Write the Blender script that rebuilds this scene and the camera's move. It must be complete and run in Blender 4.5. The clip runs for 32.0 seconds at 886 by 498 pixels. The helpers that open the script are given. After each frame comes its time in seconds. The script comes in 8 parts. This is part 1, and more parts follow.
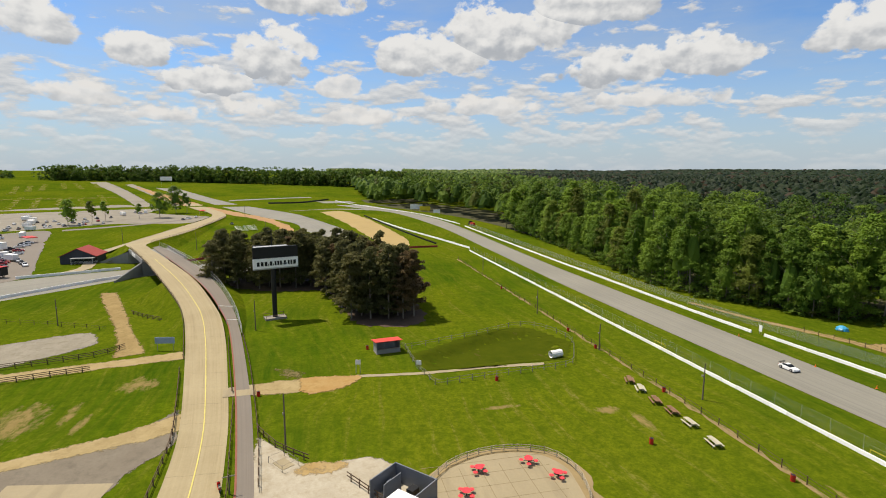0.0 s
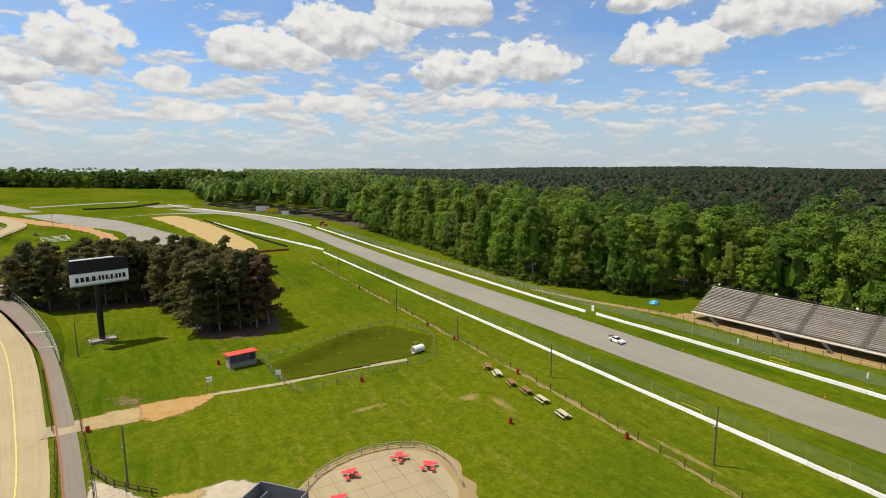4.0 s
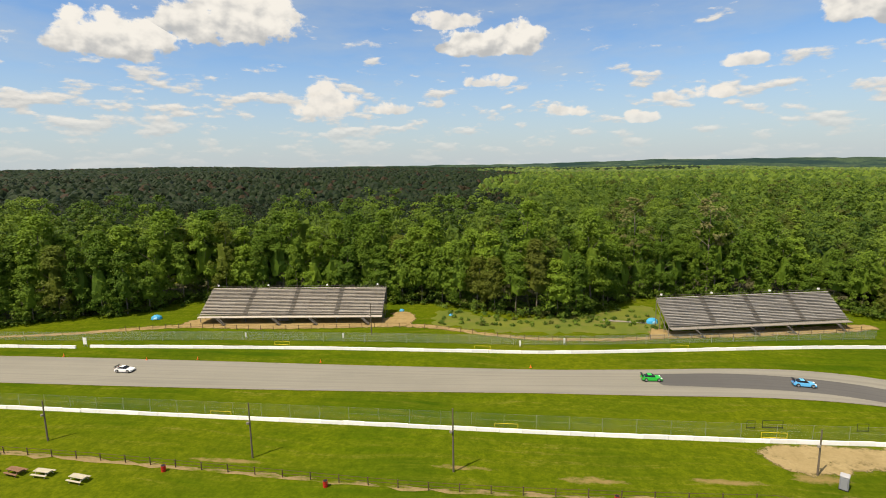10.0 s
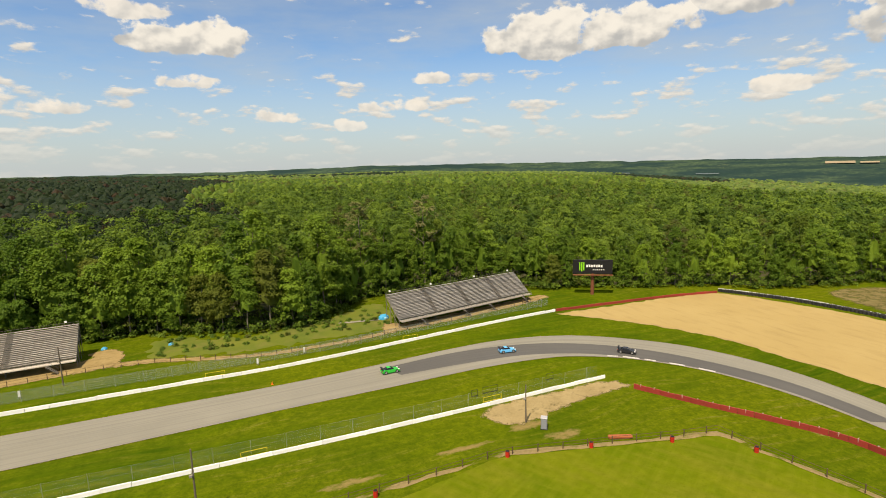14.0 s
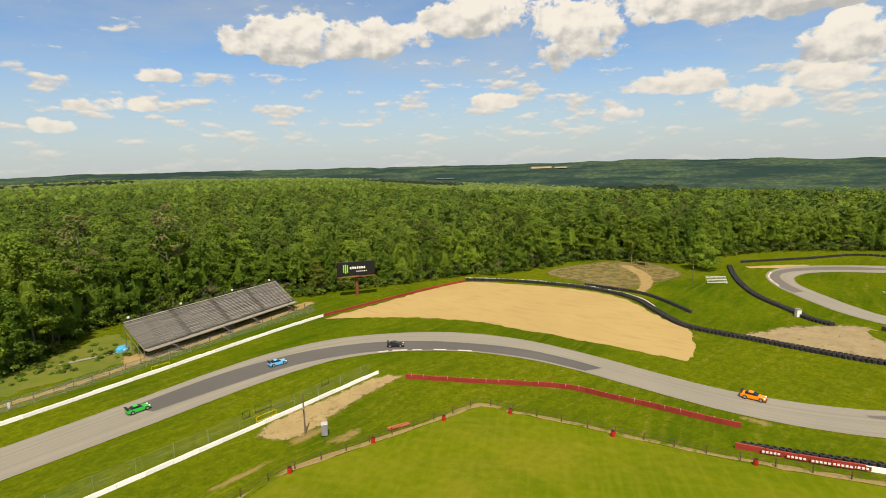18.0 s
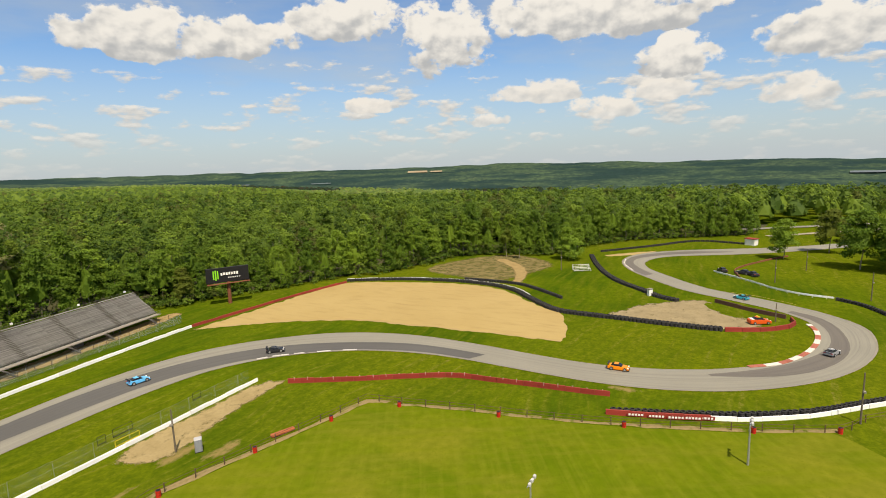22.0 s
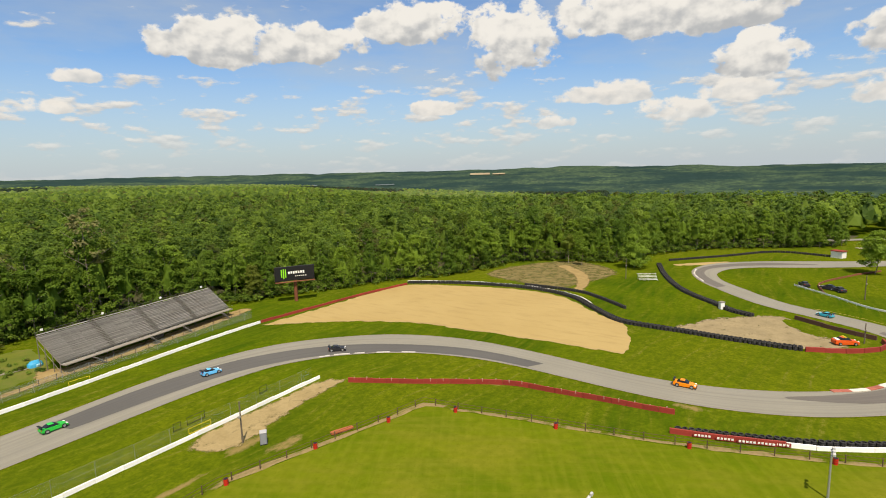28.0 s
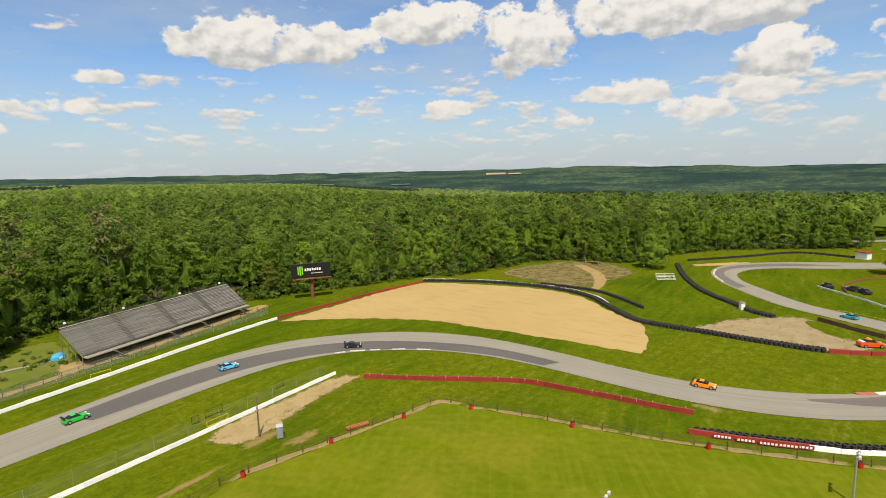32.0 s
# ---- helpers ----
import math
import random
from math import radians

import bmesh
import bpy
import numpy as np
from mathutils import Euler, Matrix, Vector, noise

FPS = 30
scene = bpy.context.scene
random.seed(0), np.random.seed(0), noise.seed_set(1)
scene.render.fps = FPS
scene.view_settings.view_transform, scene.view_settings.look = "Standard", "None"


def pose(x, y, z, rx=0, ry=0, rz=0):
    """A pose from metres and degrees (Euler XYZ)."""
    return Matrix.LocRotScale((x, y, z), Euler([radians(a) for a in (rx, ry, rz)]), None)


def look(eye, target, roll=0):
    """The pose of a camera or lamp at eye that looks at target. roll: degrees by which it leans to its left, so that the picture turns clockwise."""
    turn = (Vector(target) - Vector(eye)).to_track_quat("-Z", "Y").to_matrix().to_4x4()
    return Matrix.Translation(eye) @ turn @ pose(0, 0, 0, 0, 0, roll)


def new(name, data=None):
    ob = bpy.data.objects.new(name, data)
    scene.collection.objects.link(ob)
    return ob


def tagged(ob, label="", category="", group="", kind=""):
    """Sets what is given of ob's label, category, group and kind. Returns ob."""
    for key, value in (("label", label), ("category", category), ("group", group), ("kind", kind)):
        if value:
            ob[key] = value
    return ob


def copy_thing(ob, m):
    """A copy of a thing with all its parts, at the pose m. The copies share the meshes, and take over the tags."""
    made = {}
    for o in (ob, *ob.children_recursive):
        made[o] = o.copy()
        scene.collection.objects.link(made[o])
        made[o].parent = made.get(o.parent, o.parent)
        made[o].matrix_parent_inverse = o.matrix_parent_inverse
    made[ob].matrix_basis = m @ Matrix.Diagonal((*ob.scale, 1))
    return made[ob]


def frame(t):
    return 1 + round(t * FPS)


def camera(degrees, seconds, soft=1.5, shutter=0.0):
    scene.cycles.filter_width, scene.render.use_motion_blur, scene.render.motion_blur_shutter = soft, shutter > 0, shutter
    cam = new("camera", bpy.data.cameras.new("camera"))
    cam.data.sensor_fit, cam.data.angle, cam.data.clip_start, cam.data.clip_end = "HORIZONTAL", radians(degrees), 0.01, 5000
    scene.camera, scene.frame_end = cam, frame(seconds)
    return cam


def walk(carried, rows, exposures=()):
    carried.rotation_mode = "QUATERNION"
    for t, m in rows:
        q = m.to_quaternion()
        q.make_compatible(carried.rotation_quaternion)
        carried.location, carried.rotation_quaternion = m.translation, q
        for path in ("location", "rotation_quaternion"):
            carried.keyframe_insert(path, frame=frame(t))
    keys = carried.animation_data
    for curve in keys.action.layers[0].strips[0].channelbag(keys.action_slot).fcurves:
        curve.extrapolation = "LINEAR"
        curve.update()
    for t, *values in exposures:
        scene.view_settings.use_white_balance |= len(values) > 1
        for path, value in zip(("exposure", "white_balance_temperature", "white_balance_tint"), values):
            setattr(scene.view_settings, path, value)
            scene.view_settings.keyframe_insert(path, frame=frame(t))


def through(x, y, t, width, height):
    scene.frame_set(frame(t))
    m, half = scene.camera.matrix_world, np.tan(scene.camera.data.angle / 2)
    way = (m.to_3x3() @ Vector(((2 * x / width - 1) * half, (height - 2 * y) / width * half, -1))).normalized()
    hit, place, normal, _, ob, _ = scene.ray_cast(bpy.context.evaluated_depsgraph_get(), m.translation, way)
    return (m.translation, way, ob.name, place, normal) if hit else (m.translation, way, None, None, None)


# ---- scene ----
# the camera: seconds, place, bearing to the right of +y, pitch, roll
SHOTS = [
    (0.0, 3.36, 0.77, 39.52, -76.750, -8.620, 0.200),
    (0.5, 3.36, 0.77, 39.53, -76.264, -8.633, 0.201),
    (1.0, 3.32, 0.59, 39.54, -74.936, -8.660, 0.187),
    (1.5, 3.32, 0.51, 39.59, -73.509, -8.673, 0.245),
    (2.0, 3.28, 0.34, 39.69, -71.600, -8.702, 0.134),
    (2.5, 3.12, 0.19, 39.76, -69.172, -8.675, 0.122),
    (3.0, 3.03, 0.11, 39.78, -66.488, -8.743, 0.056),
    (3.5, 2.88, -0.00, 39.71, -63.623, -8.756, -0.056),
    (5.5, 2.79, -0.66, 39.03, -50.499, -8.450, -0.520),
    (6.0, 2.63, -0.68, 39.00, -46.422, -8.435, -0.520),
    (6.5, 2.32, -0.66, 39.08, -42.013, -8.606, -0.593),
    (7.0, 2.01, -0.80, 39.21, -37.286, -8.726, -0.672),
    (7.5, 1.85, -1.00, 39.48, -32.407, -8.791, -0.818),
    (8.0, 1.69, -1.31, 39.84, -27.320, -8.860, -0.864),
    (8.5, 1.42, -1.67, 40.12, -22.234, -8.813, -0.753),
    (9.0, 1.08, -1.81, 40.29, -17.438, -8.788, -0.762),
    (9.5, 0.84, -1.93, 40.87, -12.554, -9.069, -0.990),
    (10.0, 0.65, -1.99, 41.31, -7.833, -9.266, -1.015),
    (10.5, 0.44, -1.94, 41.56, -3.158, -9.294, -1.146),
    (11.0, 0.17, -1.91, 41.69, 1.381, -9.280, -1.137),
    (11.5, -0.14, -2.00, 41.84, 5.265, -9.277, -1.114),
    (12.0, -0.41, -1.94, 41.84, 8.538, -9.205, -1.197),
    (12.5, -0.67, -1.64, 41.67, 11.981, -9.139, -1.275),
    (13.0, -0.83, -1.39, 41.33, 15.623, -9.105, -1.347),
    (13.5, -0.83, -1.13, 41.27, 18.820, -9.160, -1.522),
    (14.0, -0.85, -0.95, 41.21, 21.963, -9.174, -1.525),
    (14.5, -0.95, -0.73, 41.12, 25.729, -9.200, -1.419),
    (15.0, -1.14, -0.57, 41.09, 29.490, -9.232, -1.299),
    (15.5, -1.28, -0.34, 41.08, 33.186, -9.243, -1.523),
    (17.5, -1.51, 0.29, 40.61, 45.359, -9.192, -1.668),
    (18.0, -1.51, 0.39, 40.41, 48.143, -9.201, -1.758),
    (18.5, -1.52, 0.43, 40.19, 51.085, -9.236, -1.863),
    (19.0, -1.57, 0.44, 39.92, 54.112, -9.277, -2.015),
    (19.5, -1.53, 0.51, 39.53, 57.362, -9.359, -2.175),
    (20.0, -1.45, 0.77, 39.09, 60.336, -9.324, -2.168),
    (20.5, -1.36, 0.95, 38.78, 62.442, -9.416, -2.142),
    (21.0, -1.31, 1.03, 38.53, 62.797, -9.369, -2.134),
    (21.5, -1.31, 1.04, 38.36, 62.226, -9.234, -2.171),
    (22.0, -1.36, 0.99, 38.34, 61.310, -9.138, -2.066),
    (22.5, -1.37, 0.96, 38.46, 60.337, -9.161, -2.022),
    (23.0, -1.39, 0.98, 38.66, 59.424, -9.156, -1.985),
    (23.5, -1.42, 0.89, 38.69, 58.616, -8.991, -2.030),
    (24.0, -1.32, 0.94, 38.65, 57.981, -8.895, -1.940),
    (24.5, -1.25, 0.92, 38.72, 57.414, -8.858, -1.840),
    (25.0, -1.19, 0.91, 38.82, 56.897, -8.854, -1.819),
    (25.5, -1.24, 0.85, 38.89, 56.413, -8.803, -1.841),
    (26.0, -1.24, 0.83, 38.94, 55.961, -8.780, -1.708),
    (26.5, -1.29, 0.88, 39.01, 55.590, -8.791, -1.638),
    (28.5, -1.32, 0.92, 39.06, 54.423, -8.673, -1.631),
    (29.0, -1.34, 1.00, 39.11, 54.229, -8.669, -1.587),
    (29.5, -1.30, 1.04, 39.18, 54.013, -8.727, -1.545),
    (30.0, -1.30, 1.09, 39.24, 53.777, -8.717, -1.526),
    (30.5, -1.30, 1.02, 39.21, 53.519, -8.670, -1.615),
    (31.0, -1.28, 1.04, 39.03, 53.301, -8.651, -1.587),
    (31.5, -1.30, 1.04, 38.76, 53.129, -8.619, -1.582),
    (32.0, -1.34, 1.14, 38.52, 52.998, -8.687, -1.536),
]


def shot(x, y, z, bearing, pitch, roll):
    a, p = radians(bearing), radians(pitch)
    eye = Vector((x, y, z))
    return look(eye, eye + Vector((math.sin(a) * math.cos(p), math.cos(a) * math.cos(p), math.sin(p))), roll)


cam = camera(80.13, 32.0, soft=1.0)
walk(cam, [(s[0], shot(*s[1:])) for s in SHOTS], [(0, 0.31, 7050, 11), (6, 0.42, 7200, 11), (9, 0.47, 7450, 11), (13, 0.46, 8200, 11), (19, 0.42, 8050, 11), (24, 0.41, 7600, 11), (32, 0.42, 7550, 11)])

# ---- light ----
SUN_EL, SUN_FROM = radians(62), radians(226)   # height of the sun; bearing of the sun as an angle from +x
sun_dir = Vector((math.cos(SUN_FROM) * math.cos(SUN_EL), math.sin(SUN_FROM) * math.cos(SUN_EL), math.sin(SUN_EL)))
sun = new("sun", bpy.data.lights.new("sun", "SUN"))
sun.data.energy, sun.data.angle, sun.data.color = 4.3, radians(0.53), (1.0, 0.95, 0.87)
sun.matrix_world = look(sun_dir * 100, (0, 0, 0))

world = bpy.data.worlds.new("sky")
scene.world = world
world.use_nodes = True


class Nodes:
    """A small writer of node trees."""

    def __init__(self, tree):
        self.tree = tree

    def add(self, kind, *links, **settings):
        n = self.tree.nodes.new(kind)
        for key, value in settings.items():
            if key == "op":
                n.operation = value
            elif key == "mode":
                n.blend_type = value
            elif key == "dims":
                n.noise_dimensions = value
            elif key == "data":
                n.data_type = value
            elif key == "feature":
                n.feature = value
            else:
                n.inputs[key.replace("_", " ")].default_value = value
        for slot, source in links:
            if hasattr(source, "is_output"):
                self.tree.links.new(source, n.inputs[slot])
            else:
                n.inputs[slot].default_value = source
        return n

    def math(self, op, a, b=0.0, c=0.0):
        return self.add("ShaderNodeMath", (0, a), (1, b), (2, c), op=op).outputs[0]

    def vec(self, op, a, b=(0, 0, 0)):
        n = self.add("ShaderNodeVectorMath", (0, a), (1, b), op=op)
        return n.outputs["Value"] if op in ("LENGTH", "DOT_PRODUCT", "DISTANCE") else n.outputs[0]

    def noise(self, vector, scale, detail=4.0, rough=0.55):
        return self.add("ShaderNodeTexNoise", ("Vector", vector), Scale=scale, Detail=detail, Roughness=rough).outputs[0]

    def range(self, value, a, b, c=0.0, d=1.0, smooth=False):
        n = self.add("ShaderNodeMapRange", ("Value", value), ("From Min", a), ("From Max", b), ("To Min", c), ("To Max", d))
        n.interpolation_type = "SMOOTHSTEP" if smooth else "LINEAR"
        return n.outputs[0]

    def mix(self, fac, a, b, mode="MIX"):
        n = self.add("ShaderNodeMix", data="RGBA", mode=mode)
        for slot, source in ((0, fac), (6, a), (7, b)):
            if hasattr(source, "is_output"):
                self.tree.links.new(source, n.inputs[slot])
            else:
                n.inputs[slot].default_value = source if slot == 0 else (*source, 1)
        return n.outputs[2]


# the larger clouds: bearing, height, half width, half height, in degrees
CLOUDS = [
    (-113.3, 11.6, 2.8, 2.8), (-105.8, 10.2, 2.7, 1.9), (-93.7, 10.4, 3.7, 3.3), (-90.2, 15.8, 4.6, 1.8), (-100.0, 7.9, 3.8, 1.6), (-78.2, 11.0, 5.6, 2.5), (-70.0, 13.0, 6.6, 3.4),
    (-61.7, 15.4, 6.6, 2.4), (-59.0, 9.7, 5.4, 2.3), (-51.6, 10.2, 4.8, 2.3), (-40.9, 15.6, 5.0, 1.9), (-38.2, 10.8, 5.4, 2.5), (-28.6, 13.2, 6.4, 3.3), (-1.6, 11.7, 5.4, 2.0),
    (33.2, 12.0, 5.5, 3.1), (42.2, 12.2, 5.6, 2.4), (52.6, 13.8, 5.6, 2.4), (62.6, 11.6, 5.0, 4.2), (77.0, 13.4, 10.6, 3.2), (84.9, 8.8, 3.4, 2.3), (96.5, 9.6, 5.4, 3.0),
]
# the smaller ones below them
CLOUDLETS = [
    (-109.8, 6.3, 3.8, 1.2), (-87.6, 8.1, 2.5, 1.5), (-96.5, 5.7, 3.6, 1.4), (-104.1, 4.9, 3.0, 1.0), (-72.3, 6.3, 6.5, 1.2), (-85.0, 5.2, 5.0, 1.0), (-54.7, 6.8, 5.0, 1.1), (-20.2, 5.9, 3.6, 2.2),
    (-6.6, 14.0, 3.4, 1.1), (-2.9, 8.1, 2.8, 0.9), (5.8, 5.0, 2.2, 1.0), (12.2, 4.0, 2.0, 0.8), (16.8, 6.0, 3.2, 0.9), (21.3, 8.6, 2.0, 0.8), (-13.6, 5.5, 2.4, 0.9), (54.0, 6.0, 2.2, 0.9),
    (71.3, 6.7, 4.2, 1.3), (78.5, 4.6, 3.6, 1.4), (94.8, 5.2, 3.2, 1.6), (66.0, 4.3, 2.6, 1.0), (83.2, 6.2, 3.2, 1.3),
]


def make_sky():
    w = Nodes(world.node_tree)
    for n in list(world.node_tree.nodes):
        world.node_tree.nodes.remove(n)
    sky = w.add("ShaderNodeTexSky")
    sky.sky_type, sky.sun_disc = "NISHITA", False
    sky.sun_elevation, sky.sun_rotation = SUN_EL, math.pi / 2 - SUN_FROM
    sky.air_density, sky.dust_density, sky.ozone_density = 1.0, 0.3, 4.0
    d = w.add("ShaderNodeTexCoord").outputs["Generated"]
    xyz = w.add("ShaderNodeSeparateXYZ", (0, d)).outputs
    bearing = w.math("MULTIPLY", w.math("ARCTAN2", xyz[0], xyz[1]), 57.2958)
    height = w.math("MULTIPLY", w.math("ARCSINE", xyz[2]), 57.2958)
    flat = w.add("ShaderNodeCombineXYZ", (0, bearing), (1, w.math("MULTIPLY", height, 1.3))).outputs[0]
    puff = w.noise(flat, 0.17, 2.0, 0.5)
    fine = w.noise(flat, 0.42, 6.0, 0.56)
    form = w.noise(flat, 0.50, 3.0, 0.5)
    form_up = w.noise(w.vec("ADD", flat, (-0.45, 0.95, 0.0)), 0.50, 3.0, 0.5)
    rough = w.math("ADD", w.math("MULTIPLY", w.math("SUBTRACT", puff, 0.5), 2.0), w.math("MULTIPLY", w.math("SUBTRACT", fine, 0.5), 2.9))

    def field_of(rows):
        best, lift = None, None
        for b, h, bw, hh in rows:
            u = w.math("DIVIDE", w.math("SUBTRACT", bearing, b), bw * 1.12)
            v = w.math("DIVIDE", w.math("SUBTRACT", height, h), hh * 1.12)
            vv = w.math("MAXIMUM", v, w.math("MULTIPLY", v, -1.9))
            q = w.math("SUBTRACT", 1.0, w.math("ADD", w.math("MULTIPLY", u, u), w.math("MULTIPLY", vv, vv)))
            if best is None:
                best, lift = q, v
            else:
                over = w.math("GREATER_THAN", q, best)
                lift = w.add("ShaderNodeMix", (0, over), (2, lift), (3, v)).outputs[0]
                best = w.math("MAXIMUM", best, q)
        return best, lift

    best, lift = field_of(CLOUDS)
    less, rise = field_of(CLOUDLETS)
    big = w.math("ADD", w.math("MAXIMUM", best, -2.0), rough)
    cover = w.range(big, 0.0, 0.34, smooth=True)
    bits = w.range(w.math("ADD", w.math("MAXIMUM", less, -2.0), w.math("MULTIPLY", rough, 1.15)), 0.05, 0.55, 0.0, 0.95, smooth=True)
    # rows of small fair-weather cloud towards the horizon, and unseen broken cloud overhead
    rows = w.add("ShaderNodeCombineXYZ", (0, w.math("MULTIPLY", bearing, 0.30)), (1, w.math("MULTIPLY", height, 0.85)), (2, 3.7)).outputs[0]
    field = w.noise(rows, 1.0, 7.0, 0.55)
    upper = w.noise(w.vec("ADD", rows, (0.0, 0.25, 0.0)), 1.0, 7.0, 0.55)
    some = w.noise(w.vec("MULTIPLY", flat, (0.06, 0.05, 0.0)), 1.0, 2.0, 0.5)
    west = w.range(bearing, -60.0, -30.0, 0.075, 0.0)
    # cover above 19 degrees, unseen, is added to raise the fill light
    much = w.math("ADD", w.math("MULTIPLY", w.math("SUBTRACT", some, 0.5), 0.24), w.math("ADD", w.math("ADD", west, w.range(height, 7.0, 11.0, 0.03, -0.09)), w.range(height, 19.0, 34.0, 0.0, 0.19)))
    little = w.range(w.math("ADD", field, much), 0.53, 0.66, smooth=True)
    glow = w.range(w.math("SUBTRACT", field, upper), -0.10, 0.16)
    veil = w.range(w.noise(w.vec("MULTIPLY", flat, (0.35, 1.0, 1.0)), 0.12, 5.0, 0.6), 0.36, 0.72, 0.0, 0.62)
    blue = w.mix(1.0, sky.outputs[0], (0.94, 1.25, 1.58), "MULTIPLY")
    haze = w.range(height, -0.5, 11.0, 0.98, 0.0)
    base = w.mix(w.math("MAXIMUM", haze, veil), blue, (4.7, 5.7, 6.8))
    self_shade = w.math("MULTIPLY", w.math("SUBTRACT", form, form_up), 1.5)
    lit = w.math("ADD", w.math("ADD", w.math("MULTIPLY", lift, 0.62), 0.42), self_shade)
    white = w.mix(w.range(lit, -0.10, 0.85, smooth=True), (4.5, 5.0, 5.7), (8.3, 8.65, 9.0))
    pale = w.mix(w.range(w.math("ADD", w.math("ADD", w.math("MULTIPLY", rise, 0.45), 0.55), self_shade), 0.0, 0.8), (5.3, 5.8, 6.4), (8.2, 8.4, 8.6))
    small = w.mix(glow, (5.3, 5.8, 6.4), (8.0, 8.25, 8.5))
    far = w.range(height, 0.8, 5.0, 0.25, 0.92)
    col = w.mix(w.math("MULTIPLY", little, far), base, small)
    col = w.mix(w.math("MULTIPLY", bits, w.range(height, 1.0, 5.0, 0.3, 1.0)), col, pale)
    col = w.mix(cover, col, white)
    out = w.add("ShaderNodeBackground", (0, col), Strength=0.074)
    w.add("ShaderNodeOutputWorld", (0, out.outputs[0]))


make_sky()

# ---- materials ----


def material(name, rough=0.8, metal=0.0):
    m = bpy.data.materials.new(name)
    m.use_nodes = True
    shader = m.node_tree.nodes["Principled BSDF"]
    shader.inputs["Roughness"].default_value = rough
    shader.inputs["Metallic"].default_value = metal
    shader.inputs["Specular IOR Level"].default_value = 0.3
    return m, Nodes(m.node_tree), shader


def plain(name, colour, rough=0.7, metal=0.0, vary=0.25, scale=1.5, bump=0.0):
    """Paint, wood, metal or rubber: one colour with stains and grain."""
    m, n, shader = material(name, rough, metal)
    place = n.add("ShaderNodeTexCoord").outputs["Object"]
    big = n.noise(place, scale, 5.0, 0.6)
    fine = n.noise(place, scale * 9, 3.0, 0.6)
    each = n.add("ShaderNodeObjectInfo").outputs["Random"]
    tone = n.math("ADD", n.math("MULTIPLY", big, vary * 1.4), n.math("MULTIPLY", fine, vary * 0.6))
    tone = n.math("ADD", tone, n.math("MULTIPLY", each, vary * 0.5))
    tone = n.math("ADD", tone, 1.0 - vary * 1.25)
    col = n.mix(1.0, colour, n.add("ShaderNodeCombineColor", (0, tone), (1, tone), (2, tone)).outputs[0], "MULTIPLY")
    n.tree.links.new(col, shader.inputs["Base Color"])
    if bump:
        b = n.add("ShaderNodeBump", ("Height", fine), Strength=bump, Distance=0.02)
        n.tree.links.new(b.outputs[0], shader.inputs["Normal"])
    return m


def world_place(n):
    return n.add("ShaderNodeNewGeometry").outputs["Position"]


# turf worn bare: x, y, half length, half width, in metres
BARE = [(-87, -47, 9, 5), (-99.5, -32.5, 4.5, 4.0), (-89, -39.5, 5, 1.2), (-84.5, -36.5, 4, 1.0), (-75.7, 29.6, 0.8, 4.2), (-70.8, 46.4, 1.6, 2.6), (-66, 50, 5, 1.2), (-89.5, 1.5, 1.6, 2.5),
        (50, 72, 13, 2.4), (58, 72.6, 7, 1.6), (43.5, 61.8, 4.0, 1.5), (40, 66.5, 4, 1.4), (10.5, 63, 5, 1.0), (28, 64.5, 6, 0.8), (-6, 64.2, 5, 0.7), (-40, 62.4, 6, 0.7), (-106, 28, 1.8, 4), (78, 47, 1.0, 3.0), (86, 15, 1.2, 3)]


def bare_spots(n, p, col):
    """Soil and straw showing through worn turf in ragged spots."""
    xyz = n.add("ShaderNodeSeparateXYZ", (0, p)).outputs
    rag = n.noise(n.vec("MULTIPLY", p, (0.30, 0.55, 0.0)), 1.0, 9.0, 0.78)
    best = -9.0
    for x, y, rx, ry in BARE:
        u = n.math("DIVIDE", n.math("SUBTRACT", xyz[0], x), rx)
        v = n.math("DIVIDE", n.math("SUBTRACT", xyz[1], y), ry)
        q = n.math("SUBTRACT", 1.0, n.math("ADD", n.math("MULTIPLY", u, u), n.math("MULTIPLY", v, v)))
        best = q if best == -9.0 else n.math("MAXIMUM", best, q)
    wear = n.math("ADD", n.math("MULTIPLY", n.math("MAXIMUM", best, -1.0), 0.22), rag)
    soil = n.mix(n.noise(p, 0.9, 4.0, 0.7), (0.170, 0.118, 0.045), (0.300, 0.215, 0.090))
    return n.mix(n.range(wear, 0.56, 0.74, 0.0, 0.85), col, soil)


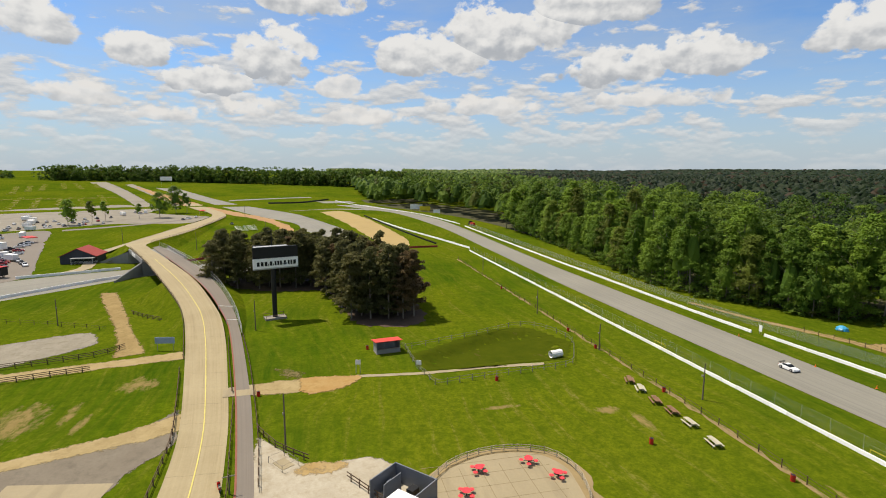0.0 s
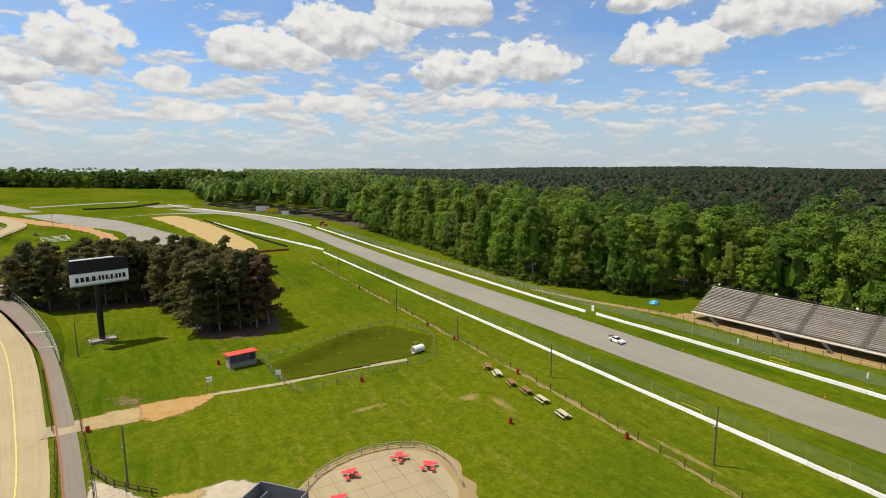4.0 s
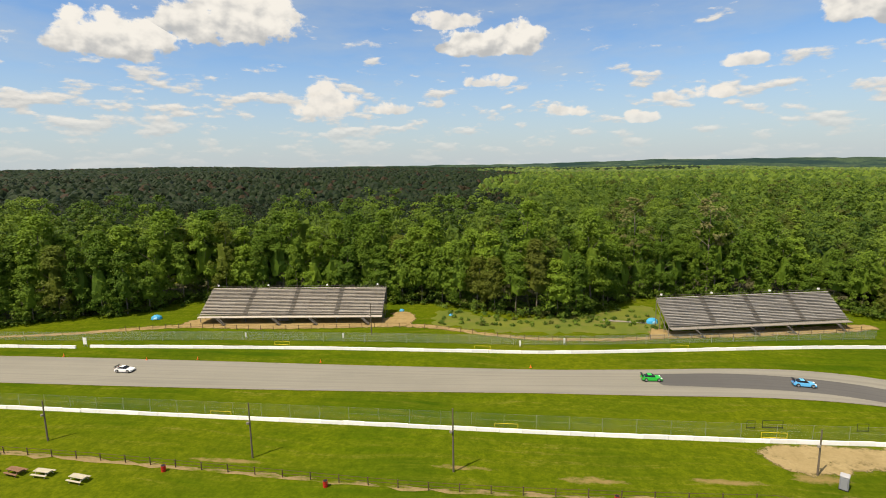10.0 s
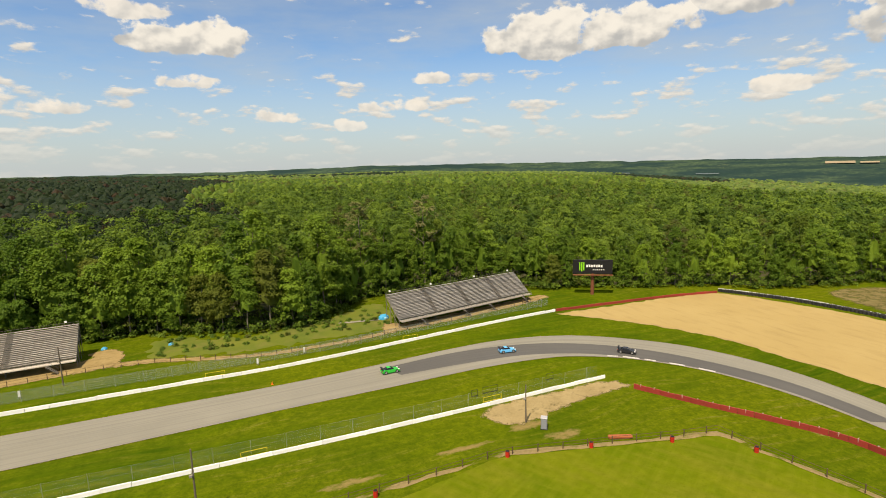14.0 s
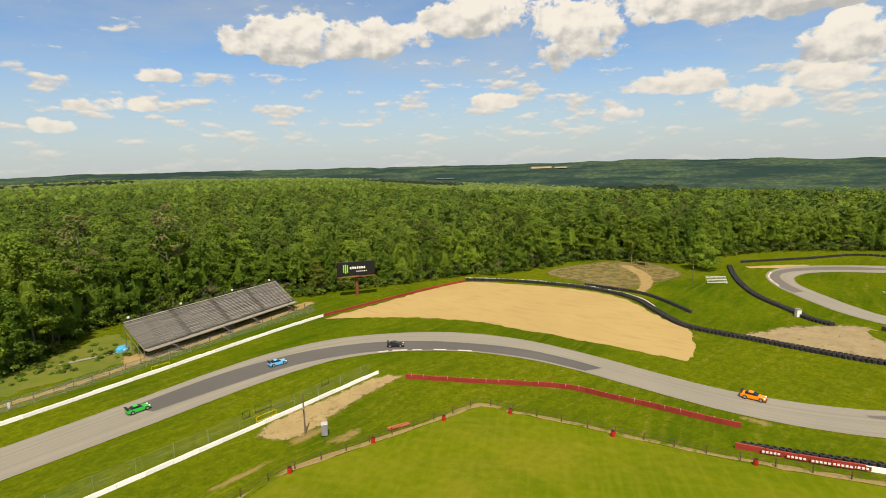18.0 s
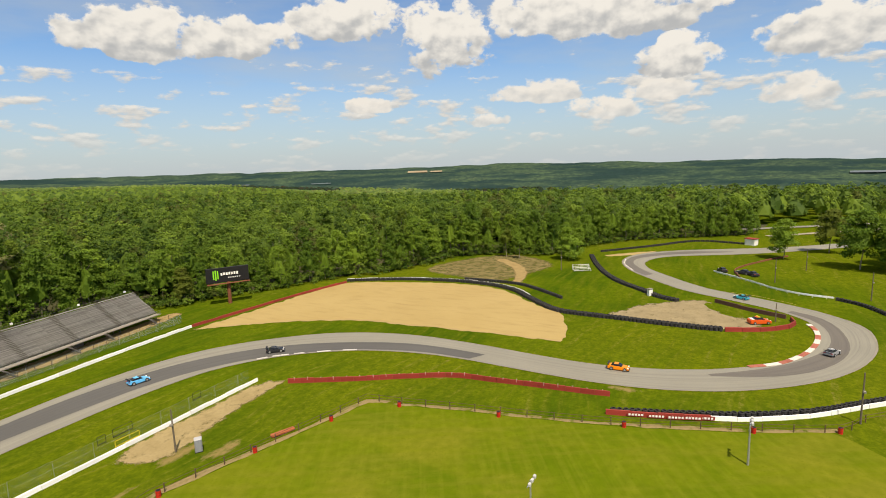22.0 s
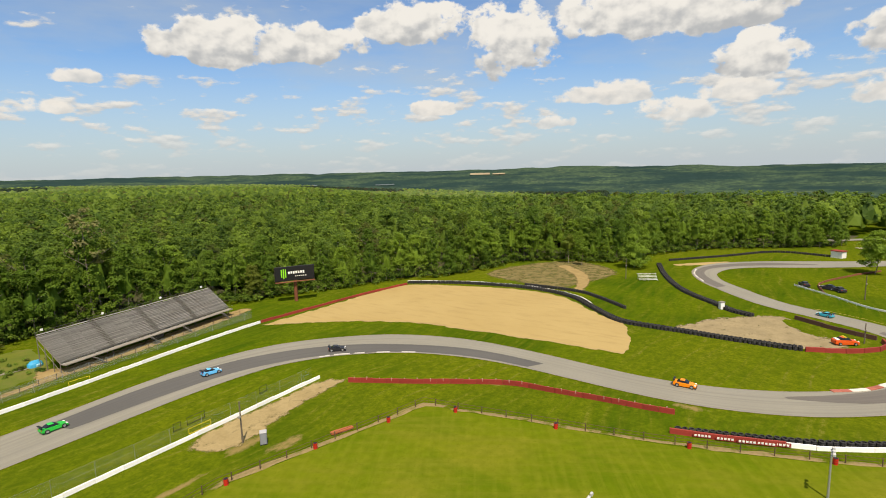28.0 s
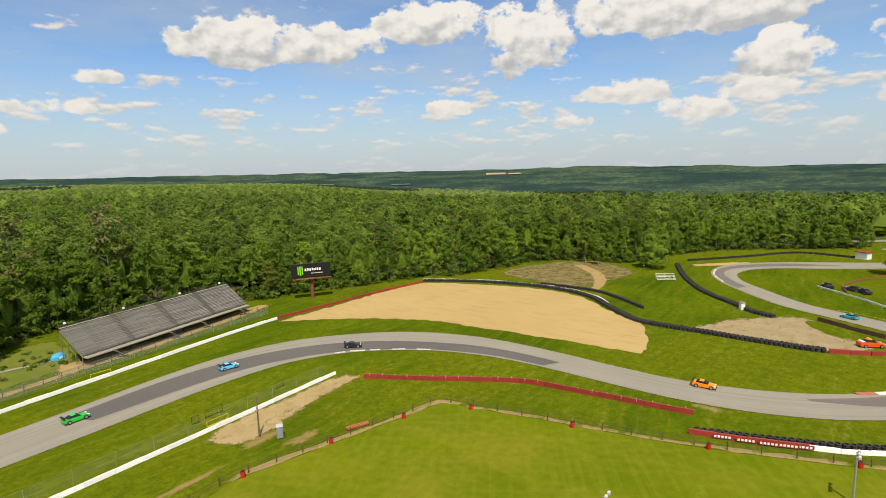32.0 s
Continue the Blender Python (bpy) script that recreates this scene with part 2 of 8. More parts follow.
def turf(n, p):
    """The colour of the rough-mown turf, and its grain."""
    wide = n.noise(p, 0.014, 4.0, 0.55)
    mid = n.noise(p, 0.055, 4.0, 0.6)
    tuft = n.noise(p, 0.5, 6.0, 0.8)
    fine = n.noise(p, 1.5, 6.0, 0.85)
    warp = n.vec("ADD", p, n.vec("MULTIPLY", n.add("ShaderNodeTexNoise", ("Vector", p), Scale=0.02, Detail=2.0).outputs["Color"], (22, 22, 0)))
    streak = n.noise(n.vec("MULTIPLY", warp, (0.035, 0.55, 0.0)), 1.0, 6.0, 0.7)
    row = n.noise(n.vec("MULTIPLY", p, (0.010, 0.75, 0.0)), 1.0, 3.0, 0.5)
    col = n.mix(n.range(mid, 0.36, 0.64), (0.032, 0.070, 0.004), (0.082, 0.122, 0.005))
    col = n.mix(n.range(wide, 0.42, 0.60, 0.0, 0.85), col, (0.118, 0.138, 0.007))
    col = n.mix(n.range(streak, 0.44, 0.66, 0.0, 0.55), col, (0.142, 0.146, 0.012))
    col = n.mix(n.range(row, 0.42, 0.60, 0.0, 0.35), col, (0.105, 0.132, 0.007))
    dry = n.math("MULTIPLY", n.range(streak, 0.55, 0.68), n.range(tuft, 0.44, 0.62))
    col = n.mix(n.math("MULTIPLY", dry, n.range(wide, 0.40, 0.60, 0.15, 0.7)), col, (0.215, 0.172, 0.055))
    col = n.mix(n.range(tuft, 0.38, 0.58, 0.55, 0.0), col, (0.030, 0.056, 0.003))
    col = n.mix(n.range(fine, 0.44, 0.62, 0.0, 0.55), col, (0.032, 0.058, 0.003))
    return col, fine


def grass_material():
    m, n, shader = material("grass", 1.0)
    shader.inputs["Specular IOR Level"].default_value = 0.0
    p = world_place(n)
    col, fine = turf(n, p)
    col = bare_spots(n, p, col)
    n.tree.links.new(col, shader.inputs["Base Color"])
    b = n.add("ShaderNodeBump", ("Height", fine), Strength=0.5, Distance=0.12)
    n.tree.links.new(b.outputs[0], shader.inputs["Normal"])
    return m


def ground_material(name, a, b, c, scale=0.25, rough=0.9, streaks=(0.05, 0.05), bump=0.3):
    """Dirt, gravel, concrete or asphalt: two tones, stains of a third, grit."""
    m, n, shader = material(name, rough)
    p = world_place(n)
    big = n.noise(p, scale, 5.0, 0.6)
    line = n.noise(n.vec("MULTIPLY", p, (streaks[0], streaks[1], 0.0)), 1.0, 4.0, 0.6)
    fine = n.noise(p, 3.0, 4.0, 0.7)
    col = n.mix(n.range(big, 0.3, 0.7), a, b)
    col = n.mix(n.range(line, 0.5, 0.75, 0.0, 0.8), col, c)
    col = n.mix(n.range(fine, 0.3, 0.8, 0.0, 0.35), col, c)
    n.tree.links.new(col, shader.inputs["Base Color"])
    h = n.add("ShaderNodeBump", ("Height", fine), Strength=bump, Distance=0.03)
    n.tree.links.new(h.outputs[0], shader.inputs["Normal"])
    return m


def bare_material(name, a, b, c, soft=1.0, weeds=0.25):
    """Soil, gravel or old asphalt that gives way to turf in a ragged margin; weeds is the share of tufts inside it."""
    m, n, shader = material(name, 1.0)
    shader.inputs["Specular IOR Level"].default_value = 0.0
    p = world_place(n)
    rim = n.add("ShaderNodeAttribute")
    rim.attribute_name = "rim"
    rag = n.noise(p, 0.45, 8.0, 0.75)
    big = n.noise(p, 0.22, 5.0, 0.65)
    fine = n.noise(p, 2.2, 5.0, 0.8)
    col = n.mix(n.range(big, 0.35, 0.65), a, b)
    col = n.mix(n.range(n.noise(p, 0.5, 6.0, 0.7), 0.50, 0.68, 0.0, 0.7), col, c)
    col = n.mix(n.range(fine, 0.40, 0.75, 0.0, 0.45), col, c)
    away = n.math("ADD", rim.outputs["Fac"], n.math("MULTIPLY", n.math("SUBTRACT", rag, 0.5), 5.0 * soft))
    show = n.range(away, -0.35 * soft, 0.35 * soft)
    tuft = n.range(n.noise(p, 0.32, 8.0, 0.78), 0.66 - 0.3 * weeds, 0.80 - 0.3 * weeds, 1.0, 1.0 - min(0.62, 2.4 * weeds))
    n.tree.links.new(col, shader.inputs["Base Color"])
    h = n.add("ShaderNodeBump", ("Height", fine), Strength=0.4, Distance=0.05)
    n.tree.links.new(h.outputs[0], shader.inputs["Normal"])
    open_turf = n.add("ShaderNodeBsdfTransparent")
    both = n.add("ShaderNodeMixShader", (0, n.math("MULTIPLY", show, tuft)), (1, open_turf.outputs[0]), (2, shader.outputs[0]))
    n.tree.links.new(both.outputs[0], m.node_tree.nodes["Material Output"].inputs[0])
    return m


def track_material(name, a, b, c):
    """Asphalt with long tyre lines that follow the lane, patches and grit."""
    m, n, shader = material(name, 0.85)
    p = world_place(n)
    uv = n.add("ShaderNodeTexCoord").outputs["UV"]
    lines = n.noise(n.vec("MULTIPLY", uv, (0.008, 1.1, 0.0)), 1.0, 5.0, 0.65)
    seam = n.noise(n.vec("MULTIPLY", uv, (0.02, 3.2, 0.0)), 1.0, 3.0, 0.6)
    big = n.noise(p, 0.05, 4.0, 0.6)
    fine = n.noise(p, 3.0, 4.0, 0.7)
    col = n.mix(n.range(big, 0.3, 0.7), a, b)
    col = n.mix(n.range(lines, 0.46, 0.66, 0.0, 0.55), col, c)
    col = n.mix(n.range(seam, 0.60, 0.70, 0.0, 0.35), col, (c[0] * 0.6, c[1] * 0.6, c[2] * 0.6))
    col = n.mix(n.range(fine, 0.3, 0.8, 0.0, 0.25), col, c)
    n.tree.links.new(col, shader.inputs["Base Color"])
    h = n.add("ShaderNodeBump", ("Height", fine), Strength=0.2, Distance=0.02)
    n.tree.links.new(h.outputs[0], shader.inputs["Normal"])
    return m


def slab_road_material():
    """Pale concrete cast in slabs: cross joints, pale wheel paths, dark stains and cracks."""
    m, n, shader = material("concrete_slab_road", 0.9)
    p = world_place(n)
    uv = n.add("ShaderNodeTexCoord").outputs["UV"]
    xy = n.add("ShaderNodeSeparateXYZ", (0, uv)).outputs
    big = n.noise(p, 0.12, 5.0, 0.65)
    lines = n.noise(n.vec("MULTIPLY", uv, (0.03, 0.9, 0.0)), 1.0, 5.0, 0.65)
    fine = n.noise(p, 2.5, 5.0, 0.75)
    col = n.mix(n.range(big, 0.3, 0.7), (0.280, 0.222, 0.122), (0.350, 0.285, 0.165))
    col = n.mix(n.range(lines, 0.45, 0.68, 0.0, 0.6), col, (0.385, 0.320, 0.190))
    col = n.mix(n.range(lines, 0.30, 0.42, 0.5, 0.0), col, (0.205, 0.160, 0.092))
    wob = n.math("ADD", xy[0], n.math("MULTIPLY", n.noise(p, 0.4, 3.0, 0.6), 1.2))
    slot = n.math("ABSOLUTE", n.math("SUBTRACT", n.math("FRACT", n.math("DIVIDE", wob, 7.5)), 0.5))
    joint = n.range(slot, 0.0, 0.018, 1.0, 0.0)
    col = n.mix(n.math("MULTIPLY", joint, n.range(n.noise(p, 0.3, 3.0, 0.6), 0.40, 0.60, 0.0, 0.6)), col, (0.150, 0.118, 0.075))
    col = n.mix(n.range(fine, 0.35, 0.8, 0.0, 0.4), col, (0.225, 0.178, 0.100))
    n.tree.links.new(col, shader.inputs["Base Color"])
    h = n.add("ShaderNodeBump", ("Height", fine), Strength=0.3, Distance=0.03)
    n.tree.links.new(h.outputs[0], shader.inputs["Normal"])
    return m


def worn_material(name, soil, share=0.5, dark=(0.061, 0.094, 0.004), light=(0.115, 0.133, 0.009)):
    """Grass worn thin: soil shows in ragged spots between tufts."""
    m, n, shader = material(name, 1.0)
    shader.inputs["Specular IOR Level"].default_value = 0.0
    p = world_place(n)
    spot = n.noise(n.vec("MULTIPLY", p, (0.115, 0.245, 0.000)), 1.0, 6.0, 0.7)
    fine = n.noise(p, 2.2, 4.0, 0.75)
    green = n.mix(n.noise(p, 0.3, 4.0, 0.6), dark, light)
    col = n.mix(n.range(spot, share, share + 0.10), green, soil)
    col = n.mix(n.range(fine, 0.35, 0.75, 0.0, 0.4), col, (0.054, 0.061, 0.009))
    n.tree.links.new(col, shader.inputs["Base Color"])
    return m


def leaf_material(name, dark, light, island=False, through=0.42):
    """Leaves: each tree has its own tone between dark and light, a few are brownish, and each spray differs a little."""
    m, n, shader = material(name, 0.6)
    shader.inputs["Specular IOR Level"].default_value = 0.15
    each = n.add("ShaderNodeNewGeometry").outputs["Random Per Island"]
    if island:
        tone = n.add("ShaderNodeAttribute")
        tone.attribute_name = "tone"
        tree = tone.outputs["Fac"]
    else:
        tree = n.add("ShaderNodeObjectInfo").outputs["Random"]
    p = world_place(n)
    fac = n.math("ADD", n.math("MULTIPLY", each, 0.26), n.math("MULTIPLY", n.math("POWER", tree, 1.3), 0.80))
    col = n.mix(fac, dark, light)
    odd = n.math("FRACT", n.math("MULTIPLY", tree, 37.0))
    brown = (dark[0] * 1.5 + 0.03, dark[1] * 1.02, dark[2] * 1.6)
    col = n.mix(n.range(odd, 0.90, 0.94, 0.0, 0.75), col, brown)
    col = n.mix(n.range(n.noise(p, 0.03, 3.0, 0.6), 0.45, 0.65, 0.0, 0.35), col, n.mix(0.35, dark, light))
    n.tree.links.new(col, shader.inputs["Base Color"])
    back = n.add("ShaderNodeBsdfTranslucent", ("Color", col))
    both = n.add("ShaderNodeMixShader", (0, through), (1, shader.outputs[0]), (2, back.outputs[0]))
    n.tree.links.new(both.outputs[0], m.node_tree.nodes["Material Output"].inputs[0])
    return m


GRASS = grass_material()
ASPHALT = track_material("asphalt_worn", (0.205, 0.194, 0.158), (0.245, 0.231, 0.188), (0.145, 0.138, 0.116))
ASPHALT_DARK = track_material("asphalt_dark", (0.084, 0.081, 0.076), (0.104, 0.100, 0.093), (0.062, 0.060, 0.058))
ASPHALT_RUBBER = track_material("asphalt_rubbered", (0.118, 0.105, 0.092), (0.140, 0.126, 0.108), (0.080, 0.072, 0.066))
WORN_LIGHT = worn_material("thin_grass", (0.265, 0.203, 0.101), 0.52)
PATH_ASPHALT = track_material("asphalt_path", (0.170, 0.142, 0.112), (0.200, 0.168, 0.134), (0.129, 0.117, 0.098))
CONCRETE_ROAD = ground_material("concrete_road", (0.285, 0.232, 0.138), (0.335, 0.275, 0.165), (0.215, 0.174, 0.106), 0.09, 0.85, (0.06, 0.4))
SAND = ground_material("trap_sand", (0.335, 0.240, 0.092), (0.375, 0.275, 0.112), (0.270, 0.188, 0.072), 0.05, 0.95, (0.5, 0.12), 0.6)
DIRT = ground_material("bare_dirt", (0.273, 0.195, 0.094), (0.328, 0.242, 0.117), (0.187, 0.140, 0.062), 0.3, 0.95)
DIRT_DARK = ground_material("dark_dirt", (0.200, 0.150, 0.082), (0.255, 0.195, 0.108), (0.120, 0.100, 0.045), 0.2, 0.95)
PALE_TRACK = ground_material("pale_track", (0.30, 0.26, 0.18), (0.34, 0.30, 0.21), (0.24, 0.20, 0.13), 0.3, 0.95)
TRODDEN = worn_material("trodden_margin", (0.265, 0.195, 0.095), 0.40)
WHITE_GRAVEL = bare_material("white_gravel", (0.360, 0.315, 0.235), (0.430, 0.385, 0.295), (0.275, 0.225, 0.145), 0.5, 0.0)
SOIL = bare_material("bare_soil", (0.255, 0.180, 0.080), (0.320, 0.235, 0.108), (0.180, 0.130, 0.055), 0.8, 0.12)
PALE_SOIL = bare_material("pale_soil", (0.300, 0.228, 0.112), (0.360, 0.280, 0.145), (0.235, 0.172, 0.080), 0.7, 0.06)
ORANGE_SOIL = bare_material("orange_soil", (0.330, 0.200, 0.075), (0.370, 0.250, 0.105), (0.270, 0.165, 0.060), 0.7, 0.05)
THIN_SOIL = bare_material("thin_soil", (0.150, 0.122, 0.052), (0.200, 0.160, 0.072), (0.105, 0.092, 0.032), 1.8, 0.66)
OLD_ASPHALT = bare_material("weathered_asphalt", (0.175, 0.148, 0.112), (0.205, 0.176, 0.134), (0.130, 0.112, 0.085), 0.5, 0.0)
LOT_GRAVEL = bare_material("lot_gravel", (0.230, 0.205, 0.158), (0.285, 0.255, 0.200), (0.175, 0.155, 0.110), 0.8, 0.10)
GREY_GRAVEL = ground_material("grey_gravel", (0.215, 0.190, 0.150), (0.265, 0.235, 0.182), (0.155, 0.138, 0.100), 0.15, 0.95)
ROUGH_GRASS = ground_material("rough_grass", (0.060, 0.100, 0.006), (0.115, 0.138, 0.009), (0.150, 0.132, 0.036), 0.12, 1.0, (0.2, 0.2), 0.6)
WHITE_PAINT = plain("white_wall_paint", (0.80, 0.79, 0.76), 0.65, 0, 0.32, 0.5)
RED_PAINT = plain("red_wall_paint", (0.255, 0.032, 0.022), 0.6, 0, 0.45, 0.8)
RUBBER = plain("tyre_rubber", (0.028, 0.027, 0.026), 0.75, 0, 0.5, 2.0)
BLEACHER = plain("weathered_boards", (0.325, 0.292, 0.248), 0.8, 0, 0.75, 0.5)
BLEACHER_DARK = plain("dark_weathered_boards", (0.262, 0.248, 0.226), 0.85, 0, 0.95, 0.5)
STEEL = plain("galvanised_steel", (0.42, 0.42, 0.41), 0.5, 0.6, 0.2, 2.0)
BROWN_WOOD = plain("brown_wood", (0.102, 0.064, 0.038), 0.85, 0, 0.4, 2.0)
GREY_WOOD = plain("grey_wood", (0.230, 0.208, 0.170), 0.85, 0, 0.35, 2.0)
POLE_WOOD = plain("pole_wood", (0.13, 0.105, 0.075), 0.9, 0, 0.3, 3.0)
BLACK = plain("black_paint", (0.012, 0.012, 0.013), 0.5, 0, 0.3, 1.0)
RED_PLASTIC = plain("red_plastic", (0.50, 0.022, 0.012), 0.5, 0, 0.25, 2.0)
YELLOW = plain("yellow_paint", (0.68, 0.52, 0.03), 0.5, 0, 0.2, 2.0)
ORANGE = plain("orange_plastic", (0.70, 0.16, 0.02), 0.5, 0, 0.2, 2.0)
BARK = plain("bark", (0.22, 0.185, 0.14), 0.95, 0, 0.4, 3.0)
LEAF = leaf_material("leaves", (0.066, 0.134, 0.014), (0.232, 0.345, 0.036))
LEAF_FAR = leaf_material("far_leaves", (0.040, 0.088, 0.013), (0.195, 0.285, 0.034), True)
# the same broadleaf woods, with a cloud's shadow put into the leaf colour
LEAF_CLOUD_SHADED = leaf_material("cloud_shaded_leaves", (0.008, 0.018, 0.005), (0.018, 0.034, 0.008), True, 0.2)
# aerial haze put into the colour: less contrast, slightly bluer
LEAF_HAZE = leaf_material("hazed_leaves", (0.060, 0.108, 0.024), (0.160, 0.215, 0.040), True, 0.2)
NEEDLES = leaf_material("pine_needles", (0.098, 0.104, 0.034), (0.190, 0.172, 0.062), False, 0.5)

# ---- builders ----


def mesh_of(name, verts, faces, mat):
    me = bpy.data.meshes.new(name)
    me.from_pydata(verts, [], faces)
    if mat:
        me.materials.append(mat)
    return me


def thing(name, label, category, group="", kind="", at=(0, 0, 0), turn=0.0):
    ob = new(name)
    ob.empty_display_size = 0.3
    ob.matrix_world = pose(*at, 0, 0, turn)
    return tagged(ob, label, category, group, kind)


def part(name, bm, mat, parent=None, label=""):
    if isinstance(bm, bmesh.types.BMesh):
        me = bpy.data.meshes.new(name)
        bm.to_mesh(me)
        bm.free()
        me.materials.append(mat)
    else:
        me = bm
    ob = new(name, me)
    if parent:
        ob.parent = parent
    if label:
        ob["label"] = label
    return ob


def box(bm, x, y, z, sx, sy, sz, m=None, bevel=0.0):
    """A box about (x, y) that stands on z, of full sizes sx, sy, sz."""
    t = Matrix.Translation((x, y, z + sz / 2)) @ Matrix.Diagonal((sx, sy, sz, 1))
    made = bmesh.ops.create_cube(bm, size=1.0, matrix=(m @ t) if m else t)
    if bevel:
        edges = list({e for v in made["verts"] for e in v.link_edges})
        bmesh.ops.bevel(bm, geom=edges, offset=bevel, segments=1, affect="EDGES")
    return bm


def rod(bm, a, b, r1, r2=None, sides=8):
    a, b = Vector(a), Vector(b)
    q = (b - a).to_track_quat("Z", "Y").to_matrix().to_4x4()
    m = Matrix.Translation((a + b) / 2) @ q
    bmesh.ops.create_cone(bm, cap_ends=True, segments=sides, radius1=r1, radius2=r1 if r2 is None else r2, depth=(b - a).length, matrix=m)
    return bm


def boxes(*specs):
    bm = bmesh.new()
    for s in specs:
        box(bm, *s)
    return bm


def gz(x, y):
    """Height of the ground for what lies on it; a little more far out, where the sheet is coarse."""
    if y < 106 and x * x + y * y < 200000 and x < 200:
        return 0.0
    h = float(land(x, y))
    return h + (0.12 if h > 0.5 else 0.0)


def smooth_line(points, step=3.0):
    """A Catmull-Rom line through plan points, at even steps."""
    p = np.array(points, float)
    p = np.vstack([2 * p[0] - p[1], p, 2 * p[-1] - p[-2]])
    out = []
    for i in range(1, len(p) - 2):
        n = max(2, int(np.linalg.norm(p[i + 1] - p[i]) / step))
        for t in np.linspace(0, 1, n, endpoint=False):
            a, b, c, d = p[i - 1], p[i], p[i + 1], p[i + 2]
            out.append(0.5 * (2 * b + (c - a) * t + (2 * a - 5 * b + 4 * c - d) * t**2 + (3 * b - a - 3 * c + d) * t**3))
    out.append(p[-2])
    return np.array(out)


def normals_of(line):
    d = np.gradient(line[:, :2], axis=0)
    d /= np.linalg.norm(d, axis=1)[:, None] + 1e-9
    return np.stack([-d[:, 1], d[:, 0]], 1)


def ribbon(name, left, right, z, mat, label, category="track", step=3.0, rag=0.0, kind="structure", seed=1):
    """A strip of ground between two plan lines; rag roughens its edges."""
    a, b = smooth_line(left, step), smooth_line(right, step)
    n = max(len(a), len(b))
    s = np.linspace(0, 1, n)

    def even(l):
        u = np.r_[0, np.cumsum(np.linalg.norm(np.diff(l, axis=0), axis=1))]
        return np.stack([np.interp(s, u / u[-1], l[:, k]) for k in range(l.shape[1])], 1)

    a, b = even(a), even(b)
    rng = np.random.RandomState(seed)
    if rag:
        a[:, :2] += rng.normal(0, rag, (n, 2))
        b[:, :2] += rng.normal(0, rag, (n, 2))
    verts, faces, across = [], [], 3
    for i in range(n):
        for k in range(across + 1):
            q = a[i] + (b[i] - a[i]) * k / across
            verts.append((q[0], q[1], z + (q[2] if len(q) > 2 else 0.0) + gz(q[0], q[1])))
    for i in range(n - 1):
        for k in range(across):
            j = i * (across + 1) + k
            faces.append((j, j + 1, j + across + 2, j + across + 1))
    me = mesh_of(name, verts, faces, mat)
    ob = new(name, me)
    bm = bmesh.new()
    bm.from_mesh(me)
    run = np.r_[0, np.cumsum(np.linalg.norm(np.diff((a + b)[:, :2] / 2, axis=0), axis=1))]
    wide = float(np.median(np.linalg.norm((a - b)[:, :2], axis=1)))
    uv = bm.loops.layers.uv.new("lane")
    for f in bm.faces:
        for l in f.loops:
            i, k = divmod(l.vert.index, across + 1)
            l[uv].uv = (run[i], wide * k / across)
    bmesh.ops.recalc_face_normals(bm, faces=bm.faces)
    if bm.faces[0].normal.z < 0:
        bmesh.ops.reverse_faces(bm, faces=bm.faces)
    bm.to_mesh(me)
    bm.free()
    return tagged(ob, label, category, "", kind)


def patch(name, points, z, mat, label, category="ground", rag=0.4, step=1.0, seed=3, kind="structure"):
    """A flat piece of ground with a ragged outline."""
    p = np.array(points, float)
    line = smooth_line(np.vstack([p, p[:1]]), step)[:-1]
    rng = np.random.RandomState(seed)
    jit = rng.normal(0, rag, (len(line), 2))
    jit = (jit + np.roll(jit, 1, 0)) * 0.6
    line = line[:, :2] + jit
    bm = bmesh.new()
    vs = [bm.verts.new((x, y, z)) for x, y in line]
    f = bm.faces.new(vs)
    if f.calc_area() and f.normal.z < 0:
        f.normal_flip()
    bm.normal_update()
    if f.normal.z < 0:
        f.normal_flip()
    bmesh.ops.triangulate(bm, faces=[f])
    if max(abs(gz(x, y)) for x, y in line) > 0.3:
        for _ in range(3):
            bmesh.ops.subdivide_edges(bm, edges=[e for e in bm.edges if e.calc_length() > 14], cuts=1, use_grid_fill=True)
            bmesh.ops.triangulate(bm, faces=bm.faces)
        for v in bm.verts:
            v.co.z = z + gz(v.co.x, v.co.y)
    ob = part(name, bm, mat)
    return tagged(ob, label, category, "", kind)


